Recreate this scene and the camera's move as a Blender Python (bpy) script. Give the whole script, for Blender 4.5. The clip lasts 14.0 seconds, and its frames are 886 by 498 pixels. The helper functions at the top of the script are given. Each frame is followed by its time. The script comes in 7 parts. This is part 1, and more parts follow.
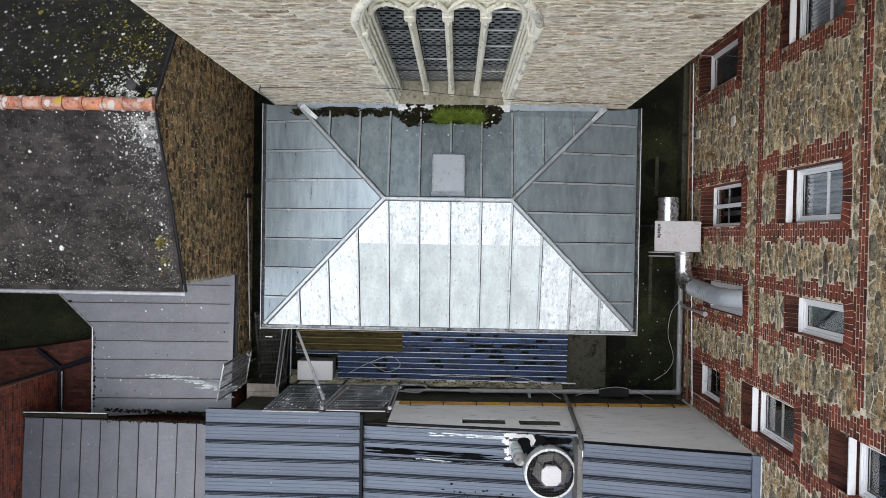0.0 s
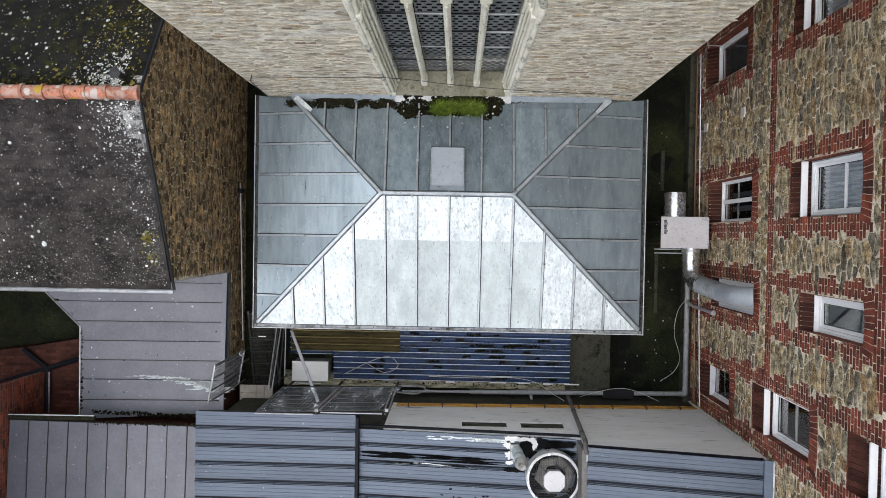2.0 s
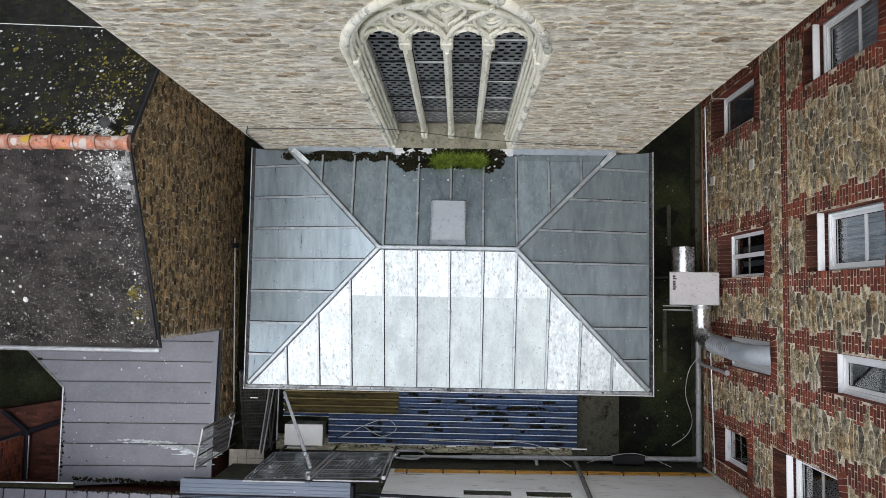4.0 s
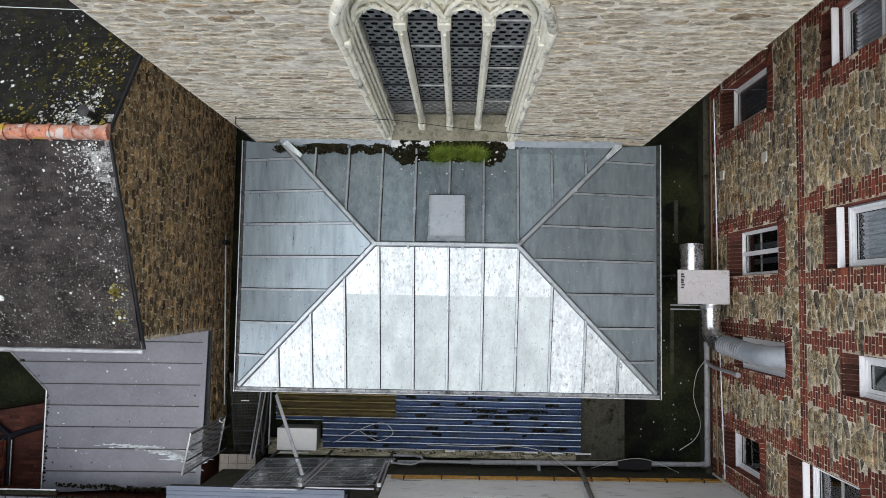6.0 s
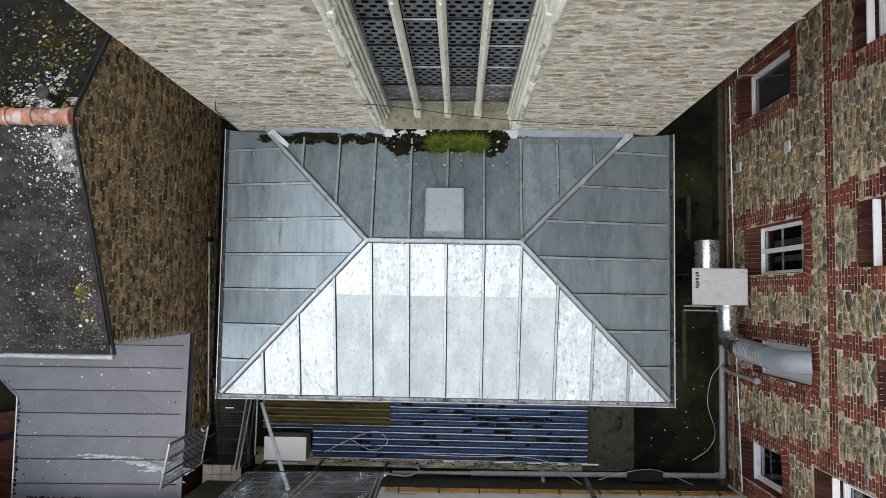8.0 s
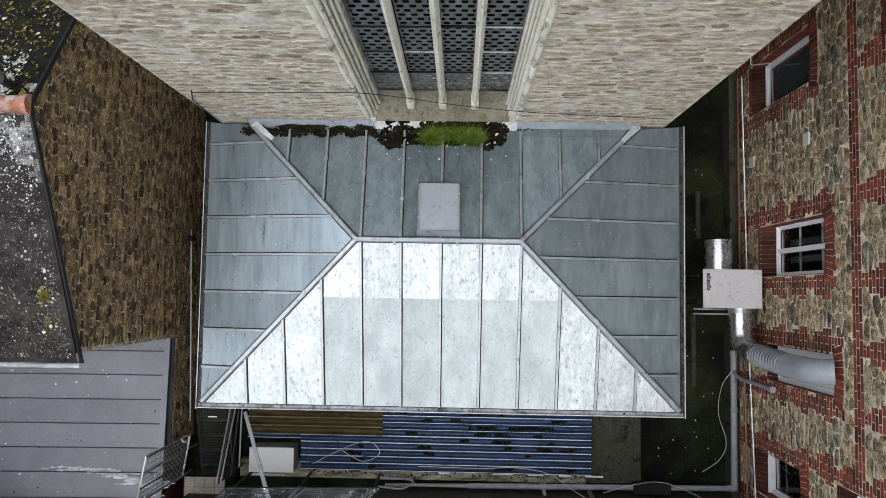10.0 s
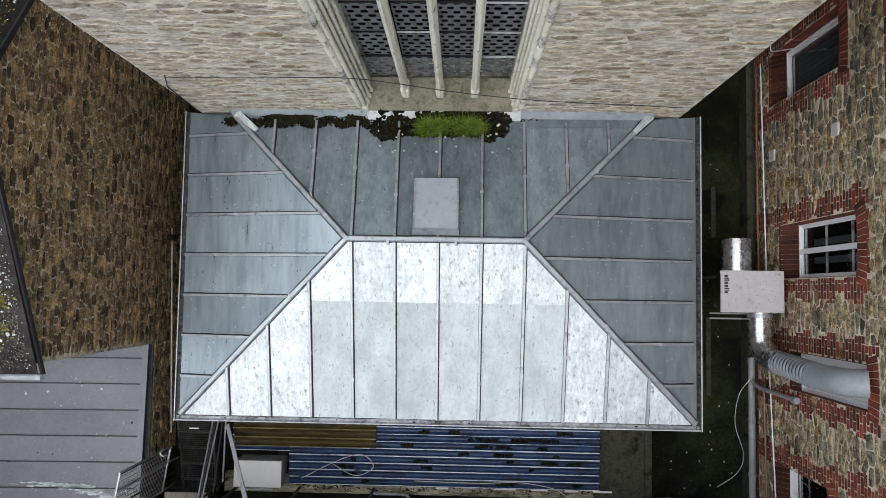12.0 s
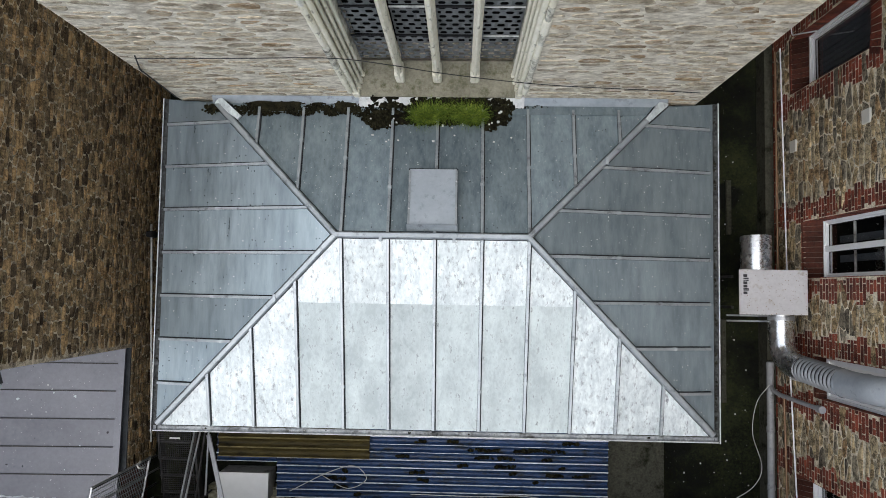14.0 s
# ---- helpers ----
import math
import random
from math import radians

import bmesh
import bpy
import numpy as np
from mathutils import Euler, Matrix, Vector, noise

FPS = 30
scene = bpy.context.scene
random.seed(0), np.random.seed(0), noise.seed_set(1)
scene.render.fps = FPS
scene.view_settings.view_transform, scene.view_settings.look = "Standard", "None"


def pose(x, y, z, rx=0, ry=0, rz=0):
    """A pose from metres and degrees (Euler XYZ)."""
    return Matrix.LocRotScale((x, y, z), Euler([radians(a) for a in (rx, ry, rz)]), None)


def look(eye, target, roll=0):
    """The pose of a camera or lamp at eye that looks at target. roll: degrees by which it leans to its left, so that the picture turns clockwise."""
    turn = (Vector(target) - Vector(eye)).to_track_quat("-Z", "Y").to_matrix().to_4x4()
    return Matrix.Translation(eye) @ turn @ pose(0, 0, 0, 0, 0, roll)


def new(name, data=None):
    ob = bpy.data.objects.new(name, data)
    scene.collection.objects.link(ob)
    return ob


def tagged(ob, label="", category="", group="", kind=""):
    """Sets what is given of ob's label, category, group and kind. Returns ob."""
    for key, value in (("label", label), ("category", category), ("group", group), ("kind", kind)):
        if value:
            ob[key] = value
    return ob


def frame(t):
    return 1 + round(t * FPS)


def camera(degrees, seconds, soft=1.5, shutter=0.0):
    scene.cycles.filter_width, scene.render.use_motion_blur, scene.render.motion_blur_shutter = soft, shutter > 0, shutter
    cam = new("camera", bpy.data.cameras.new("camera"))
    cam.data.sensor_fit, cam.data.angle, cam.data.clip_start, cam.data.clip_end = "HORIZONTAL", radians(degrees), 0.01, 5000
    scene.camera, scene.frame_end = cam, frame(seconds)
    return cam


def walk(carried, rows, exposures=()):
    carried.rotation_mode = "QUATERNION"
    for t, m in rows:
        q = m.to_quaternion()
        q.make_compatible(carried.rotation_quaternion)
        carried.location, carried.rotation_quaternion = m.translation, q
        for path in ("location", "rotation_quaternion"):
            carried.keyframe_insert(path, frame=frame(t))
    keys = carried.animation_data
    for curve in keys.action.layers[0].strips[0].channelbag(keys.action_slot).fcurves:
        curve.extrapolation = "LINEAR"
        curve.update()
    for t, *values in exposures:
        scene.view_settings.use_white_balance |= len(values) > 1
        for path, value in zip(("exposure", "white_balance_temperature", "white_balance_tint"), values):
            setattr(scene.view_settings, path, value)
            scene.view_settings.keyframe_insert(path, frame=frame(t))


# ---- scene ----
# camera: a drone sinking over the court, looking down; (t, x, y, z, tilt north, lean east, turn)
cam = camera(64.57, 14.0, 0.2)
ROWS = [
    (0, 0.277, 0.477, 15.83, -1.04, 1.24, 0.95),
    (0.5, 0.287, 0.468, 15.7, -1.04, 1.25, 0.95),
    (1, 0.294, 0.448, 15.588, -1.04, 1.25, 0.95),
    (1.5, 0.299, 0.422, 15.483, -1.04, 1.26, 0.95),
    (2, 0.296, 0.4, 15.34, -1.04, 1.27, 0.95),
    (2.5, 0.299, 0.38, 15.189, -1.04, 1.28, 0.95),
    (2.7, 0.298, 0.373, 15.139, -1.04, 1.28, 0.95),
    (2.85, 0.297, 0.367, 15.101, -0.85, 1.28, 0.95),
    (3, 0.297, 0.362, 15.064, -0.03, 1.28, 0.95),
    (3.2, 0.291, 0.358, 15.029, 1.4, 1.29, 0.95),
    (3.4, 0.285, 0.354, 14.994, 2.9, 1.29, 0.95),
    (3.5, 0.282, 0.352, 14.977, 3.47, 1.29, 0.95),
    (3.6, 0.283, 0.351, 14.949, 3.68, 1.29, 0.95),
    (3.7, 0.284, 0.35, 14.921, 3.76, 1.3, 0.95),
    (6, 0.306, 0.326, 14.285, 3.75, 1.33, 0.95),
    (6.5, 0.328, 0.342, 14.093, 3.73, 1.34, 0.95),
    (7, 0.34, 0.341, 13.851, 3.71, 1.34, 0.95),
    (7.5, 0.336, 0.339, 13.617, 3.68, 1.35, 0.95),
    (8, 0.335, 0.35, 13.406, 3.66, 1.36, 0.95),
    (10.5, 0.413, 0.425, 12.482, 3.55, 1.4, 0.95),
    (11.0, 0.411, 0.439, 12.278, 3.53, 1.41, 0.95),
    (11.5, 0.416, 0.454, 12.059, 3.51, 1.41, 0.95),
    (12.0, 0.426, 0.475, 11.855, 3.49, 1.42, 0.95),
    (12.5, 0.434, 0.483, 11.659, 3.47, 1.43, 0.95),
    (13.0, 0.43, 0.483, 11.469, 3.44, 1.44, 0.95),
    (13.5, 0.431, 0.493, 11.279, 3.42, 1.44, 0.95),
    (14.0, 0.447, 0.499, 11.099, 3.4, 1.45, 0.95),
]
walk(cam, [(t, pose(x, y, z, rx, ry, rz)) for t, x, y, z, rx, ry, rz in ROWS],
     exposures=[(0.0, 0.0, 6200, 9), (14.0, -0.15, 6160, 8)])

# ---- light: overcast sky, very soft sun from the south ----
world = bpy.data.worlds.new("overcast_sky")
scene.world = world
world.use_nodes = True
wn = world.node_tree.nodes
wl = world.node_tree.links
sky = wn.new("ShaderNodeTexSky")
sky.sky_type = "NISHITA"
sky.sun_disc = False
sky.sun_elevation = radians(68)
sky.sun_rotation = radians(214)
sky.air_density = 1.0
sky.dust_density = 4.0
bw = wn.new("ShaderNodeHueSaturation")
bw.inputs["Saturation"].default_value = 0.75
wl.new(sky.outputs[0], bw.inputs["Color"])
wl.new(bw.outputs[0], wn["Background"].inputs["Color"])
wn["Background"].inputs["Strength"].default_value = 0.15
sun_data = bpy.data.lights.new("sun", "SUN")
sun_data.energy = 2.5
sun_data.angle = radians(115)
sun_data.color = (1.0, 0.99, 0.975)
sun = new("sun", sun_data)
sun.matrix_world = look((-1, 1.5, 18), (0, 0, 0))


# ---- materials ----
def nd(nt, kind, **kw):
    n = nt.nodes.new("ShaderNode" + kind)
    for key, value in kw.items():
        n.inputs[key.replace("_", " ")].default_value = value
    return n


def ramp(nt, src, stops):
    r = nt.nodes.new("ShaderNodeValToRGB")
    el = r.color_ramp.elements
    while len(el) < len(stops):
        el.new(0.5)
    for e, (p, c) in zip(el, stops):
        e.position = p
        e.color = (c[0], c[1], c[2], 1) if len(c) == 3 else c
    nt.links.new(src, r.inputs[0])
    return r.outputs[0]


def mixed(nt, fac, a, b, mode="MIX"):
    m = nt.nodes.new("ShaderNodeMix")
    m.data_type, m.blend_type = "RGBA", mode
    for sock, v in ((m.inputs[0], fac), (m.inputs[6], a), (m.inputs[7], b)):
        if isinstance(v, bpy.types.NodeSocket):
            nt.links.new(v, sock)
        elif isinstance(v, (int, float)):
            sock.default_value = v
        else:
            sock.default_value = (*v, 1)
    return m.outputs[2]


def grey(v):
    return (v, v, v)


def surface(name, low, high, rough=0.8, metal=0.0, grain=18.0, stain=1.3, stretch=(1, 1, 1), bump=0.25, vary=0.0,
            dirt=None, dirt_amount=0.0, dirt_scale=2.0, spots=(), spread=(0.35, 0.68), rough_span=0.12, bump_scale=60.0, hue=None, spec=0.5):
    """A weathered surface: two scales of noise, a tone of its own for each piece, stains and spots with a shape of their own."""
    m = bpy.data.materials.new(name)
    m.use_nodes = True
    nt = m.node_tree
    b = nt.nodes["Principled BSDF"]
    geo = nt.nodes.new("ShaderNodeNewGeometry")
    mp = nt.nodes.new("ShaderNodeMapping")
    mp.inputs["Scale"].default_value = stretch
    nt.links.new(geo.outputs["Position"], mp.inputs[0])
    obi = nt.nodes.new("ShaderNodeObjectInfo")
    add = nt.nodes.new("ShaderNodeMath")
    add.operation = "ADD"
    nt.links.new(geo.outputs["Random Per Island"], add.inputs[0])
    nt.links.new(obi.outputs["Random"], add.inputs[1])
    fr = nt.nodes.new("ShaderNodeMath")
    fr.operation = "FRACT"
    nt.links.new(add.outputs[0], fr.inputs[0])
    n1 = nd(nt, "TexNoise", Scale=grain, Detail=6.0, Roughness=0.65)
    n2 = nd(nt, "TexNoise", Scale=stain, Detail=5.0, Roughness=0.6)
    for n in (n1, n2):
        nt.links.new(mp.outputs[0], n.inputs["Vector"])
    both = nt.nodes.new("ShaderNodeMath")
    both.operation = "MULTIPLY_ADD"
    nt.links.new(n1.outputs[0], both.inputs[0])
    both.inputs[1].default_value = 0.5
    half = nt.nodes.new("ShaderNodeMath")
    half.operation = "MULTIPLY"
    half.inputs[1].default_value = 0.5
    nt.links.new(n2.outputs[0], half.inputs[0])
    nt.links.new(half.outputs[0], both.inputs[2])
    col = ramp(nt, both.outputs[0], [(spread[0], low), (spread[1], high)])
    if vary:
        k = hue or [(0.0, grey(1 - vary)), (0.5, grey(1.0)), (1.0, grey(1 + vary))]
        col = mixed(nt, 1.0, col, ramp(nt, fr.outputs[0], k), "MULTIPLY")
    if dirt:
        n3 = nd(nt, "TexNoise", Scale=dirt_scale, Detail=7.0, Roughness=0.7)
        nt.links.new(mp.outputs[0], n3.inputs["Vector"])
        f = ramp(nt, n3.outputs[0], [(0.62 - dirt_amount * 0.35, grey(0)), (0.74 - dirt_amount * 0.25, grey(1))])
        col = mixed(nt, f, col, dirt)
    for scale, size, share, colour in spots:
        v = nd(nt, "TexVoronoi", Scale=scale)
        nt.links.new(geo.outputs["Position"], v.inputs["Vector"])
        wob = nd(nt, "TexNoise", Scale=scale * 2.2, Detail=3.0)
        nt.links.new(geo.outputs["Position"], wob.inputs["Vector"])
        edge = nt.nodes.new("ShaderNodeMath")
        edge.operation = "MULTIPLY_ADD"
        edge.inputs[1].default_value = 0.5
        nt.links.new(wob.outputs[0], edge.inputs[0])
        nt.links.new(v.outputs["Distance"], edge.inputs[2])
        disc = ramp(nt, edge.outputs[0], [(size + 0.22, grey(1)), (size + 0.29, grey(0))])
        sep = nt.nodes.new("ShaderNodeSeparateColor")
        nt.links.new(v.outputs["Color"], sep.inputs[0])
        pick = ramp(nt, sep.outputs[0], [(share, grey(1)), (min(1.0, share + 0.02), grey(0))])
        f = mixed(nt, 1.0, disc, pick, "MULTIPLY")
        col = mixed(nt, f, col, colour)
    nt.links.new(col, b.inputs["Base Color"])
    rr = ramp(nt, n1.outputs[0], [(0.3, grey(max(0.02, rough - rough_span))), (0.7, grey(min(1.0, rough + rough_span)))])
    nt.links.new(rr, b.inputs["Roughness"])
    b.inputs["Metallic"].default_value = metal
    b.inputs["Specular IOR Level"].default_value = spec
    if bump:
        n4 = nd(nt, "TexNoise", Scale=bump_scale, Detail=4.0)
        nt.links.new(mp.outputs[0], n4.inputs["Vector"])
        bp = nd(nt, "Bump", Strength=bump, Distance=0.01)
        nt.links.new(n4.outputs[0], bp.inputs["Height"])
        nt.links.new(bp.outputs[0], b.inputs["Normal"])
    return m


M = {}
M["church_stone"] = surface("church_stone", (0.25, 0.21, 0.155), (0.62, 0.56, 0.445), 0.9, grain=24, stain=9, vary=0.35, bump=1.0, spread=(0.42, 0.58), stretch=(0.6, 1, 1),
                            hue=[(0.0, (0.42, 0.34, 0.26)), (0.06, (0.98, 0.80, 0.58)), (0.2, (0.74, 0.73, 0.70)), (0.45, (0.99, 0.96, 0.89)),
                                 (0.8, (1.20, 1.16, 1.07)), (1.0, (0.80, 0.79, 0.74))], dirt=(0.70, 0.645, 0.525), dirt_amount=0.38, dirt_scale=13)
M["church_mortar"] = surface("church_mortar", (0.46, 0.415, 0.33), (0.93, 0.88, 0.75), 0.95, grain=24, stain=7, bump=1.0, spread=(0.41, 0.59), stretch=(0.45, 1, 1),
                             dirt=(0.36, 0.32, 0.245), dirt_amount=0.24, dirt_scale=9)
M["carved_stone"] = surface("carved_stone", (0.78, 0.75, 0.60), (0.97, 0.945, 0.82), 0.85, grain=18, stain=2.5, bump=0.5, spread=(0.40, 0.60),
                            dirt=(0.13, 0.12, 0.08), dirt_amount=0.16, dirt_scale=11, stretch=(1, 1, 0.4))
M["mossy_stone"] = surface("mossy_stone", (0.15, 0.142, 0.10), (0.36, 0.34, 0.26), 0.92, grain=26, stain=4, bump=0.6, dirt=(0.09, 0.09, 0.04), dirt_amount=0.25, dirt_scale=6)
# Darker, grimy copy of the carved stone; paints shade into the tracery's hollows.
M["hollow_stone"] = surface("hollow_stone", (0.40, 0.375, 0.29), (0.86, 0.83, 0.70), 0.9, grain=24, stain=7, bump=0.6, spread=(0.42, 0.58), dirt=(0.12, 0.11, 0.08), dirt_amount=0.24, dirt_scale=9)
M["stained_stone"] = surface("stained_stone", (0.46, 0.445, 0.36), (0.88, 0.865, 0.77), 0.88, grain=20, stain=6, bump=0.6, spread=(0.42, 0.58), dirt=(0.07, 0.07, 0.055), dirt_amount=0.28, dirt_scale=9)
# Dark colour for dirty tops and joints, and for shade lines painted on the zinc.
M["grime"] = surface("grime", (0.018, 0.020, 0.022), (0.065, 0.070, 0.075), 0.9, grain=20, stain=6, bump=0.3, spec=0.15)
M["gable_stone"] = surface("gable_stone", (0.088, 0.067, 0.043), (0.43, 0.335, 0.21), 0.9, grain=40, stain=7, vary=0.5, bump=1.0, spread=(0.42, 0.59), spec=0.2,
                           hue=[(0.0, (0.26, 0.23, 0.22)), (0.25, (0.62, 0.58, 0.54)), (0.55, (1.0, 0.92, 0.78)), (0.85, (1.45, 1.22, 0.95)), (1.0, (0.85, 0.82, 0.80))])
M["gable_mortar"] = surface("gable_mortar", (0.19, 0.15, 0.105), (0.72, 0.615, 0.45), 0.95, grain=30, stain=8, bump=0.8, spread=(0.42, 0.58), dirt=(0.055, 0.043, 0.032), dirt_amount=0.24, dirt_scale=5)
M["rubble_stone"] = surface("rubble_stone", (0.095, 0.078, 0.054), (0.52, 0.44, 0.315), 0.85, grain=44, stain=10, vary=0.5, bump=1.0, spread=(0.43, 0.58), spec=0.3,
                            hue=[(0.0, (0.34, 0.34, 0.35)), (0.2, (0.80, 0.82, 0.82)), (0.42, (1.10, 1.0, 0.78)), (0.58, (0.86, 0.66, 0.47)), (0.75, (0.92, 0.90, 0.82)), (0.9, (1.15, 1.06, 0.86)), (1.0, (1.6, 1.48, 1.22))])
M["rubble_mortar"] = surface("rubble_mortar", (0.40, 0.345, 0.245), (0.95, 0.87, 0.69), 0.95, grain=34, stain=3.0, bump=0.6, spread=(0.41, 0.60),
                             dirt=(0.12, 0.095, 0.07), dirt_amount=0.25, dirt_scale=7)
M["red_brick"] = surface("red_brick", (0.082, 0.019, 0.0115), (0.30, 0.076, 0.042), 0.75, grain=38, stain=5, vary=0.3, bump=0.7, spread=(0.40, 0.60), spec=0.4,
                         hue=[(0.0, (0.34, 0.36, 0.40)), (0.25, (0.78, 0.76, 0.78)), (0.75, (1.05, 1.0, 0.98)), (1.0, (1.5, 1.4, 1.2))])
M["brick_mortar"] = surface("brick_mortar", (0.13, 0.10, 0.08), (0.28, 0.23, 0.19), 0.95, grain=30, stain=2, bump=0.4, dirt=(0.07, 0.045, 0.036), dirt_amount=0.25, dirt_scale=2.5)
M["wet_brick"] = surface("wet_brick", (0.022, 0.008, 0.006), (0.075, 0.026, 0.017), 0.7, grain=32, stain=3, vary=0.4, bump=0.5, spec=0.2)
M["dark_brick"] = surface("dark_brick", (0.030, 0.012, 0.009), (0.115, 0.040, 0.026), 0.85, grain=32, stain=4, vary=0.45, bump=0.5, spec=0.2)
# One zinc in several tones: how much sky each slope reflects is painted in.
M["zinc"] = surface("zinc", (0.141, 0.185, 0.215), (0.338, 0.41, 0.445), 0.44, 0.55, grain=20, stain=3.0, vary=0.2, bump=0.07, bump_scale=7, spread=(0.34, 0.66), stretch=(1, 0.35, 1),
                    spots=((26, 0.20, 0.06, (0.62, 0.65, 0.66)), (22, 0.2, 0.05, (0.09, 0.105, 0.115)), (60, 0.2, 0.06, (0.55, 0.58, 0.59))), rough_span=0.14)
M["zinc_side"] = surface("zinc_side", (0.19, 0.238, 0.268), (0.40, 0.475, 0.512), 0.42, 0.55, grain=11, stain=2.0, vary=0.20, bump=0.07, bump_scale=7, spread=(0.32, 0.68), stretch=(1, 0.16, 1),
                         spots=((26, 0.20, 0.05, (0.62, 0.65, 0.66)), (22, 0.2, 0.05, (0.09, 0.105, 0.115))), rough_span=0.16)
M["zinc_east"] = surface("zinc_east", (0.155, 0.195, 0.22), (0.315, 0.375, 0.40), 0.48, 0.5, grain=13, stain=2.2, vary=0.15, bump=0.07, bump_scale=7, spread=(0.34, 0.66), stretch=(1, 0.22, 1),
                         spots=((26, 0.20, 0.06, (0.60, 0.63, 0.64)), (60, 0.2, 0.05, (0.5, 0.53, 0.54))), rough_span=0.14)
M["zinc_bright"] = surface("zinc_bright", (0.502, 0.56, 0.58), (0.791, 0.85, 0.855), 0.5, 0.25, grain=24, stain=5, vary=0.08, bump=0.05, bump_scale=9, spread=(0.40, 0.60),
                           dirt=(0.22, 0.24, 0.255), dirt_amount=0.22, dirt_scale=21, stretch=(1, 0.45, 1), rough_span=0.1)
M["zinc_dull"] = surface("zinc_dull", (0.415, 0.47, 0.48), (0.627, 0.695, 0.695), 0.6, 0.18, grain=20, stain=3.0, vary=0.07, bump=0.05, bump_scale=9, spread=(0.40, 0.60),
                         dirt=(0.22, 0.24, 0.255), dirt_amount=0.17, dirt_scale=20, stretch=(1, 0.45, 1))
M["zinc_trim"] = surface("zinc_trim", (0.30, 0.335, 0.36), (0.52, 0.56, 0.585), 0.45, 0.6, grain=9, stain=2, bump=0.08, dirt=(0.18, 0.19, 0.20), dirt_amount=0.2, dirt_scale=6)
M["gutter_white"] = surface("gutter_white", (0.52, 0.53, 0.53), (0.76, 0.77, 0.76), 0.5, 0.0, grain=20, stain=4, bump=0.05, dirt=(0.22, 0.23, 0.22), dirt_amount=0.25, dirt_scale=7)
M["hatch_lid"] = surface("hatch_lid", (0.40, 0.45, 0.50), (0.50, 0.55, 0.60), 0.45, 0.3, grain=22, stain=4.0, bump=0.04, dirt=(0.31, 0.36, 0.40), dirt_amount=0.18, dirt_scale=10)
M["gutter_mud"] = surface("gutter_mud", (0.006, 0.007, 0.004), (0.045, 0.042, 0.028), 0.95, grain=40, stain=7, bump=0.8, spec=0.1)
M["gutter_inside"] = surface("gutter_inside", (0.02, 0.021, 0.020), (0.13, 0.135, 0.135), 0.75, 0.1, grain=22, stain=5, bump=0.1, dirt=(0.015, 0.015, 0.010), dirt_amount=0.36, dirt_scale=5, spread=(0.4, 0.6), spec=0.3)
M["gutter_pale"] = surface("gutter_pale", (0.20, 0.215, 0.225), (0.46, 0.48, 0.49), 0.6, 0.3, grain=22, stain=4, bump=0.1, dirt=(0.06, 0.06, 0.05), dirt_amount=0.28, dirt_scale=6, spread=(0.4, 0.6))
M["grey_metal_roof"] = surface("grey_metal_roof", (0.122, 0.128, 0.150), (0.198, 0.204, 0.230), 0.5, 0.35, grain=16, stain=1.6, vary=0.08, bump=0.05, bump_scale=6,
                               spots=((9, 0.07, 0.25, (0.42, 0.43, 0.43)), (14, 0.06, 0.15, (0.05, 0.05, 0.055)), (40, 0.2, 0.05, (0.40, 0.40, 0.40))))
M["blue_metal_roof"] = surface("blue_metal_roof", (0.058, 0.078, 0.110), (0.112, 0.140, 0.186), 0.45, 0.3, grain=14, stain=1.6, vary=0.12, bump=0.04, stretch=(0.25, 2, 1),
                               spots=((11, 0.08, 0.12, (0.30, 0.33, 0.36)), (16, 0.07, 0.1, (0.03, 0.035, 0.045))))
M["slate"] = surface("slate", (0.015, 0.0128, 0.0122), (0.060, 0.053, 0.050), 0.8, grain=55, stain=1.6, vary=0.35, bump=0.8, spec=0.1, spread=(0.40, 0.60),
                     dirt=(0.070, 0.062, 0.052), dirt_amount=0.18, dirt_scale=12)
M["mossy_slate"] = surface("mossy_slate", (0.006, 0.0062, 0.0055), (0.026, 0.0245, 0.022), 0.85, grain=44, stain=1.6, vary=0.3, bump=0.7, spec=0.1,
                           dirt=(0.034, 0.034, 0.009), dirt_amount=0.27, dirt_scale=5)
M["crusted_slate"] = surface("crusted_slate", (0.04, 0.038, 0.037), (0.34, 0.335, 0.32), 0.9, grain=45, stain=6, vary=0.5, bump=0.5, spread=(0.43, 0.58), spec=0.2)
M["lichen"] = surface("lichen", (0.30, 0.31, 0.29), (0.74, 0.75, 0.72), 0.95, grain=40, stain=16, vary=0.35, bump=0.4, spread=(0.42, 0.58), spec=0.2)
M["yellow_lichen"] = surface("yellow_lichen", (0.055, 0.052, 0.012), (0.25, 0.205, 0.035), 0.95, grain=60, stain=22, vary=0.5, bump=0.4, spread=(0.42, 0.58), spec=0.2)
M["terracotta"] = surface("terracotta", (0.24, 0.085, 0.048), (0.50, 0.20, 0.115), 0.85, grain=26, stain=5, vary=0.3, bump=0.5, spread=(0.40, 0.60),
                          dirt=(0.42, 0.31, 0.26), dirt_amount=0.45, dirt_scale=7, spots=((7, 0.40, 0.50, (0.50, 0.44, 0.40)), (4, 0.30, 0.30, (0.40, 0.26, 0.03)), (15, 0.24, 0.25, (0.12, 0.08, 0.06))))
M["black_trim"] = surface("black_trim", (0.006, 0.006, 0.007), (0.022, 0.022, 0.025), 0.6, grain=20, bump=0.1, spec=0.3)
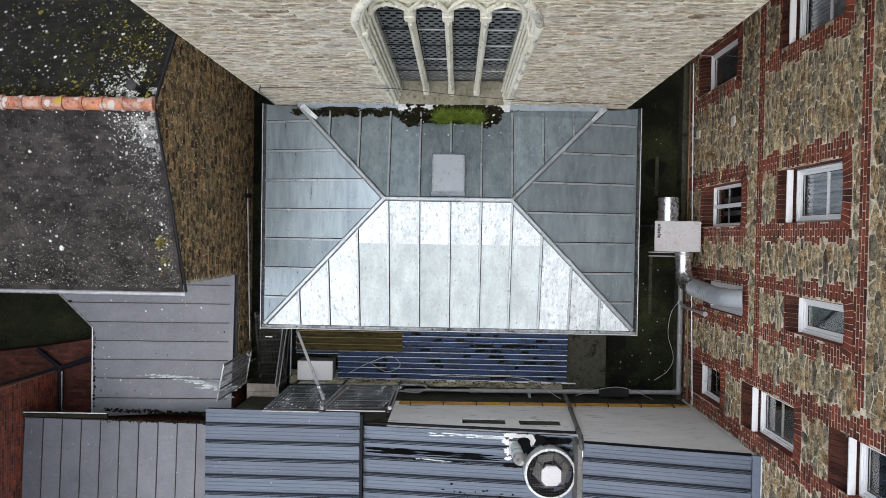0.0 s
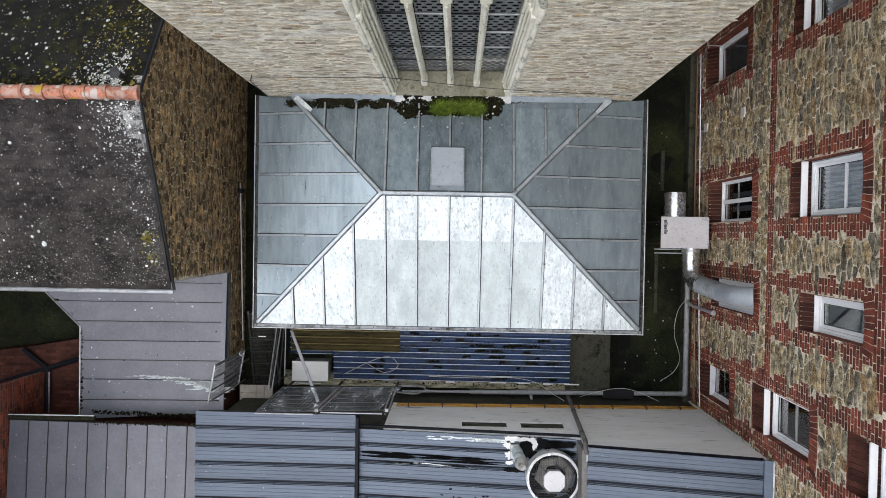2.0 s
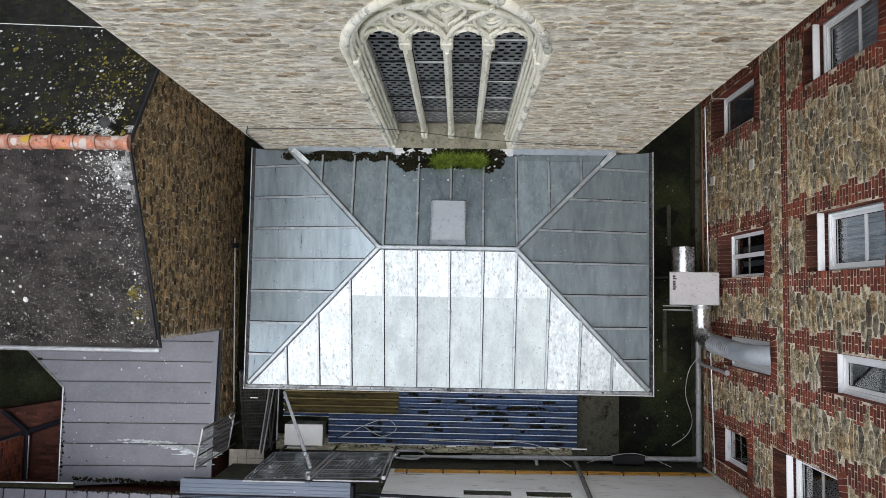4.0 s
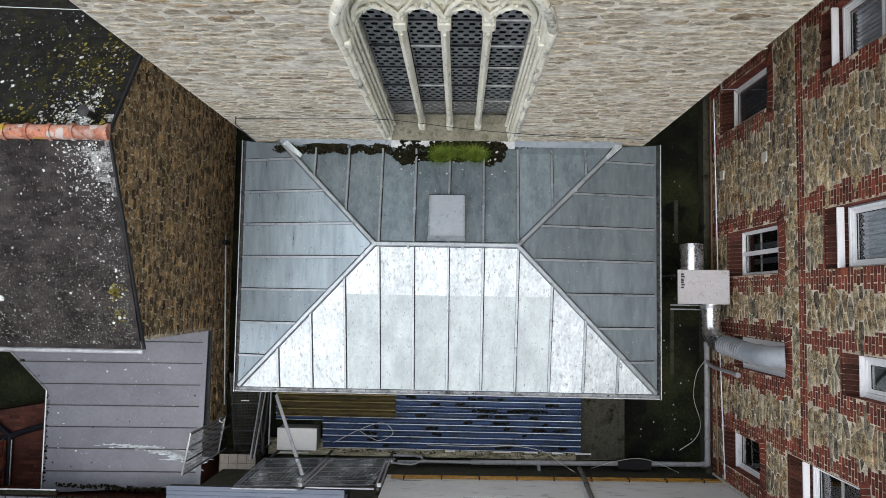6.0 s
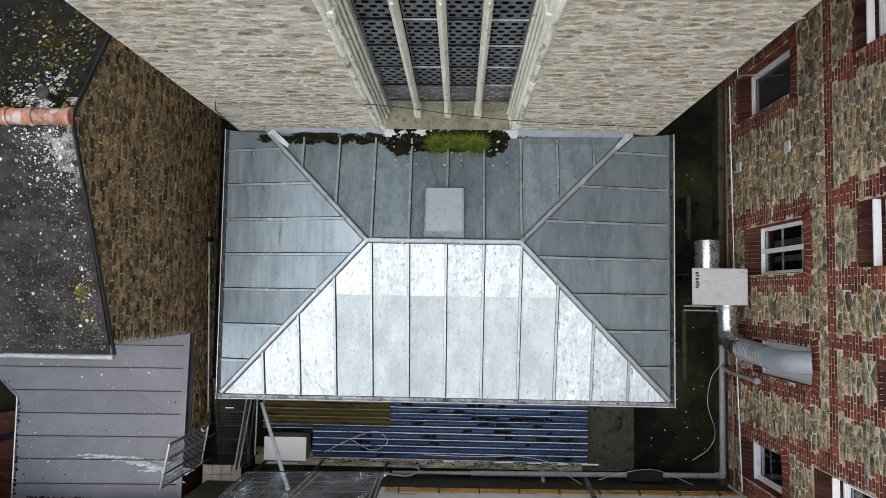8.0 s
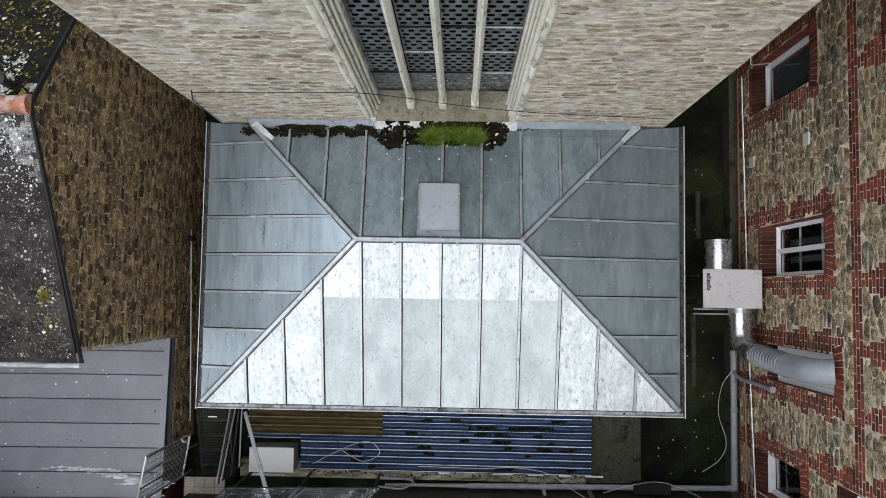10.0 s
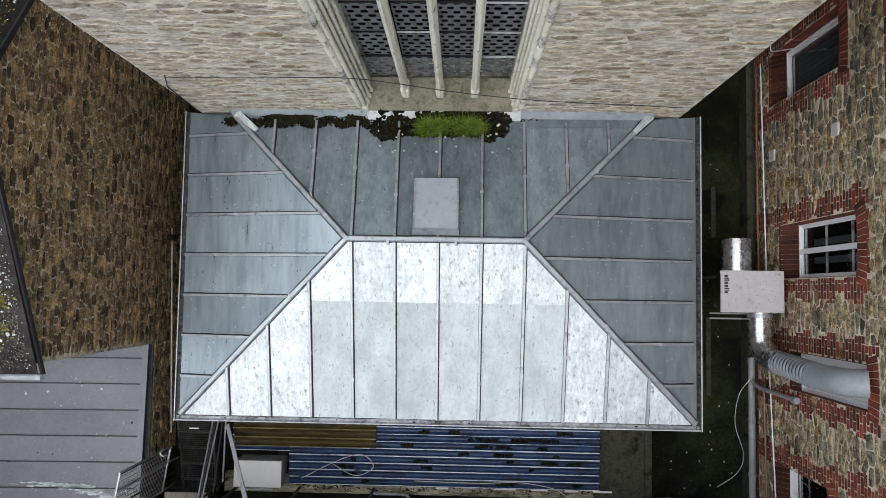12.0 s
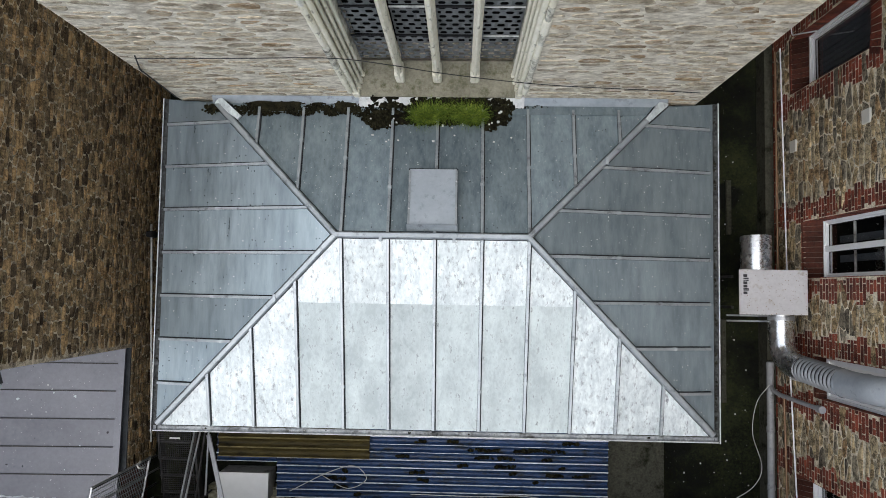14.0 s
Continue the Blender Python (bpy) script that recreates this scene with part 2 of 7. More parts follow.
M["dark_steel"] = surface("dark_steel", (0.025, 0.025, 0.027), (0.085, 0.082, 0.080), 0.6, 0.3, grain=24, stain=5, bump=0.2, dirt=(0.07, 0.042, 0.028), dirt_amount=0.15, dirt_scale=8, spec=0.3)
M["galvanised"] = surface("galvanised", (0.32, 0.33, 0.34), (0.55, 0.56, 0.57), 0.4, 0.7, grain=16, stain=4, bump=0.08)
M["bright_duct"] = surface("bright_duct", (0.62, 0.63, 0.64), (0.82, 0.83, 0.84), 0.27, 0.95, grain=10, stain=3, bump=0.06, rough_span=0.08)
M["painted_steel"] = surface("painted_steel", (0.52, 0.51, 0.52), (0.66, 0.65, 0.66), 0.5, 0.1, grain=25, stain=2, bump=0.05,
                             dirt=(0.40, 0.35, 0.30), dirt_amount=0.1, dirt_scale=9, spots=((45, 0.24, 0.16, (0.20, 0.13, 0.08)),))
M["white_casing"] = surface("white_casing", (0.86, 0.85, 0.82), (0.94, 0.93, 0.90), 0.5, grain=9, stain=1.5, bump=0.03, dirt=(0.7, 0.69, 0.66), dirt_amount=0.05)
M["casing_side"] = surface("casing_side", (0.28, 0.27, 0.25), (0.50, 0.49, 0.47), 0.6, grain=14, stain=3, bump=0.05, dirt=(0.10, 0.085, 0.07), dirt_amount=0.3, dirt_scale=4)
M["white_frame"] = surface("white_frame", (0.86, 0.865, 0.87), (0.94, 0.945, 0.95), 0.4, grain=12, stain=3, bump=0.03, dirt=(0.6, 0.6, 0.59), dirt_amount=0.05)
M["white_render"] = surface("white_render", (0.86, 0.85, 0.84), (0.96, 0.955, 0.95), 0.9, grain=20, stain=2.0, bump=0.3, dirt=(0.34, 0.32, 0.29), dirt_amount=0.15, dirt_scale=5, stretch=(0.35, 1, 2.0), spread=(0.40, 0.60))
M["grubby_render"] = surface("grubby_render", (0.88, 0.87, 0.85), (0.97, 0.965, 0.95), 0.9, grain=16, stain=2.4, bump=0.5, dirt=(0.26, 0.245, 0.22), dirt_amount=0.17, dirt_scale=3.2, stretch=(0.55, 1, 1.5), spread=(0.40, 0.60))
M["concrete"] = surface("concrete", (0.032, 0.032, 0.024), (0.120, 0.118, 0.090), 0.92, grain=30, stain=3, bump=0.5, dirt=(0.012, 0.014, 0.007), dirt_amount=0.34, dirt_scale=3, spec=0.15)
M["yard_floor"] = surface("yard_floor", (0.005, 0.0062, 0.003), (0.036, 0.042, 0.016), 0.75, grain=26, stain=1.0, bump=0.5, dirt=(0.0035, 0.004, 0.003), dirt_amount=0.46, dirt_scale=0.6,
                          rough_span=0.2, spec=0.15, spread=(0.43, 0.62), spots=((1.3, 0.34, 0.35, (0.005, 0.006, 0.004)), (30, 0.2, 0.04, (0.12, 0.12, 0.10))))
M["mossy_ledge"] = surface("mossy_ledge", (0.14, 0.128, 0.075), (0.68, 0.63, 0.46), 0.92, grain=26, stain=3, bump=0.8, dirt=(0.04, 0.045, 0.014), dirt_amount=0.27, dirt_scale=5, stretch=(0.35, 1.5, 1), spec=0.15, spread=(0.40, 0.62))
M["cream_tile"] = surface("cream_tile", (0.36, 0.31, 0.26), (0.50, 0.45, 0.38), 0.5, grain=12, stain=3, vary=0.1, bump=0.05, dirt=(0.2, 0.17, 0.14), dirt_amount=0.2)
M["blue_sheet"] = surface("blue_sheet", (0.005, 0.016, 0.052), (0.034, 0.078, 0.195), 0.4, 0.0, grain=24, stain=3, bump=0.1, dirt=(0.008, 0.010, 0.005), dirt_amount=0.34, dirt_scale=5, stretch=(0.6, 1.5, 1), rough_span=0.1, spec=0.4)
# Near-white crest colour: the sky's glint along blue corrugations, painted in.
M["blue_crest_glint"] = surface("blue_crest_glint", (0.62, 0.66, 0.72), (0.92, 0.93, 0.95), 0.35, 0.0, grain=20, stain=3, bump=0.05, dirt=(0.05, 0.06, 0.09), dirt_amount=0.24, dirt_scale=6, stretch=(0.5, 1, 1))
M["brown_crest"] = surface("brown_crest", (0.12, 0.098, 0.038), (0.30, 0.25, 0.11), 0.5, 0.0, grain=24, stain=4, bump=0.1, dirt=(0.05, 0.045, 0.02), dirt_amount=0.27, dirt_scale=7, stretch=(0.4, 1, 1), spread=(0.4, 0.6))
M["brown_sheet"] = surface("brown_sheet", (0.030, 0.024, 0.008), (0.105, 0.08, 0.024), 0.6, grain=24, stain=4, bump=0.2, dirt=(0.008, 0.007, 0.004), dirt_amount=0.36, dirt_scale=6, stretch=(0.4, 1.8, 1), spec=0.2)
M["grille"] = surface("grille", (0.10, 0.107, 0.115), (0.26, 0.275, 0.285), 0.6, 0.1, grain=24, stain=4, vary=0.3, bump=0.3)
# Near-black: paints unlit depth behind openings, and serves for soot stains.
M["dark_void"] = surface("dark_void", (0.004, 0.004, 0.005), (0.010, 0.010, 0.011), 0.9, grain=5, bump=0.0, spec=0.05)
M["pvc_grey"] = surface("pvc_grey", (0.27, 0.275, 0.29), (0.42, 0.425, 0.44), 0.5, grain=18, stain=4, bump=0.05, dirt=(0.13, 0.13, 0.12), dirt_amount=0.2, dirt_scale=5)
M["duct_grey"] = surface("duct_grey", (0.27, 0.295, 0.325), (0.38, 0.41, 0.44), 0.4, grain=14, stain=3, bump=0.03, dirt=(0.2, 0.21, 0.22), dirt_amount=0.12, dirt_scale=6)
M["flex_grey"] = surface("flex_grey", (0.17, 0.18, 0.19), (0.34, 0.355, 0.37), 0.4, 0.3, grain=14, stain=3, bump=0.03)
M["old_pipe"] = surface("old_pipe", (0.09, 0.085, 0.078), (0.24, 0.23, 0.215), 0.6, grain=20, stain=4, bump=0.1, dirt=(0.04, 0.036, 0.03), dirt_amount=0.25, dirt_scale=5)
M["gas_pipe"] = surface("gas_pipe", (0.32, 0.155, 0.014), (0.60, 0.33, 0.05), 0.5, grain=20, stain=4, bump=0.05, dirt=(0.10, 0.065, 0.025), dirt_amount=0.22, dirt_scale=5)
M["copper_pipe"] = surface("copper_pipe", (0.16, 0.09, 0.05), (0.30, 0.18, 0.10), 0.5, 0.3, grain=14, stain=3, bump=0.05)
M["white_cable"] = surface("white_cable", (0.52, 0.52, 0.49), (0.74, 0.74, 0.70), 0.5, grain=14, stain=3, bump=0.03, dirt=(0.3, 0.29, 0.26), dirt_amount=0.2, dirt_scale=4)
M["black_cable"] = surface("black_cable", (0.015, 0.015, 0.015), (0.035, 0.035, 0.035), 0.6, grain=14, bump=0.0)
M["grass"] = surface("grass", (0.045, 0.085, 0.012), (0.22, 0.31, 0.055), 0.75, grain=30, stain=9, vary=0.45, bump=0.0, spec=0.2, spread=(0.38, 0.62),
                     hue=[(0.0, (0.25, 0.32, 0.2)), (0.4, (0.9, 0.95, 0.75)), (0.8, (1.4, 1.25, 0.9)), (1.0, (2.0, 1.6, 1.4))])
M["grey_film"] = surface("grey_film", (0.05, 0.05, 0.04), (0.17, 0.165, 0.135), 0.95, grain=45, stain=9, vary=0.5, bump=0.4, spec=0.1)
M["moss"] = surface("moss", (0.004, 0.0045, 0.003), (0.030, 0.027, 0.014), 0.95, grain=50, stain=9, vary=0.6, bump=0.9, bump_scale=90, spec=0.08)
M["black_rubber"] = surface("black_rubber", (0.005, 0.006, 0.010), (0.012, 0.013, 0.018), 0.6, grain=14, bump=0.1, spec=0.15)
M["curtain"] = surface("curtain", (0.24, 0.26, 0.29), (0.56, 0.585, 0.62), 0.9, grain=12, stain=3, bump=0.1, stretch=(1, 6, 0.5), spread=(0.38, 0.62))
M["blind"] = surface("blind", (0.05, 0.055, 0.065), (0.10, 0.105, 0.12), 0.7, grain=9, stain=2, bump=0.1)
M["lettering"] = surface("lettering", (0.03, 0.03, 0.035), (0.05, 0.05, 0.055), 0.5, grain=9, bump=0.0)
M["pale_plate"] = surface("pale_plate", (0.55, 0.53, 0.46), (0.68, 0.66, 0.58), 0.7, grain=14, bump=0.1)
M["splatter"] = surface("splatter", (0.62, 0.62, 0.60), (0.80, 0.80, 0.78), 0.6, grain=14, stain=4, bump=0.2)

glass = bpy.data.materials.new("window_glass")
glass.use_nodes = True
gb = glass.node_tree.nodes["Principled BSDF"]
gb.inputs["Base Color"].default_value = (0.9, 0.93, 0.95, 1)
gb.inputs["Roughness"].default_value = 0.03
gb.inputs["Transmission Weight"].default_value = 1.0
gb.inputs["IOR"].default_value = 1.45
M["glass"] = glass
# Limescale spots plus a bluish film that paints in the reflected sky.
film = bpy.data.materials.new("scaled_clear_sheet")
film.use_nodes = True
fb = film.node_tree.nodes["Principled BSDF"]
fgeo = film.node_tree.nodes.new("ShaderNodeNewGeometry")
fno = nd(film.node_tree, "TexNoise", Scale=5.0, Detail=7.0, Roughness=0.7)
film.node_tree.links.new(fgeo.outputs["Position"], fno.inputs["Vector"])
film.node_tree.links.new(ramp(film.node_tree, fno.outputs[0], [(0.45, grey(0.015)), (0.60, grey(0.055)), (0.72, grey(0.4))]), fb.inputs["Alpha"])
film.node_tree.links.new(ramp(film.node_tree, fno.outputs[0], [(0.4, (0.10, 0.16, 0.24)), (0.68, (0.62, 0.68, 0.72))]), fb.inputs["Base Color"])
fb.inputs["Roughness"].default_value = 0.12


# ---- building helpers ----
def finish(name, bm, material, parent=None, label="", smooth=False):
    me = bpy.data.meshes.new(name)
    bmesh.ops.recalc_face_normals(bm, faces=bm.faces[:])
    bm.to_mesh(me)
    bm.free()
    me.materials.append(M[material] if isinstance(material, str) else material)
    if smooth:
        me.shade_smooth()
        me.set_sharp_from_angle(angle=radians(48))
    ob = new(name, me)
    if parent is not None:
        ob.parent = parent
    if label:
        tagged(ob, label)
    return ob


def part(name, bm, material, parent, label="", smooth=False):
    return finish(name, bm, material, parent, label, smooth)


def thing(name, label, category, group="", kind="", at=(0, 0, 0)):
    ob = new(name)
    ob.empty_display_size = 0.1
    ob.location = at
    return tagged(ob, label, category, group, kind)


def box(x0, x1, y0, y1, z0, z1, bm=None, bevel=0.0):
    out = bm or bmesh.new()
    vs = [out.verts.new((x, y, z)) for x in (x0, x1) for y in (y0, y1) for z in (z0, z1)]
    fs = [out.faces.new([vs[i] for i in q]) for q in ((0, 1, 3, 2), (4, 6, 7, 5), (0, 4, 5, 1), (2, 3, 7, 6), (0, 2, 6, 4), (1, 5, 7, 3))]
    if bevel:
        es = list({e for f in fs for e in f.edges})
        bmesh.ops.bevel(out, geom=es, offset=bevel, segments=1, affect="EDGES", profile=0.5)
    return out


def prism(pts, away, bm=None):
    """A flat outline (3D points in order) given depth along the vector away."""
    out = bm or bmesh.new()
    a = [out.verts.new(p) for p in pts]
    b = [out.verts.new(Vector(p) + Vector(away)) for p in pts]
    out.faces.new(a)
    out.faces.new(b[::-1])
    n = len(pts)
    for i in range(n):
        out.faces.new((a[i], b[i], b[(i + 1) % n], a[(i + 1) % n]))
    return out


def tube(path, r, bm=None, sides=10, caps=True):
    """A round bar along a run of points; r may be one number or one for each point."""
    out = bm or bmesh.new()
    pts = [Vector(p) for p in path]
    n = len(pts)
    rs = r if isinstance(r, (list, tuple)) else [r] * n
    rings = []
    ref = None
    for i, p in enumerate(pts):
        d = ((pts[min(i + 1, n - 1)] - pts[max(i - 1, 0)])).normalized()
        if ref is None:
            ref = d.orthogonal().normalized()
        side = (ref - d * ref.dot(d)).normalized()
        up = d.cross(side)
        ref = side
        rings.append([out.verts.new(p + (side * math.cos(a) + up * math.sin(a)) * rs[i]) for a in (2 * math.pi * k / sides for k in range(sides))])
    for a, b in zip(rings, rings[1:]):
        for k in range(sides):
            out.faces.new((a[k], a[(k + 1) % sides], b[(k + 1) % sides], b[k]))
    if caps:
        out.faces.new(rings[0][::-1])
        out.faces.new(rings[-1])
    return out


def spline(pts, n=8):
    """A smooth run through points (Catmull-Rom)."""
    p = [Vector(q) for q in pts]
    p = [p[0] * 2 - p[1]] + p + [p[-1] * 2 - p[-2]]
    out = []
    for i in range(1, len(p) - 2):
        for k in range(n):
            t = k / n
            out.append(0.5 * ((2 * p[i]) + (p[i + 1] - p[i - 1]) * t + (2 * p[i - 1] - 5 * p[i] + 4 * p[i + 1] - p[i + 2]) * t * t
                              + (3 * p[i] - p[i - 1] - 3 * p[i + 1] + p[i + 2]) * t ** 3))
    return out + [p[-2]]


def clip_poly(poly, axis, lo, hi):
    """A flat outline cut to lo..hi along one of its two axes."""
    for sign, lim in ((1, lo), (-1, hi)):
        res = []
        for i, p in enumerate(poly):
            q = poly[(i + 1) % len(poly)]
            dp, dq = sign * (p[axis] - lim), sign * (q[axis] - lim)
            if dp >= 0:
                res.append(p)
            if dp * dq < 0:
                t = dp / (dp - dq)
                res.append((p[0] + (q[0] - p[0]) * t, p[1] + (q[1] - p[1]) * t))
        poly = res
        if len(poly) < 3:
            return []
    return poly


def splat(name, cx, cy, rx, ry, zf, material, parent, seed, label="", n=44, rough=0.6):
    """A thin ragged stain lying on a roof whose height is zf(x, y)."""
    pts = []
    for i in range(n):
        a = 2 * math.pi * i / n
        k = 1 + rough * (noise.noise(Vector((math.cos(a) * 1.7 + seed, math.sin(a) * 1.7, seed * 0.7))) + 0.7 * noise.noise(Vector((math.cos(a) * 6 + seed, math.sin(a) * 6, 3.1))))
        x, y = cx + rx * k * math.cos(a), cy + ry * k * math.sin(a)
        pts.append((x, y, zf(x, y)))
    return part(name, prism(pts, (0, 0, 0.0025)), material, parent, label)


PHI = (1 + 5 ** 0.5) / 2
ICO = [(-1, PHI, 0), (1, PHI, 0), (-1, -PHI, 0), (1, -PHI, 0), (0, -1, PHI), (0, 1, PHI), (0, -1, -PHI), (0, 1, -PHI), (PHI, 0, -1), (PHI, 0, 1), (-PHI, 0, -1), (-PHI, 0, 1)]
ICOF = [(0, 11, 5), (0, 5, 1), (0, 1, 7), (0, 7, 10), (0, 10, 11), (1, 5, 9), (5, 11, 4), (11, 10, 2), (10, 7, 6), (7, 1, 8),
        (3, 9, 4), (3, 4, 2), (3, 2, 6), (3, 6, 8), (3, 8, 9), (4, 9, 5), (2, 4, 11), (6, 2, 10), (8, 6, 7), (9, 8, 1)]


def lumps(name, beds, size, zf, material, label, seed, parent=None, category="moss"):
    """Many small ragged lumps heaped in beds (x, y, rx, ry, count), resting on zf(x, y)."""
    r = random.Random(seed)
    pts, fs = [], []
    for bx, by, rx, ry, count in beds:
        for k in range(count):
            a, q = r.random() * 6.283, math.sqrt(r.random()) * r.uniform(0.75, 1.1)
            x, y = bx + rx * q * math.cos(a), by + ry * q * math.sin(a)
            s = size * r.uniform(0.35, 1.0) * (1.25 - 0.5 * q)
            z = zf(x, y) + s * 0.25
            b = len(pts)
            for u, v, w in ICO:
                j = r.uniform(0.32, 0.72)
                pts.append((x + u * s * j, y + v * s * j, z + w * s * j * 0.8))
            fs += [tuple(b + i for i in f) for f in ICOF]
    ob = new(name, mesh_from(name, pts, fs, material))
    if parent is not None:
        ob.parent = parent
        return tagged(ob, label, kind="stuff")
    return tagged(ob, label, category, "", "stuff")


# ---- stones and bricks ----
def mesh_from(name, pts, fs, material):
    me = bpy.data.meshes.new(name)
    me.from_pydata(pts, [], fs)
    me.materials.append(M[material])
    me.update()
    return me


def courses(u0, u1, v0, v1, height, width, rng):
    """Cells (u, v, w, h) of rough courses."""
    out = []
    v = v0
    while v < v1:
        h = height * rng.uniform(0.65, 1.4)
        u = u0 - rng.random() * width
        while u < u1:
            w = width * rng.uniform(0.5, 1.7)
            if rng.random() < 0.15 and h > height:
                k = rng.uniform(0.4, 0.6)
                out.append((u, v, w, h * k))
                out.append((u, v + h * k, w, h * (1 - k)))
            else:
                out.append((u, v, w, h))
            u += w
        v += h
    return out


def lay(owner, name, cells, place, axes, joint, depth, material, rng, near, limit=290):
    """Lays bricks on a wall. place(u, v) is the wall's point and axes its (along, up, out); the cells for which near(u, v)
    holds become pieces of their own, the rest one mesh."""
    o = [(-0.5, -0.5), (0.5, -0.5), (0.5, 0.5), (-0.5, 0.5)]
    shape = [(u, v, -0.3) for u, v in o] + [(u, v, 0.85) for u, v in o] + [(u * 0.97, v * 0.92, 1.0) for u, v in o]
    faces = [(i, (i + 1) % 4, 4 + (i + 1) % 4, 4 + i) for i in range(4)] + [(4 + i, 4 + (i + 1) % 4, 8 + (i + 1) % 4, 8 + i) for i in range(4)] + [(8, 9, 10, 11)]
    mesh = mesh_from(name, shape, faces, material)
    U, V, D = (Vector(a) for a in axes)
    pts, fs = [], []
    made = 0
    for u, v, w, h in cells:
        w2, h2 = w - joint * rng.uniform(0.7, 1.3), h - joint * rng.uniform(0.7, 1.3)
        if w2 < 0.02 or h2 < 0.015:
            continue
        d = depth * rng.uniform(0.85, 1.15)
        c = Vector(place(u + w / 2, v + h / 2))
        ua, va = U * w2, V * h2
        if made < limit and near(u + w / 2, v + h / 2):
            ob = new(name, mesh)
            ob.parent = owner
            ob.matrix_local = Matrix(((ua.x, va.x, D.x * d, c.x), (ua.y, va.y, D.y * d, c.y), (ua.z, va.z, D.z * d, c.z), (0, 0, 0, 1)))
            made += 1
        else:
            base = len(pts)
            pts += [tuple(c + ua * a + va * b + D * (d * e)) for a, b, e in shape]
            fs += [tuple(base + i for i in f) for f in faces]
    if pts:
        ob = new(name + "work", mesh_from(name + "work", pts, fs, material))
        ob.parent = owner
        tagged(ob, kind="stuff")


def stones_in(cells_, stretch, joint, rng, free=None):
    """Outlines of rubble stones: each cell's middle, shaken, claims the ground nearest to it (distances along the wall count for less),
    less half a joint. Corners in ground that is not free are drawn back."""
    seeds = [(u + w * rng.uniform(0.3, 0.7), v + h * rng.uniform(0.3, 0.7), w, h) for u, v, w, h in cells_]
    if free:
        seeds = [p for p in seeds if free(p[0], p[1])]
    reach = max(c[2] for c in cells_) * 1.25
    k = 1 / stretch ** 2
    grid_ = {}
    for i, p in enumerate(seeds):
        grid_.setdefault((int(p[0] // reach), int(p[1] // reach)), []).append(i)
    out = []
    for i, (su, sv, w, h) in enumerate(seeds):
        near_ = [seeds[j] for a in (-1, 0, 1) for b in (-1, 0, 1) for j in grid_.get((int(su // reach) + a, int(sv // reach) + b), ()) if j != i]
        near_.sort(key=lambda q: k * (q[0] - su) ** 2 + (q[1] - sv) ** 2)
        poly = [(su - w, sv - h), (su + w, sv - h), (su + w, sv + h), (su - w, sv + h)]
        gap = joint * rng.uniform(0.6, 1.4) / 2
        for q in near_[:16]:
            nu, nv = k * (q[0] - su), q[1] - sv
            ln = math.hypot(nu, nv)
            if ln < 1e-9:
                continue
            lim = (k * (q[0] ** 2 - su ** 2) + q[1] ** 2 - sv ** 2) / 2 / ln - gap
            res = []
            for a, b in zip(poly, poly[1:] + poly[:1]):
                da, db = (nu * a[0] + nv * a[1]) / ln - lim, (nu * b[0] + nv * b[1]) / ln - lim
                if da <= 0:
                    res.append(a)
                if da * db < 0:
                    t = da / (da - db)
                    res.append((a[0] + (b[0] - a[0]) * t, a[1] + (b[1] - a[1]) * t))
            poly = res
            if len(poly) < 3:
                break
        if len(poly) < 3:
            continue
        if free:
            kept = []
            for a in poly:
                t = 1.0
                while t > 0.1 and not free(su + (a[0] - su) * t, sv + (a[1] - sv) * t):
                    t -= 0.06
                kept.append((su + (a[0] - su) * t, sv + (a[1] - sv) * t))
            poly = kept
        if max(a[0] for a in poly) - min(a[0] for a in poly) > 0.03 and max(a[1] for a in poly) - min(a[1] for a in poly) > 0.02:
            out.append(poly)
    return out


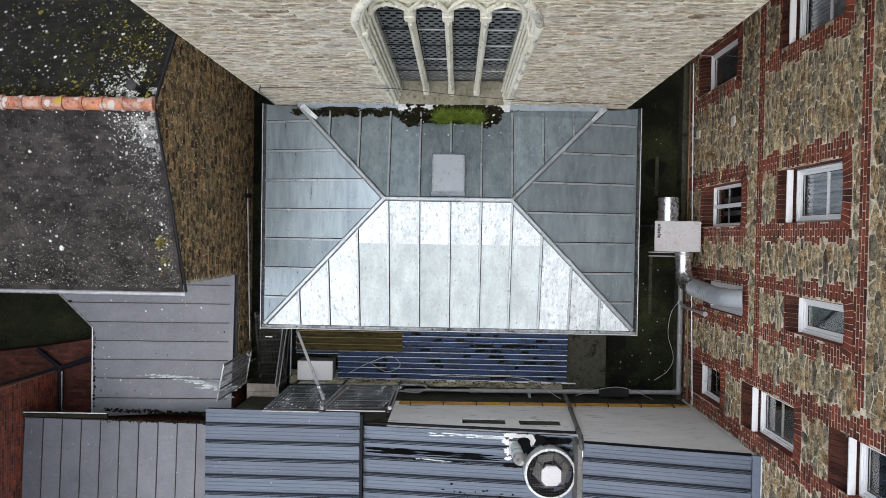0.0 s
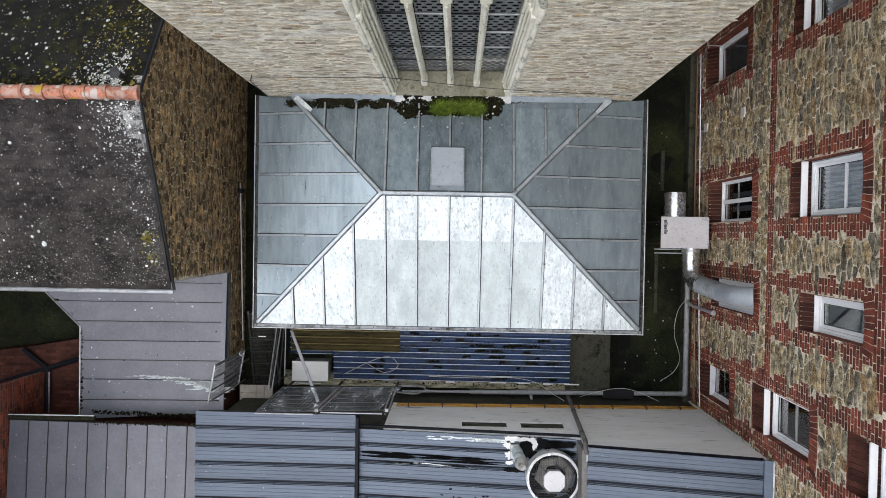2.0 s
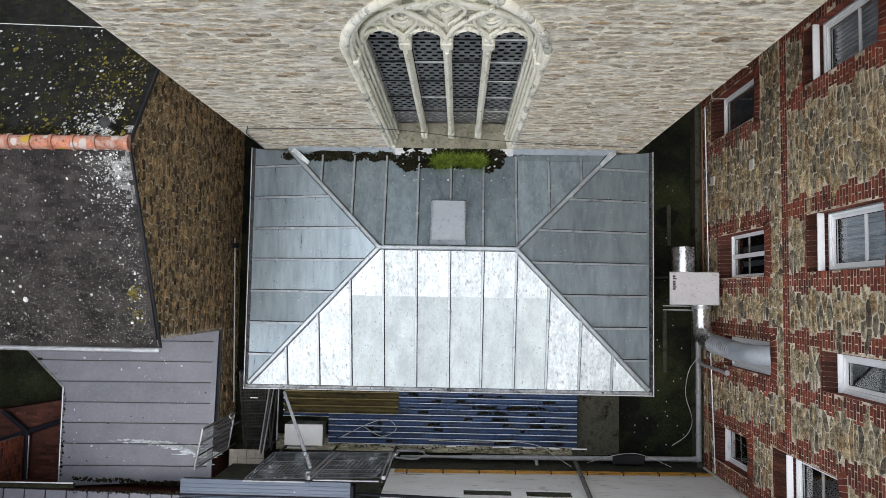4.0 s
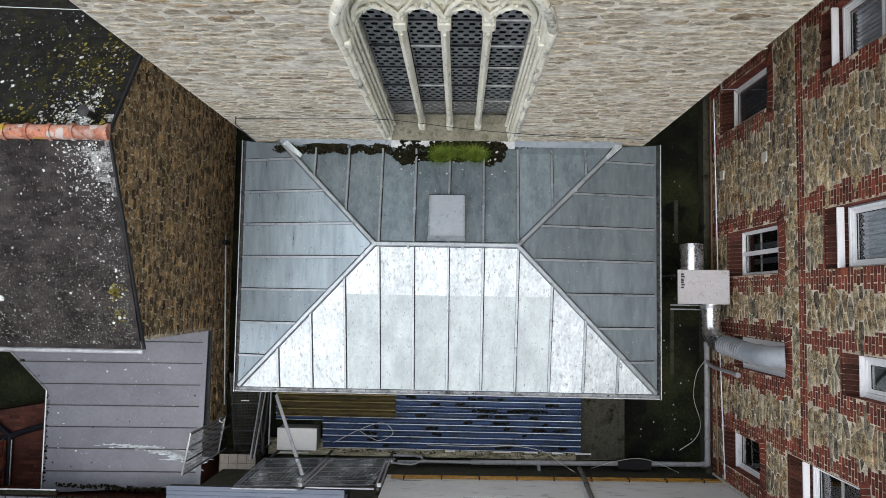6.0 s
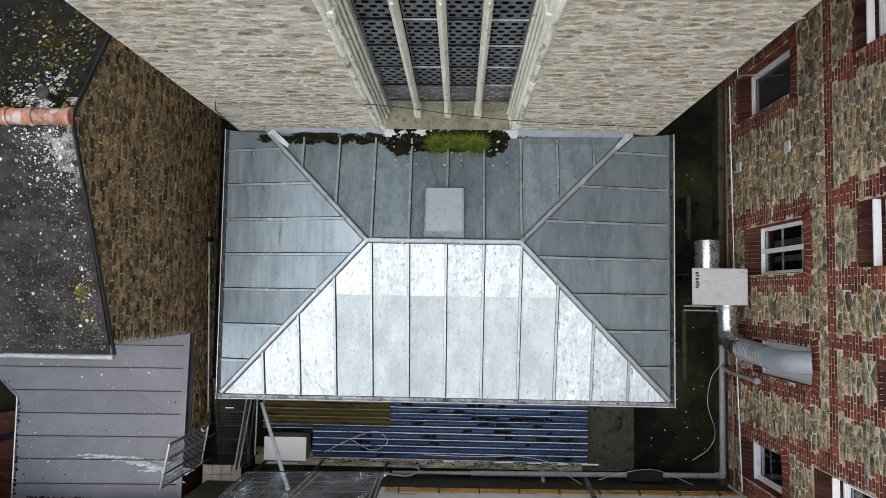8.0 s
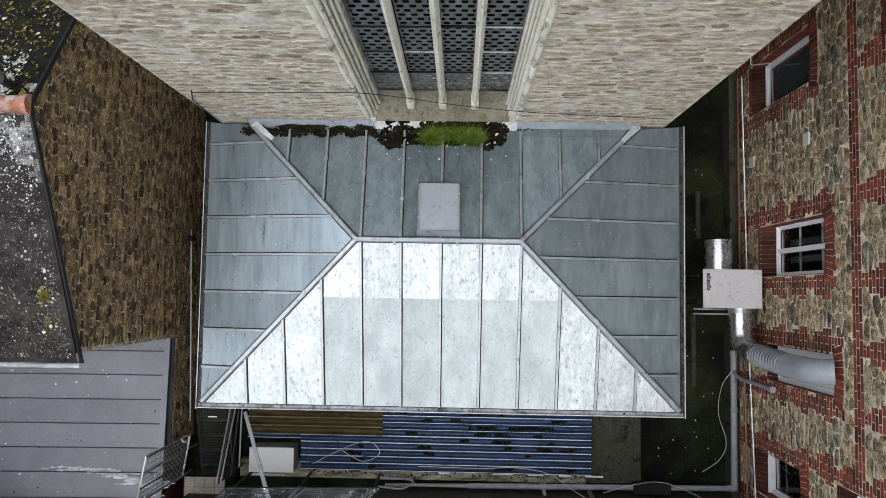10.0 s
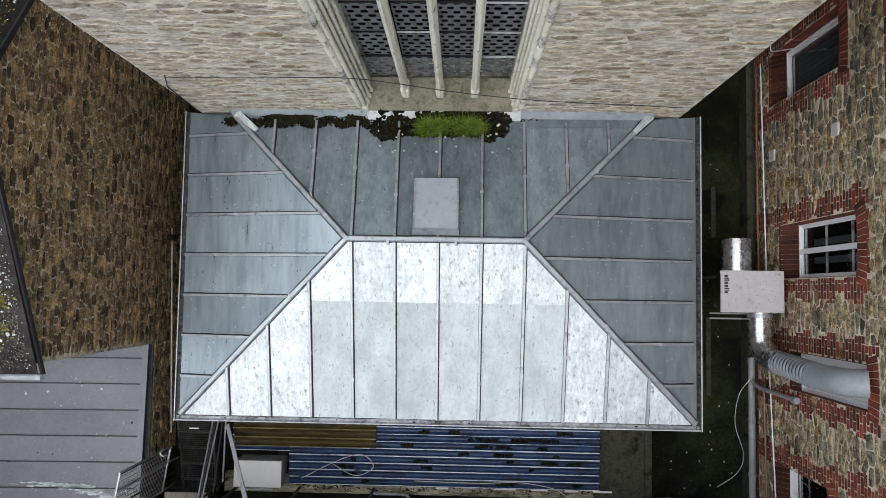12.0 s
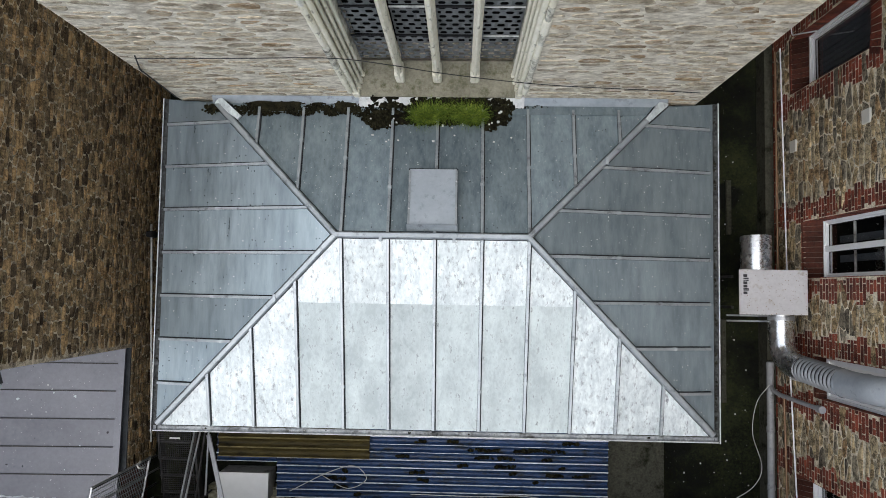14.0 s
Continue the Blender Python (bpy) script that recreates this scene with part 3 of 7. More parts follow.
def lay_rubble(owner, name, polys, place, axes, depth, material, rng, near, bevel=0.008, cut=0.24, limit=290, broken=0.0):
    """Stones of the given outlines on a wall, corners worn round and faces broken; those for which near(u, v) holds are pieces of their own, the rest one mesh."""
    U, V, D = (Vector(a) for a in axes)
    pts, fs = [], []
    made = 0
    for poly in polys:
        ring = []
        for a, b in zip(poly, poly[1:] + poly[:1]):
            for t in (cut * rng.uniform(0.7, 1.2), 1 - cut * rng.uniform(0.7, 1.2)):
                ring.append((a[0] + (b[0] - a[0]) * t, a[1] + (b[1] - a[1]) * t))
        n = len(ring)
        cu_, cv = sum(a[0] for a in ring) / n, sum(a[1] for a in ring) / n
        d = depth * rng.uniform(0.5, 1.5)
        tu, tv = rng.uniform(-0.1, 0.1), rng.uniform(-0.15, 0.15)
        c = Vector(place(cu_, cv))
        rel = []
        for inset_, lift_ in ((0.0, -0.3 * d), (0.15, 0.65 * d), (1.0, d)):
            for a, b in ring:
                x_, y_ = a - cu_, b - cv
                L = math.hypot(x_, y_) or 1e-6
                f = max(0.35, 1 - inset_ * bevel * rng.uniform(0.7, 1.3) / L)
                rel.append(U * (x_ * f) + V * (y_ * f) + D * (lift_ + (inset_ == 1.0) * d * (tu * x_ / 0.1 + tv * y_ / 0.05) * 0.5))
        quads = [(i, (i + 1) % n, n + (i + 1) % n, n + i) for i in range(n)] + [(n + i, n + (i + 1) % n, 2 * n + (i + 1) % n, 2 * n + i) for i in range(n)]
        if broken:
            mu, mv = rng.uniform(-0.25, 0.25), rng.uniform(-0.25, 0.25)
            k_ = rng.randrange(n)
            rel.append(rel[2 * n + k_] * mu + rel[2 * n + (k_ + n // 4) % n] * mv + D * d * (1.0 + broken * rng.uniform(0.1, 1.0)))
            quads += [(2 * n + i, 2 * n + (i + 1) % n, 3 * n) for i in range(n)]
        else:
            quads.append(tuple(range(2 * n, 3 * n)))
        if made < limit and near(cu_, cv):
            ob = new(name, mesh_from(name, [tuple(p) for p in rel], quads, material))
            ob.location = c
            ob.parent = owner
            made += 1
        else:
            base = len(pts)
            pts += [tuple(c + p) for p in rel]
            fs += [tuple(base + i for i in f) for f in quads]
    if pts:
        ob = new(name + "work", mesh_from(name + "work", pts, fs, material))
        ob.parent = owner
        tagged(ob, kind="stuff")


def holed(axis, c0, c1, u0, u1, v0, v1, holes, bm=None):
    """A wall slab between c0 and c1 across the axis 'x' or 'y', u along it and v up, with openings (u0, u1, v0, v1) through it."""
    out = bm or bmesh.new()
    us = sorted({u0, u1, *[h[0] for h in holes], *[h[1] for h in holes]})
    vs = sorted({v0, v1, *[h[2] for h in holes], *[h[3] for h in holes]})
    solid = lambda i, j: 0 <= i < len(us) - 1 and 0 <= j < len(vs) - 1 and not any(
        h[0] < (us[i] + us[i + 1]) / 2 < h[1] and h[2] < (vs[j] + vs[j + 1]) / 2 < h[3] for h in holes)
    at = (lambda c, u, v: (c, u, v)) if axis == "x" else (lambda c, u, v: (u, c, v))
    cache = {}

    def vert(c, u, v):
        if (c, u, v) not in cache:
            cache[c, u, v] = out.verts.new(at(c, u, v))
        return cache[c, u, v]
    for i in range(len(us) - 1):
        for j in range(len(vs) - 1):
            if not solid(i, j):
                continue
            a, b, c, d = us[i], us[i + 1], vs[j], vs[j + 1]
            for k in (c0, c1):
                out.faces.new([vert(k, *q) for q in ((a, c), (b, c), (b, d), (a, d))])
            for (ni, nj), (p, q) in (((i - 1, j), ((a, c), (a, d))), ((i + 1, j), ((b, c), (b, d))), ((i, j - 1), ((a, c), (b, c))), ((i, j + 1), ((a, d), (b, d)))):
                if not solid(ni, nj):
                    out.faces.new([vert(c0, *p), vert(c1, *p), vert(c1, *q), vert(c0, *q)])
    return out


def structure(name, bm, material, label, category="wall", smooth=False):
    return tagged(finish(name, bm, material, None, "", smooth), label, category, "", "structure")


rng = random.Random(7)
GROUND = -0.6

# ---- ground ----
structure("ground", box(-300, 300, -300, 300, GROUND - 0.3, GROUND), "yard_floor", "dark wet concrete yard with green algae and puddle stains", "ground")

# ---- church: end wall with the traceried window ----
CY = 3.12
WX, SPRING, HALF = 0.095, 6.9, 1.10
FOOT, CAPZ = 1.78, 6.56


def jamb_path(w, foot, n=10):
    """Points (x, z, nx, nz) up one side, over the pointed arch and down the other, at half-width w from the window's middle."""
    R = 2 * HALF
    r = R - (HALF - w)
    top = math.degrees(math.acos(HALF / R * R / r)) if r > HALF else 0
    left = [(WX - w, foot, -1, 0), (WX - w, (foot + SPRING) / 2, -1, 0)]
    right = []
    for i in range(n + 1):
        a = radians(top * i / n)
        left.append((WX + HALF - r * math.cos(a), SPRING + r * math.sin(a), -math.cos(a), math.sin(a)))
    for x, z, nx, nz in reversed(left):
        right.append((2 * WX - x, z, -nx, nz))
    return left + right[1:]


CX0, CX1, CTOP = -3.53, 3.65, 10.9
hole = [(x, z) for x, z, _, _ in jamb_path(HALF, FOOT, 12)]
mid = len(hole) // 2
left_half = [(CX0, -1), (WX, -1), (WX, FOOT)] + hole[:mid + 1] + [(WX, CTOP), (CX0, CTOP)]
right_half = [(CX1, -1), (CX1, CTOP), (WX, CTOP)] + hole[mid:] + [(WX, FOOT), (WX, -1)]
cw = prism([(x, CY, z) for x, z in left_half], (0, 0.75, 0))
prism([(x, CY, z) for x, z in right_half], (0, 0.75, 0), cw)
church = structure("wall_church", cw, "church_mortar", "pale rubble-stone church end wall with wide lime mortar")
structure("wall_church_side", box(CX0, CX0 + 0.6, CY + 0.75, 14, -1, CTOP), "church_mortar", "rubble-stone church side wall")
structure("wall_church_flank", box(CX1 - 0.6, CX1, CY + 0.75, 14, -1, CTOP), "church_mortar", "rubble-stone church side wall")
structure("church_roof", box(CX0 - 0.1, CX1 + 0.1, CY - 0.1, 14, CTOP, CTOP + 0.3), "slate", "slate-covered church roof out of view", "roof")
# Added near-black sheet in place of the church's unlit depth.
structure("church_interior", box(CX0 + 0.6, CX1 - 0.6, CY + 1.2, CY + 1.3, -1, CTOP), "dark_void", "near-black sheet painted as the unlit church behind the window", "wall")


def in_window(u, v, pad=0.08):
    w = abs(u - WX)
    if v < 1.66 or w > HALF + pad:
        return False
    if v <= SPRING:
        return True
    return math.hypot(w + HALF, v - SPRING) < 2 * HALF + pad


church_free = lambda u, v: CX0 + 0.01 < u < CX1 - 0.01 and 1.2 < v < 10.4 and not in_window(u, v, 0.10)
polys = [p for p in stones_in(courses(CX0 - 0.2, CX1 + 0.2, 1.2, 10.4, 0.140, 0.33, rng), 2.1, 0.054, rng, church_free) if rng.random() < 0.84]
lay_rubble(church, "stone", polys, lambda u, v: (u, CY - 0.001, v), ((1, 0, 0), (0, 0, 1), (0, -1, 0)), 0.006, "church_stone", rng,
           lambda u, v: 2.6 < v < 4.6 and 1.4 < abs(u) < 3.2, 0.020, 0.27, 290, 0.5)

win = thing("window_1", "traceried gothic stone window with dark perforated panels behind its mullions", "window", kind="structure")
# moulded jambs and arch: each roll follows the opening
PROFILE = [(0.03, -0.005), (0.02, 0.04), (0.0, 0.10), (-0.03, 0.15), (-0.05, 0.21), (-0.075, 0.26), (-0.095, 0.32), (-0.10, 0.42)]
bm = bmesh.new()
rows_ = []
for off, dep in PROFILE:
    rows_.append([bm.verts.new((x, CY + dep, z)) for x, z, _, _ in jamb_path(HALF + off, FOOT, 12)])
for a, b in zip(rows_, rows_[1:]):
    for i in range(len(a) - 1):
        bm.faces.new((a[i], a[i + 1], b[i + 1], b[i]))
part("splay", bm, "stained_stone", win, "", True)
for off, dep, r in ((-0.012, 0.012, 0.034), (-0.04, 0.09, 0.026), (-0.068, 0.165, 0.024), (-0.094, 0.25, 0.026)):
    part("roll_moulding", tube([(x, CY + dep, z) for x, z, _, _ in jamb_path(HALF + off, FOOT + 0.02, 12)], r, None, 8), "carved_stone", win, "", True)
    for s in (-1, 1):
        part("base_block", box(WX + s * (HALF + off) - r * 1.3, WX + s * (HALF + off) + r * 1.3, CY + dep - r * 1.3, CY + dep + r * 1.3, FOOT - 0.02, FOOT + 0.16, None, 0.012), "carved_stone", win)
        part("impost", box(WX + s * (HALF + off) - r * 1.5, WX + s * (HALF + off) + r * 1.5, CY + dep - r * 1.5, CY + dep + r * 1.5, CAPZ, CAPZ + 0.14, None, 0.015), "carved_stone", win)
# hood mould: worn blocks following the arch
hood = jamb_path(HALF + 0.05, 2.0, 12)
for side in (0, 1):
    pts = hood[:len(hood) // 2 + 1] if side == 0 else hood[len(hood) // 2:][::-1]
    run = spline([(x, CY - 0.015, z) for x, z, _, _ in pts], 4)
    far = [0.0]
    for a, b in zip(run, run[1:]):
        far.append(far[-1] + (b - a).length)

    def along(q):
        k = max(i for i in range(len(far)) if far[i] <= q + 1e-6)
        k = min(k, len(run) - 2)
        return run[k].lerp(run[k + 1], (q - far[k]) / max(1e-6, far[k + 1] - far[k]))
    q = 0.0
    while q < far[-1] - 0.05:
        L = min(rng.uniform(0.26, 0.44), far[-1] - q)
        mid_pts = [along(q + L * f) for f in (0.0, 0.06, 0.5, 0.94, 0.985)]
        w = (0.040 if mid_pts[0].z < 6.6 else 0.055) + rng.uniform(-0.004, 0.006)
        part("hood_stone", tube(mid_pts, [w * 0.9, w, w * rng.uniform(0.97, 1.05), w, w * 0.9], None, 8), "stained_stone" if rng.random() < 0.4 else "carved_stone", win, "", True)
        q += L
# sill
sill = [(WX - HALF, CY - 0.015, FOOT - 0.06), (WX - HALF, CY - 0.015, FOOT), (WX - HALF, CY + 0.12, FOOT + 0.06), (WX - HALF, CY + 0.40, FOOT + 0.24), (WX - HALF, CY + 0.40, FOOT - 0.06)]
part("sill", prism(sill, (2 * HALF, 0, 0)), "mossy_stone", win, "weathered stone sill")
GX0, LW = WX - 0.99, 0.495
MULL = [WX - LW, WX, WX + LW]
for x in MULL:
    o = [(x - 0.022, CY + 0.16), (x + 0.022, CY + 0.16), (x + 0.05, CY + 0.21), (x + 0.05, CY + 0.28), (x + 0.028, CY + 0.34), (x - 0.028, CY + 0.34), (x - 0.05, CY + 0.28), (x - 0.05, CY + 0.21)]
    mull = part("mullion", prism([(a, b, FOOT + 0.16) for a, b in o], (0, 0, CAPZ - FOOT - 0.14)), "carved_stone", win)
    part("mullion_base", box(x - 0.06, x + 0.06, CY + 0.14, CY + 0.34, FOOT + 0.10, FOOT + 0.42, None, 0.02), "carved_stone", mull)
    cap = bmesh.new()
    for z0, z1, w in ((CAPZ - 0.05, CAPZ, 0.055), (CAPZ, CAPZ + 0.20, 0.076), (CAPZ + 0.20, CAPZ + 0.30, 0.062)):
        box(x - w, x + w, CY + 0.24 - w, CY + 0.36, z0, z1, cap, 0.015)
    part("capital", cap, "carved_stone", mull)
# cusped heads over the lights, then the interlaced tracery above
HB = CAPZ + 0.28
for x in MULL:
    part("mullion_roll", tube([(x, CY + 0.15, FOOT + 0.16), (x, CY + 0.15, CAPZ - 0.06)], 0.018, None, 8), "carved_stone", win, "", True)

# the tracery is one carved plate: ribs run between its cells, and eyes are cut through it
EYES = [(MULL[0], 7.44), (MULL[2], 7.44), (WX, 7.70), (WX - 0.27, 8.02), (WX + 0.27, 8.02), (WX, 8.30)]
BLIND = [(WX - 0.78, 7.42), (WX + 0.78, 7.42), (WX - 0.25, 7.42), (WX + 0.25, 7.42), (WX - 0.62, 7.85), (WX + 0.62, 7.85), (WX - 0.34, 7.72), (WX + 0.34, 7.72)]
HEADS = [(GX0 + LW * (k + 0.5), 6.9) for k in range(4)]


def head_z(u):
    return 6.68 + 0.36 * (1 - abs(u) ** 2.1) + 0.03 * (1 - abs(u)) - (0.05 if 0.42 < abs(u) < 0.62 else 0.0)


def carved(x, z, tone=False):
    """How deep the carved face lies at a point of the plate, or None in an opening."""
    for hx, _ in HEADS:
        u = (x - hx) / 0.212
        if abs(u) < 1 and z < head_z(u):
            return None
    near = sorted([(math.hypot(x - a, (z - b) * 0.8), k) for k, (a, b) in enumerate(EYES + HEADS + BLIND)])
    (d1, k), (d2, _) = near[0], near[1]
    depth = 0.0
    if k < len(EYES):
        dx, dz = (x - EYES[k][0]) / 0.098, (z - EYES[k][1]) / 0.125
        r = math.hypot(dx, dz)
        lobe = 0.92 + 0.13 * math.cos(4 * math.atan2(dz, dx))
        if r < lobe:
            return None
        depth = 0.03 * max(0.0, 1 - (r - lobe) / 0.5)
        rim = math.exp(-((r - lobe - 0.30) / 0.17) ** 2) * 0.02
    else:
        rim = 0.0
        if k >= len(EYES) + len(HEADS):
            depth = 0.03 * max(0.0, 1 - (d1 / 0.16) ** 2)
    rib = math.exp(-((d2 - d1) / 0.05) ** 2)
    edge = 0.0
    for hx, _ in HEADS:
        u = (x - hx) / 0.26
        if abs(u) <= 1:
            edge = math.exp(-((z - head_z(u * 0.26 / 0.212 if abs(u) < 0.8 else math.copysign(1, u)) - 0.035) / 0.032) ** 2)
    if tone:
        return max(rib, edge, rim / 0.02)
    return CY + 0.25 + depth - rim - max(0.015 * rib, 0.03 * edge) + 0.003 * noise.noise(Vector((x * 9, z * 9, 0)))


bm = bmesh.new()
STEP = 0.0085
nx, nz = int(2.3 / STEP), int(2.5 / STEP)
grid = {}
for i in range(nx + 1):
    for j in range(nz + 1):
        x, z = WX - 1.15 + STEP * i, HB - 0.14 + STEP * j
        if not in_window(x, z, -0.06):
            continue
        y = carved(x, z)
        if y is not None:
            grid[i, j] = bm.verts.new((x, y, z))
for i in range(nx):
    for j in range(nz):
        q = [grid.get(p) for p in ((i, j), (i + 1, j), (i + 1, j + 1), (i, j + 1))]
        if None not in q:
            bm.faces.new(q)
        elif sum(v is not None for v in q) == 3:
            bm.faces.new([v for v in q if v is not None])
for v in [v for v in bm.verts if not v.link_faces]:
    bm.verts.remove(v)
rims = [e for e in bm.edges if len(e.link_faces) == 1]
wall_ = bmesh.ops.extrude_edge_only(bm, edges=rims)["geom"]
for v in wall_:
    if isinstance(v, bmesh.types.BMVert):
        v.co.y = CY + 0.34
# Faces off the ribs and rims take the darker stone, as painted shade.
for f in bm.faces:
    c = f.calc_center_median()
    tone_ = carved(c.x, c.z, True)
    f.material_index = 1 if tone_ is not None and tone_ < 0.15 else 0
tr = part("tracery", bm, "carved_stone", win, "carved stone tracery with shade painted into its grimy hollows and eyes cut through it", True)
tr.data.materials.append(M["hollow_stone"])
# ribs of the tracery, standing proud of the plate: heads of the lights, two sub-arches that run on and cross, rims of the eyes
def rib(pts, r, y=CY + 0.20):
    run = [p for p in spline([(x, y, z) for x, z in pts], 8) if in_window(p.x, p.z, -0.05)]
    if len(run) > 2:
        part("tracery_rib", tube(run, r, None, 8), "carved_stone", win, "", True)


for hx, _ in HEADS:
    for sgn in (-1, 1):
        rib([(hx + sgn * 0.245, 6.80), (hx + sgn * 0.225, 6.93), (hx + sgn * 0.14, 7.07), (hx + sgn * 0.03, 7.14), (hx - sgn * 0.04, 7.20)], 0.024)
for sgn in (-1, 1):
    rib([(WX + sgn * 0.99, 6.85), (WX + sgn * 0.93, 7.16), (WX + sgn * 0.76, 7.48), (WX + sgn * 0.47, 7.74), (WX + sgn * 0.14, 7.93), (WX - sgn * 0.22, 8.20), (WX - sgn * 0.5, 8.45)], 0.032, CY + 0.19)
    rib([(WX + sgn * 0.02, 6.95), (WX + sgn * 0.10, 7.22), (WX + sgn * 0.27, 7.50), (WX + sgn * 0.47, 7.74), (WX + sgn * 0.60, 7.98), (WX + sgn * 0.66, 8.2)], 0.030, CY + 0.19)
    rib([(WX + sgn * 0.50, 6.98), (WX + sgn * 0.62, 7.22), (WX + sgn * 0.66, 7.42), (WX + sgn * 0.58, 7.60), (WX + sgn * 0.47, 7.74)], 0.022)
    rib([(WX + sgn * 0.48, 6.98), (WX + sgn * 0.36, 7.22), (WX + sgn * 0.31, 7.42), (WX + sgn * 0.38, 7.60), (WX + sgn * 0.47, 7.74)], 0.022)
    rib([(WX + sgn * 0.04, 7.30), (WX + sgn * 0.17, 7.52), (WX + sgn * 0.21, 7.70), (WX + sgn * 0.12, 7.86), (WX, 7.99)], 0.022)
    rib([(WX + sgn * 0.14, 7.93), (WX + sgn * 0.11, 8.08), (WX + sgn * 0.18, 8.24), (WX + sgn * 0.34, 8.36)], 0.022)
for ex, ez in EYES:
    ring = [(ex + 0.112 * math.cos(a) * (1 + 0.08 * math.cos(4 * a)), CY + 0.225, ez + 0.142 * math.sin(a) * (1 + 0.08 * math.cos(4 * a))) for a in (2 * math.pi * i / 24 for i in range(25))]
    part("eye_rim", tube(ring, 0.017, None, 6), "carved_stone", win, "", True)
# perforated panels, bars and edge frames in each light
for k in range(4):
    x0, x1 = GX0 + LW * k + (0.0 if k == 0 else 0.04), GX0 + LW * (k + 1) - (0.0 if k == 3 else 0.04)
    z = FOOT + 0.42
    row = 0
    top_all = 8.7
    while z < top_all - 0.05:
        bm = bmesh.new()
        top = min(z + 0.83, top_all)
        nz = max(1, round((top - z) / 0.112))
        ch = (top - z) / nz
        cols_ = 3
        cw_ = (x1 - x0) / cols_
        dy = rng.uniform(-0.008, 0.008)
        for j in range(nz):
            shift = 0.5 * (j % 2)
            for i in range(-1, cols_):
                a, b = x0 + (i + shift) * cw_, x0 + (i + 1 + shift) * cw_
                if b <= x0 + 0.01 or a >= x1 - 0.01:
                    continue
                a, b = max(a, x0), min(b, x1)
                c, d = z + j * ch, z + (j + 1) * ch
                y = CY + 0.38 + dy
                cx, cz, hw, hh = (a + b) / 2, (c + d) / 2, (b - a) * 0.33, ch * 0.33
                outer = [(a, c), (cx, c), (b, c), (b, cz), (b, d), (cx, d), (a, d), (a, cz)]
                inner = [(cx - hw * 0.6, cz - hh), (cx, cz - hh), (cx + hw * 0.6, cz - hh), (cx + hw, cz), (cx + hw * 0.6, cz + hh), (cx, cz + hh), (cx - hw * 0.6, cz + hh), (cx - hw, cz)]
                vo = [bm.verts.new((p, y, q)) for p, q in outer]
                vi = [bm.verts.new((p, y, q)) for p, q in inner]
                vd = [bm.verts.new((p, y + 0.004, q)) for p, q in inner]
                for m in range(8):
                    bm.faces.new((vo[m], vo[(m + 1) % 8], vi[(m + 1) % 8], vi[m]))
                    bm.faces.new((vi[m], vi[(m + 1) % 8], vd[(m + 1) % 8], vd[m]))
        part("perforated_panel", bm, "grille", win)
        if row:
            # Bars that catch the light are painted white, the others black.
            lit = (k == 3) or (k == 1 and row % 2 == 0)
            part("glazing_bar", tube([(x0, CY + 0.36, z), (x1, CY + 0.36, z)], 0.012, None, 6), "gutter_white" if lit else "black_trim", win)
        z = top + 0.012
        row += 1
    part("glazing_bar", tube([(x0, CY + 0.36, top_all), (x1, CY + 0.36, top_all)], 0.014, None, 6), "black_trim", win)

# thin cable slung across the church wall
cab = [(x, CY - 0.06, z) for x, z in ((-3.28, 3.40), (-2.1, 3.43), (-1.05, 3.46), (-0.4, 3.24), (0.1, 2.99), (0.85, 2.70), (1.63, 2.49), (2.79, 2.33), (3.46, 2.23))]
tagged(finish("cable", tube(spline(cab, 8), 0.006, None, 6), "black_cable", None, "", True), "thin black cable slung along the church wall", "cable")
for z, x in ((3.40, -3.28),):
    tagged(finish("cable", tube([(x, CY - 0.03, z), (-3.45, CY - 0.03, 2.9), (-3.5, CY - 0.03, 1.7)], 0.009, None, 6), "black_cable"), "thin black cable running down the church corner", "cable")

# ---- slate-roofed house with a rubble gable ----
GXW = -4.57
RY, RZ = 2.45, 5.05
SY, SZ = -0.50, 3.80
NY, NZ = 6.4, 2.66
gable = [(-2.3, -1.2), (NY, -1.2), (NY, NZ - 0.12), (RY, RZ - 0.12), (SY + 0.05, SZ - 0.14), (SY + 0.05, 0.45), (-2.3, 0.45)]
gw = structure("wall_gable", prism([(GXW, y, z) for y, z in gable], (-0.4, 0, 0)), "gable_mortar", "dark brown thin-bedded rubble gable wall")


def gable_top(y):
    if y < SY + 0.1:
        return 0.42
    return SZ - 0.16 + (RZ - SZ) * (y - SY) / (RY - SY) if y < RY else RZ - 0.14 - (RZ - NZ) * (y - RY) / (NY - RY)


gable_free = lambda u, v: -2.28 < u < 4.5 and -0.58 < v < gable_top(u)
polys = stones_in(courses(-2.3, 4.5, -0.6, 5.0, 0.074, 0.17, rng), 2.2, 0.023, rng, gable_free)
lay_rubble(gw, "stone", polys, lambda u, v: (GXW + 0.002, u, v), ((0, 1, 0), (0, 0, 1), (1, 0, 0)), 0.013, "gable_stone", rng,
           lambda u, v: 1.5 < v < 3.4 and 0.0 < u < 2.6, 0.007, 0.17, 290, 0.7)
house = thing("slate_house", "stone house with a dark lichen-spotted slate roof", "house")
part("wall", box(-13, GXW - 0.4, SY + 0.12, 6.3, GROUND, 2.3), "gable_mortar", house)
bm = prism([(-13, SY + 0.05, SZ - 0.13), (-13, RY, RZ - 0.12), (-13, NY, NZ - 0.12), (-13, NY, NZ - 0.2), (-13, RY, RZ - 0.2), (-13, SY + 0.05, SZ - 0.21)], (13 + GXW + 0.03, 0, 0))
roof = part("roof", bm, "slate", house, "dark slate roof with white and yellow lichen")


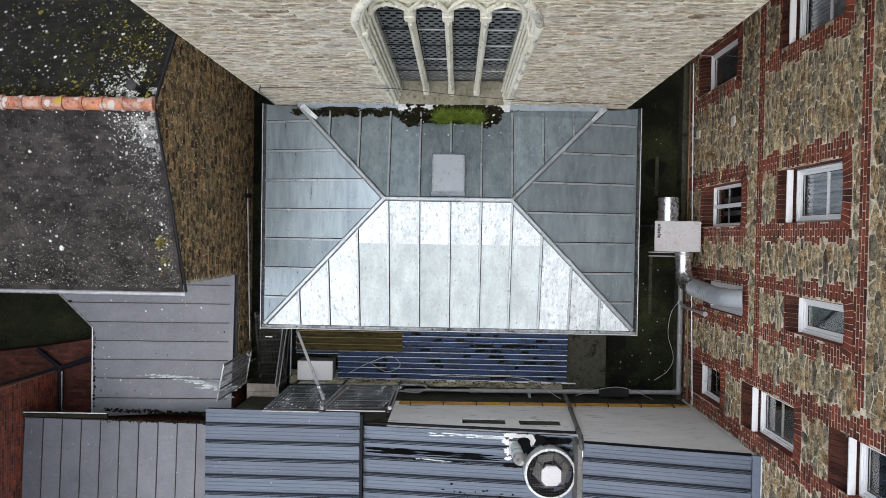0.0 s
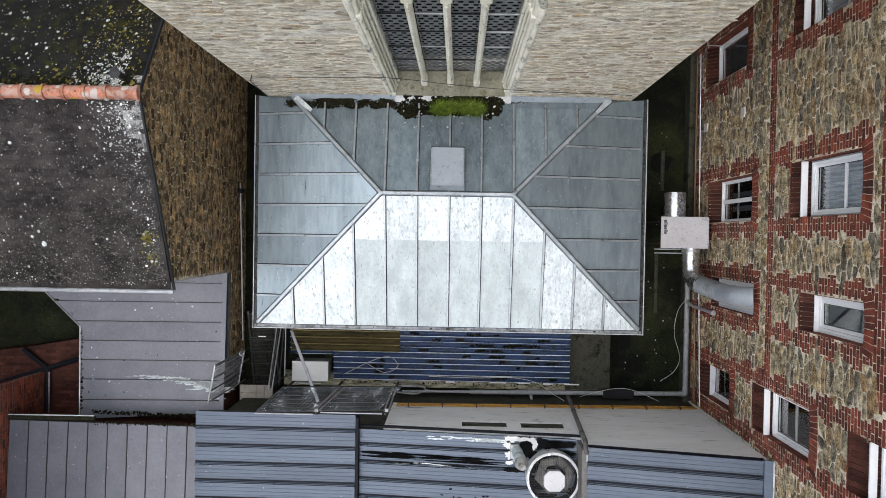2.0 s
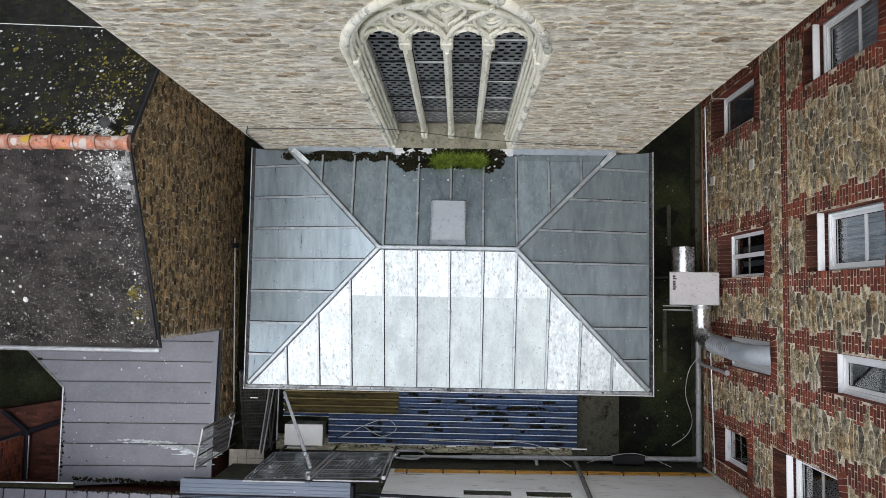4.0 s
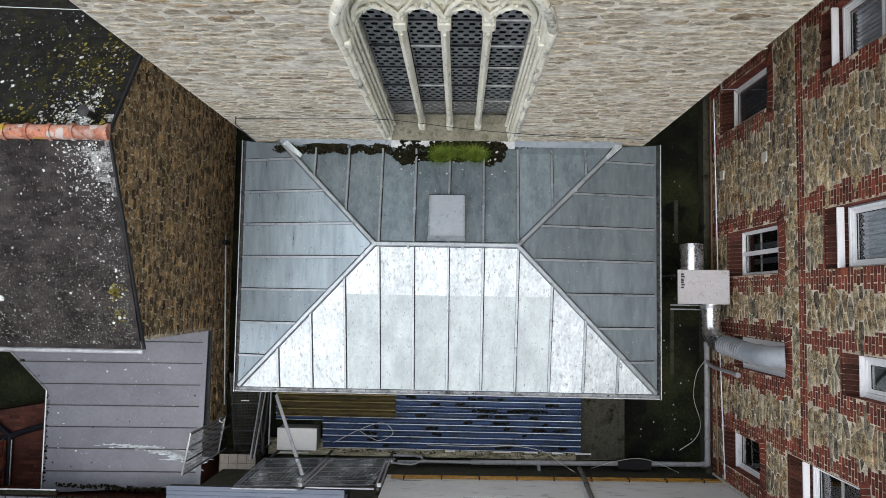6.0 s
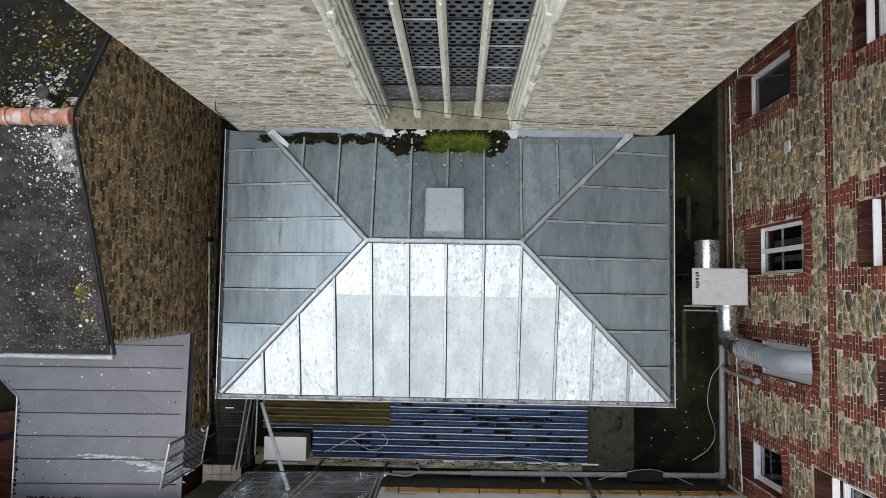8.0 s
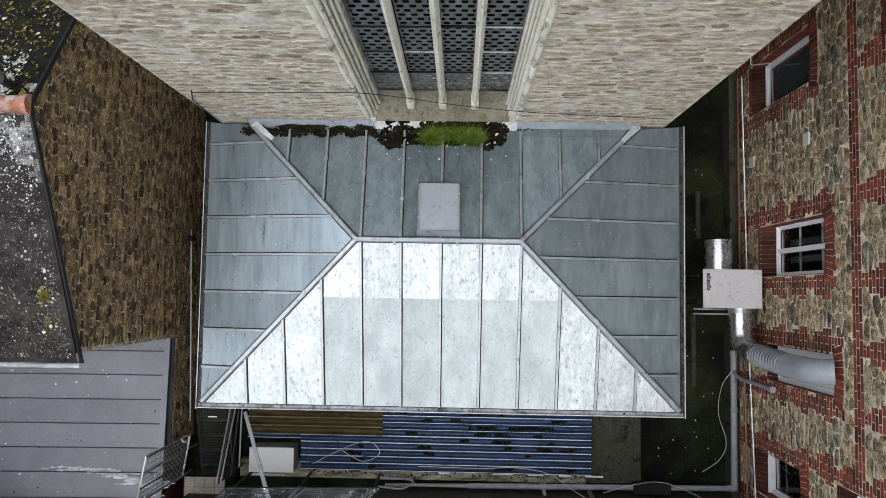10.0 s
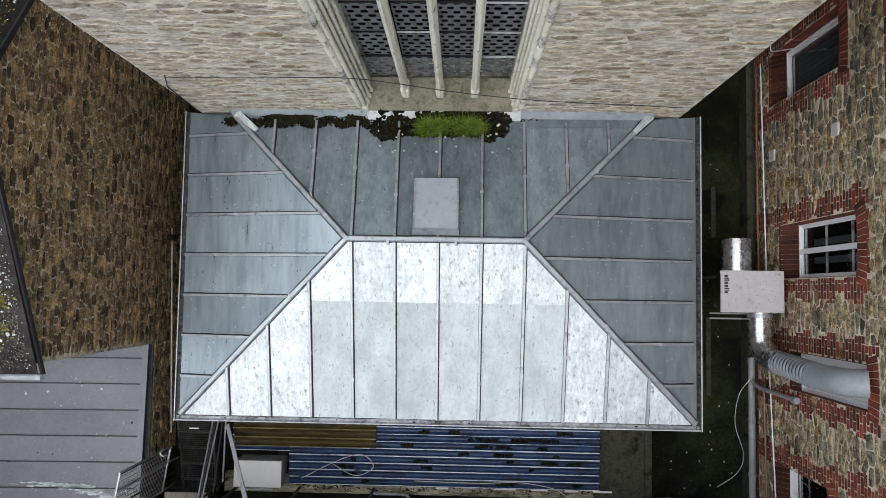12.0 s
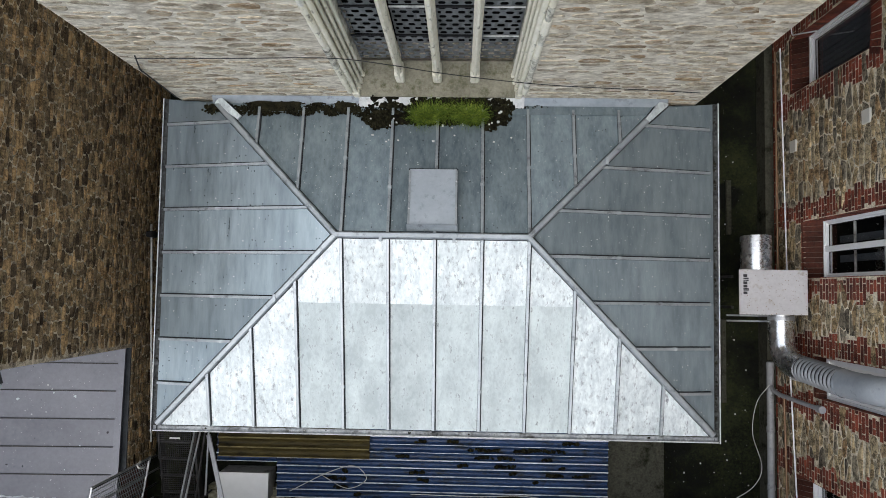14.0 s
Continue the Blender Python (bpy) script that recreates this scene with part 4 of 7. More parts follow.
def slates(y_low, z_low, y_top, z_top, material, x_near):
    slope = Vector((0, y_top - y_low, z_top - z_low))
    length = slope.length
    up = slope.normalized()
    out = Vector((0, -up.z, up.y)) if y_low < y_top else Vector((0, up.z, -up.y))
    if out.z < 0:
        out = -out
    gauge, width = 0.072, 0.14
    unit = mesh_from("slate", [(-0.5, 0, -0.2), (0.5, 0, -0.2), (0.5, 0, 1), (-0.5, 0, 1), (-0.5, 1, -0.4), (0.5, 1, -0.4), (0.5, 1, 0.2), (-0.5, 1, 0.2)],
                     [(0, 1, 2, 3), (3, 2, 6, 7), (0, 3, 7, 4), (1, 5, 6, 2)], material)
    sets = {material: ([], []), "crusted_slate": ([], [])}
    made = 0
    for i in range(int(length / gauge)):
        x = GXW + 0.07 - (0.5 * width if i % 2 else 0) - 0.02
        if i % 2:
            pieces = [(GXW + 0.07 - width * 0.25, width * 0.5)]
            x = GXW + 0.07 - width * 0.5
        else:
            pieces = []
            x = GXW + 0.07
        while x > -11:
            w = width * rng.uniform(0.94, 1.06)
            pieces.append((x - w / 2, w))
            x -= w
        for cx, w in pieces:
            c = Vector((cx, y_low, z_low)) + up * (i * gauge - 0.02 + rng.uniform(-0.006, 0.006))
            t = rng.uniform(0.007, 0.014)
            south = y_low < y_top
            near_end = (GXW - cx) / 0.42 + abs(c.y - (RY - 0.35)) / 0.55
            crust = south and rng.random() < 1.2 - near_end or not south and rng.random() < 0.55 - (GXW - cx) / 0.9 - (c.y - RY) / 0.9
            pts, fs = sets["crusted_slate" if crust else material]
            ua, va, da = Vector((w * 0.975, 0, 0)), (up * gauge * 1.6), out * t
            if cx > x_near and made < 290 and not crust:
                ob = new("slate", unit)
                ob.parent = roof
                ob.matrix_local = Matrix(((ua.x, va.x, da.x, c.x), (ua.y, va.y, da.y, c.y), (ua.z, va.z, da.z, c.z), (0, 0, 0, 1)))
                made += 1
            else:
                b = len(pts)
                pts += [tuple(c + ua * p.co.x + va * p.co.y + da * p.co.z) for p in unit.vertices]
                fs += [tuple(b + k for k in f) for f in ((0, 1, 2, 3), (3, 2, 6, 7), (0, 3, 7, 4), (1, 5, 6, 2))]
    for m, (pts, fs) in sets.items():
        if pts:
            ob = new("slatework", mesh_from("slatework", pts, fs, m))
            ob.parent = roof
            tagged(ob, "slates crusted with pale lichen" if m == "crusted_slate" else "dark slates", kind="stuff")


slates(SY - 0.05, SZ - 0.10, RY, RZ - 0.06, "slate", -5.75)
slates(NY, NZ - 0.10, RY, RZ - 0.06, "mossy_slate", -5.8)


def lichens(name, count, material, where, size, seed, label):
    """Flat ragged discs lying on the slates: where(r) gives (x, y) on the roof."""
    r = random.Random(seed)
    pts, fs = [], []
    for k in range(count):
        x, y = where(r)
        south = y < RY
        g = (RZ - SZ) / (RY - SY) if south else -(RZ - NZ) / (NY - RY)
        z0 = RZ - 0.06 + (y - RY) * g + 0.019
        q = size * r.uniform(0.4, 1.0) ** 2 * (2.2 if r.random() < 0.05 else 1.0)
        n = 7
        b = len(pts)
        for i in range(n):
            a = 2 * math.pi * i / n
            rr = q * r.uniform(0.65, 1.2)
            dx, dy = rr * math.cos(a), rr * math.sin(a)
            pts.append((x + dx, y + dy, z0 + dy * g))
        fs.append(tuple(range(b, b + n)))
    ob = new(name, mesh_from(name, pts, fs, material))
    ob.parent = roof
    tagged(ob, label, kind="stuff")


lichens("lichen", 2200, "lichen", lambda r: (r.uniform(-9, GXW), SY + (RY - 0.1 - SY) * r.random() ** 1.35), 0.0078, 31, "tiny white lichen dots on the slates")
lichens("lichen", 3000, "grey_film", lambda r: (r.uniform(-9, GXW), SY + abs(r.gauss(0, 0.75))), 0.013, 41, "grey lichen film thickening towards the eaves")
lichens("lichen", 1400, "grey_film", lambda r: (r.uniform(-9, GXW), r.uniform(SY, RY - 0.1)), 0.010, 45, "grey lichen specks on the slates")
lichens("lichen", 90, "lichen", lambda r: (r.uniform(-9, GXW), r.uniform(SY, RY - 0.1)), 0.026, 42, "round white lichen spots on the slates")
lichens("lichen", 800, "lichen", lambda r: (GXW + 0.03 - abs(r.gauss(0, 0.25)), r.uniform(SY, RY - 0.1)), 0.0085, 32, "white lichen crowding the verge")
lichens("lichen", 380, "lichen", lambda r: (GXW - 0.1 - abs(r.gauss(0, 0.3)), RY - 0.12 - abs(r.gauss(0, 0.4))), 0.013, 33, "pale lichen crust below the ridge")
lichens("lichen", 130, "lichen", lambda r: (r.uniform(-9, GXW), r.uniform(RY + 0.1, RY + 2.2)), 0.034, 34, "white lichen rosettes on the slates")
lichens("lichen", 900, "lichen", lambda r: (r.uniform(-9, GXW), r.uniform(RY + 0.1, RY + 2.2)), 0.010, 43, "tiny white lichen dots on the slates")
lichens("lichen", 420, "lichen", lambda r: (GXW - 0.2 - abs(r.gauss(0, 0.3)), RY + 0.1 + abs(r.gauss(0, 0.3))), 0.022, 35, "white lichen crowding the ridge end")
lichens("yellow_lichen", 420, "yellow_lichen", lambda r: (GXW - abs(r.gauss(0, 0.6)), RY + r.uniform(0.1, 1.6)), 0.022, 36, "yellow lichen patches on the slates")
lichens("yellow_lichen", 150, "yellow_lichen", lambda r: (r.uniform(-9, GXW), r.uniform(RY + 0.1, RY + 2.0)), 0.030, 37, "yellow lichen patches on the slates")
lichens("yellow_lichen", 40, "yellow_lichen", lambda r: (GXW - 0.17 + r.gauss(0, 0.05), 0.30 + r.gauss(0, 0.05)), 0.034, 38, "yellow lichen patch near the verge")
lichens("yellow_lichen", 60, "yellow_lichen", lambda r: (GXW - 0.2 + r.gauss(0, 0.09), -0.05 + r.gauss(0, 0.16)), 0.02, 44, "yellow lichen patch near the verge")
lichens("moss", 900, "moss", lambda r: (r.uniform(-9, GXW - 0.4), RY + 0.10 + abs(r.gauss(0, 0.09))), 0.03, 39, "moss along the ridge")
lichens("moss", 220, "yellow_lichen", lambda r: (r.uniform(-9, GXW - 0.5), RY + 0.12 + abs(r.gauss(0, 0.06))), 0.018, 40, "olive moss along the ridge")
part("verge", prism([(GXW + 0.07, SY - 0.08, SZ - 0.15), (GXW + 0.07, RY, RZ - 0.035), (GXW + 0.07, NY, NZ - 0.085), (GXW + 0.07, NY, NZ - 0.15), (GXW + 0.07, RY, RZ - 0.10), (GXW + 0.07, SY - 0.08, SZ - 0.215)], (0.028, 0, 0)), "black_trim", house, "black verge trim")
x = GXW + 0.10
k = 0
while x > -11:
    L = 0.315 if k else 0.47
    bm = bmesh.new()
    n = 10
    rings = []
    for s, (px, r) in enumerate(((x, 0.115), (x - 0.05, 0.115), (x - 0.052, 0.098), (x - L - 0.03, 0.095))):
        rings.append([bm.verts.new((px, RY + r * 1.05 * math.cos(math.pi * i / n), RZ - 0.07 + r * 1.1 * math.sin(math.pi * i / n))) for i in range(n + 1)])
    for a, b in zip(rings, rings[1:]):
        for i in range(n):
            bm.faces.new((a[i], a[i + 1], b[i + 1], b[i]))
    bm.faces.new(rings[0])
    part("ridge_tile", bm, "terracotta", house, "", True)
    x -= L
    k += 1
part("gutter", tube([(-11, SY - 0.11, SZ - 0.17), (GXW + 0.08, SY - 0.11, SZ - 0.17)], 0.045, None, 8), "galvanised", house, "pale eaves gutter")
part("vent_cowl", tube([(-4.80, RY + 0.27, RZ - 0.3), (-4.80, RY + 0.27, RZ + 0.0), (-4.80, RY + 0.27, RZ + 0.05), (-4.80, RY + 0.27, RZ + 0.09)], [0.05, 0.05, 0.085, 0.03], None, 10), "dark_steel", house, "dark grey vent cowl", True)
tagged(finish("cable", tube([(-11, RY + 1.75, RZ + 0.3), (CX0 + 0.01, CY + 0.85, RZ + 0.3)], 0.006, None, 6), "white_cable"), "white cable strung over the slate roof", "cable")
tagged(finish("wall_pipe", tube(spline([(GXW + 0.09, 1.35, 0.12), (GXW + 0.09, 1.2, 0.10), (GXW + 0.09, -2.0, -0.18)], 6), 0.016, None, 8), "white_cable", None, "", True), "thin pale pipe along the foot of the gable wall", "pipe")
tagged(finish("wall_lamp", box(GXW + 0.04, GXW + 0.16, 1.26, 1.36, 0.02, 0.22, None, 0.02), "black_trim"), "small dark wall box at the top of the pipe", "wall box")

# ---- low building with the hipped zinc roof ----
EX0, EX1, EY0 = -3.70, 3.88, -1.40
RX0, RX1, RYC, EZ, TZ = -1.19, 1.31, 1.20, 1.46, 2.05
NYC = 3.02
zb = thing("zinc_roofed_building", "low building with a hipped sheet-zinc roof between taller houses", "building")
part("wall", box(EX0 + 0.22, EX1 - 0.22, EY0 + 0.2, CY, GROUND, EZ - 0.12), "white_render", zb)
zroof = part("roof", prism([(EX0 + 0.1, EY0 + 0.1, EZ - 0.12), (EX1 - 0.1, EY0 + 0.1, EZ - 0.12), (EX1 - 0.1, CY, EZ - 0.12), (EX0 + 0.1, CY, EZ - 0.12)], (0, 0, 0.06)), "zinc", zb, "blue-grey weathered zinc, south slope painted paler for the sky it reflects")
SS = (TZ - EZ) / (RYC - EY0)
SW = (TZ - EZ) / (RX0 - EX0)
SE = (TZ - EZ) / (EX1 - RX1)
zs = {"south": lambda x, y: EZ + SS * (y - EY0), "north": lambda x, y: TZ - SS * (y - RYC), "west": lambda x, y: EZ + SW * (x - EX0), "east": lambda x, y: EZ + SE * (EX1 - x)}
nw = (RX0 - (NYC - RYC) * SS / SW, NYC)
ne = (RX1 + (NYC - RYC) * SS / SE, NYC)
outlines = {"south": [(EX0, EY0), (EX1, EY0), (RX1, RYC), (RX0, RYC)], "north": [(RX0, RYC), (RX1, RYC), ne, nw],
            "west": [(EX0, EY0), (RX0, RYC), nw, (EX0, CY)], "east": [(EX1, EY0), (EX1, CY), ne, (RX1, RYC)]}
PITCH = 0.611


def sheet(side, poly, material, up=0.0):
    f = zs[side]
    bm = bmesh.new()
    lift = rng.uniform(0.0, 0.005) + up
    prism([(x, y, f(x, y) + lift) for x, y in poly], (0, 0, -0.012), bm)
    return part("zinc_sheet", bm, material, zroof)


def cut_roof(side):
    axis = 0 if side in ("south", "north") else 1
    seams = [0.10 + PITCH * i for i in range(-7, 8)] if axis == 0 else [0.366 + 0.597 * i for i in range(-4, 6)]
    for a, b in zip(seams, seams[1:]):
        strip = clip_poly(outlines[side], axis, a, b)
        if not strip:
            continue
        # South sheets get the palest tones as painted sky reflection; dull ones differ by patina.
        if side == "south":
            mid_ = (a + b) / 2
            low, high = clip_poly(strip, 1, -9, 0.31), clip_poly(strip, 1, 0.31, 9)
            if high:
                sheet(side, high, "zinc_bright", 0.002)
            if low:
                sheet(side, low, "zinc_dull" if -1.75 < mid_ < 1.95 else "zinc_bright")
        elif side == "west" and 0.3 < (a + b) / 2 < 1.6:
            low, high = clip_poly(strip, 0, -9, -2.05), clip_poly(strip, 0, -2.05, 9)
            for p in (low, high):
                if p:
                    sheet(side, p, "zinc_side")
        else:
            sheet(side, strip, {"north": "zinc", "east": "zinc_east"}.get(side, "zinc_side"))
    for s in seams:
        line = clip_poly(outlines[side], axis, s - 0.004, s + 0.004)
        if not line:
            continue
        o = 1 - axis
        lo, hi = min(p[o] for p in line), max(p[o] for p in line)
        if hi - lo < 0.15:
            continue
        lo, hi = lo + 0.004, hi - 0.05
        at = (lambda t, d: (s + d, t)) if axis == 0 else (lambda t, d: (t, s + d))
        bm = bmesh.new()
        prof = [(-0.019, 0.0), (-0.014, 0.036), (-0.019, 0.038), (-0.017, 0.05), (0.017, 0.05), (0.019, 0.038), (0.014, 0.036), (0.019, 0.0)]
        ends = []
        for t in (lo, hi):
            ends.append([bm.verts.new((*at(t, d), zs[side](*at(t, 0)) + h)) for d, h in prof])
        for i in range(len(prof) - 1):
            bm.faces.new((ends[0][i], ends[0][i + 1], ends[1][i + 1], ends[1][i]))
        bm.faces.new(ends[0])
        bm.faces.new(ends[1][::-1])
        bat = part("batten_cap", bm, "zinc_trim", zroof)
        # Flat dark strips paint the batten's shaded sides, wider on one side.
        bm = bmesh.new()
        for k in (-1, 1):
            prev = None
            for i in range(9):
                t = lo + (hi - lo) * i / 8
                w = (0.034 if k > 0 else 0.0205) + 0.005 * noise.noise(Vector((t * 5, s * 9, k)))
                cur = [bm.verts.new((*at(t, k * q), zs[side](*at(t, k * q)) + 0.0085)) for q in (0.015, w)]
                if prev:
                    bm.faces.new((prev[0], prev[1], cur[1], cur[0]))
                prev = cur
        part("grime", bm, "grime", bat, "painted shade line along the batten")
        for t in (lo + 0.75 + rng.uniform(-0.3, 0.3),):
            if t < hi - 0.1:
                px, py = at(t, 0)
                part("clip", box(px - 0.025, px + 0.025, py - 0.02, py + 0.02, zs[side](px, py), zs[side](px, py) + 0.053), "zinc_trim", bat)


for side in outlines:
    cut_roof(side)


def roll(a, b, w=0.036, h=0.055):
    """A flat-topped ridge or hip roll from a to b with flanges."""
    a, b = Vector(a), Vector(b)
    d = (b - a).normalized()
    s = d.cross(Vector((0, 0, 1))).normalized()
    bm = bmesh.new()
    prof = [(-w - 0.014, -0.012), (-w - 0.006, 0.008), (-w, h - 0.012), (-w + 0.012, h), (w - 0.012, h), (w, h - 0.012), (w + 0.006, 0.008), (w + 0.014, -0.012)]
    ends = [[bm.verts.new(p + s * u + Vector((0, 0, v))) for u, v in prof] for p in (a, b)]
    for i in range(len(prof) - 1):
        bm.faces.new((ends[0][i], ends[0][i + 1], ends[1][i + 1], ends[1][i]))
    bm.faces.new(ends[0])
    bm.faces.new(ends[1][::-1])
    return bm


TW, TE = (RX0, RYC, TZ + 0.01), (RX1, RYC, TZ + 0.01)
for a, b in ((TW, TE), ((EX0 + 0.02, EY0 + 0.02, EZ + 0.012), TW), ((EX1 - 0.02, EY0 + 0.02, EZ + 0.012), TE),
             ((nw[0], nw[1], zs["north"](*nw) + 0.012), TW), ((ne[0], ne[1], zs["north"](*ne) + 0.012), TE)):
    rl = part("hip_roll" if a is not TW else "ridge_roll", roll(a, b), "zinc_trim", zroof)
    d_ = (Vector(b) - Vector(a)).normalized()
    sd = d_.cross(Vector((0, 0, 1))).normalized()
    # Thin dark strips paint the shade at both edges of the roll.
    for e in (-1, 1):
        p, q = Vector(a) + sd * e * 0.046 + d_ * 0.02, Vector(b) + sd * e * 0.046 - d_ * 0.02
        part("grime", prism([p - sd * 0.006, p + sd * 0.006, q + sd * 0.006, q - sd * 0.006], (0, 0, 0.0045)), "grime", rl, "painted shade line along the roll")
for x, y in ((-0.6, 1.17), (0.35, 1.17), (-2.0, 0.36), (2.5, 0.0), (2.35, 2.24)):
    part("strap", box(x - 0.02, x + 0.02, y - 0.05, y + 0.05, TZ + 0.0 if abs(y - 1.17) < 0.1 else zs["west" if x < 0 else "east"](x, y), (TZ + 0.078) if abs(y - 1.17) < 0.1 else zs["west" if x < 0 else "east"](x, y) + 0.085), "zinc_trim", zroof)
# pale splayed ends of the north hips
for (ax, ay), (bx, by) in (((-2.60, 2.80), (-2.93, 3.06)), ((2.92, 2.82), (3.17, 3.09))):
    hip = lambda x, y: zs["north"](0, y) + 0.03
    d_ = Vector((bx - ax, by - ay, 0)).normalized()
    sd = Vector((-d_.y, d_.x, 0))
    foot = [Vector((ax, ay, hip(ax, ay))) - sd * 0.034, Vector((ax, ay, hip(ax, ay))) + sd * 0.034, Vector((bx, by, hip(bx, by))) + sd * 0.062, Vector((bx, by, hip(bx, by))) - sd * 0.062]
    end = part("hip_end", prism(foot, (0, 0, 0.045)), "zinc_bright", zroof, "bright splayed end of a hip")
    # Shade painted as a dark strip down each edge of the hip end.
    for e in (-1, 1):
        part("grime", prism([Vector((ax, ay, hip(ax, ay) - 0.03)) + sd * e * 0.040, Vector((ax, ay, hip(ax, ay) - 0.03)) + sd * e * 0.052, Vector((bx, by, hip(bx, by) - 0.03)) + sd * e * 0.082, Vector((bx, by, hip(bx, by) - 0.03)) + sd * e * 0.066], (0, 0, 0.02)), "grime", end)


def gutter(name, a, b, outward, r=0.05, inner="gutter_inside", silt=5.0):
    """Half-round gutter from a to b with a pale bead along its outer lip, muddy inside."""
    a, b, o = Vector(a), Vector(b), Vector(outward)
    bm = bmesh.new()
    n = 8
    rings = []
    for p in (a, b):
        rings.append([bm.verts.new(p + o * (r - r * math.cos(math.pi * i / n)) + Vector((0, 0, -r * math.sin(math.pi * i / n)))) for i in range(n + 1)])
    for i in range(n):
        bm.faces.new((rings[0][i], rings[0][i + 1], rings[1][i + 1], rings[1][i]))
    g = part(name, bm, inner, zb, "half-round zinc gutter with a pale rim", True)
    part("bead", tube([a + o * 2 * r, b + o * 2 * r], 0.009, None, 8), "gutter_white", g)
    L = (b - a).length
    d = (b - a).normalized()
    for i in range(int(L / 0.37)):
        p = a + d * (0.2 + 0.37 * i)
        part("bracket", tube([p + o * 1.75 * r + Vector((0, 0, 0.0)), p + o * 2.15 * r + Vector((0, 0, 0.010))], 0.008, None, 6), "gutter_white", g)
    wide = lambda q: (abs(d.x) * 0.06 + abs(o.x) * 0.025, abs(d.y) * 0.06 + abs(o.y) * 0.025)
    rr = random.Random(int(L * 100) + int(10 * o.x))
    beds = []
    for i in range(int(L * silt)):
        p = a.lerp(b, rr.random()) + o * rr.uniform(0.6, 1.6) * r
        beds.append((p.x, p.y, *wide(p), rr.randrange(2, 9)))
    lumps("moss", beds, 0.02, lambda x, y: a.z - 0.05, "gutter_mud", "moss lumps in the gutter", int(L * 10) + int(3 * o.x), g)


gz = EZ - 0.01
gutter("gutter", (EX0 - 0.06, EY0 - 0.012, gz), (EX1 + 0.06, EY0 - 0.012, gz), (0, -1, 0), 0.036, "gutter_pale", 1.5)
gutter("gutter", (EX0 - 0.0, EY0 - 0.1, gz), (EX0 - 0.0, CY + 0.02, gz), (-1, 0, 0), 0.040, "gutter_inside", 2.0)
gutter("gutter", (EX1 + 0.0, EY0 - 0.1, gz), (EX1 + 0.0, CY + 0.02, gz), (1, 0, 0), 0.042, "gutter_inside", 9.0)
part("gutter_joint", box(0.08, 0.16, EY0 - 0.095, EY0 - 0.02, gz - 0.03, gz - 0.006), "gutter_inside", zb)
part("gutter_joint", box(EX0 - 0.10, EX0 - 0.02, -0.60, -0.52, gz - 0.03, gz - 0.004), "gutter_inside", zb)

# roof hatch
hatch = thing("roof_hatch", "grey-lidded metal roof hatch on a zinc upstand", "roof hatch")
HX0, HX1, HY0, HY1 = -0.230, 0.358, 1.29, 2.075
hz = lambda y: zs["north"](0, y)
o = [(HX0, HY0), (HX1, HY0), (HX1, HY1), (HX0, HY1)]
part("upstand", prism([(x, y, hz(y) - 0.02) for x, y in o], (0, 0, 0.09)), "zinc_trim", hatch)
g = 0.03
o2 = [(HX0 - 0.015, HY0 + 0.03), (HX1 + 0.015, HY0 + 0.03), (HX1 + 0.015, HY1 + 0.015), (HX0 - 0.015, HY1 + 0.015)]
# Dark sheet slightly wider than the lid, painting its shadow outline.
part("lid_gap", prism([(HX0 - 0.03, HY0 + 0.012, hz(HY0 + 0.012) + 0.066), (HX1 + 0.03, HY0 + 0.012, hz(HY0 + 0.012) + 0.066), (HX1 + 0.03, HY1 + 0.028, hz(HY1 + 0.028) + 0.066), (HX0 - 0.03, HY1 + 0.028, hz(HY1 + 0.028) + 0.066)], (0, 0, 0.007)), "grime", hatch, "dark sheet painting the shadow round the lid")
lid = part("lid", prism([(x, y, hz(y) + 0.075) for x, y in o2], (0, 0, 0.03)), "hatch_lid", hatch, "smooth grey sheet lid")
for x in (HX0 - 0.012, HX1 + 0.012):
    part("edge_strip", prism([(x - 0.014, HY0 + 0.03, hz(HY0 + 0.03) + 0.106), (x + 0.014, HY0 + 0.03, hz(HY0 + 0.03) + 0.106), (x + 0.014, HY1, hz(HY1) + 0.106), (x - 0.014, HY1, hz(HY1) + 0.106)], (0, 0, 0.012)), "zinc_trim", lid)
    for y in (1.55, 1.92):
        part("screw", tube([(x, y, hz(y) + 0.116), (x, y, hz(y) + 0.128)], 0.012, None, 6), "gutter_white", lid)
part("hinge_flap", prism([(HX0 - 0.035, HY0 - 0.03, hz(HY0) + 0.02), (HX1 + 0.035, HY0 - 0.03, hz(HY0) + 0.02), (HX1 + 0.035, HY0 + 0.05, hz(HY0) + 0.11), (HX0 - 0.035, HY0 + 0.05, hz(HY0) + 0.11)], (0, 0, 0.014)), "zinc_trim", hatch)

# valley gutter against the church, with its flashing, moss and grass
VZ = zs["north"](0, NYC)
structure("flashing", prism([(-3.0, NYC - 0.02, VZ - 0.005), (3.2, NYC - 0.02, VZ - 0.005), (3.2, CY - 0.004, VZ + 0.10), (-3.0, CY - 0.004, VZ + 0.10)], (0, 0, -0.02)), "zinc_trim", "pale zinc flashing between roof and church wall", "flashing")
structure("mortar_fillet", prism([(-0.98, NYC - 0.06, VZ + 0.012), (1.27, NYC - 0.06, VZ + 0.012), (1.27, CY - 0.004, VZ + 0.118), (-0.98, CY - 0.004, VZ + 0.118)], (0, 0, -0.02)), "gutter_white", "white lime mortar fillet under the church window", "fillet")
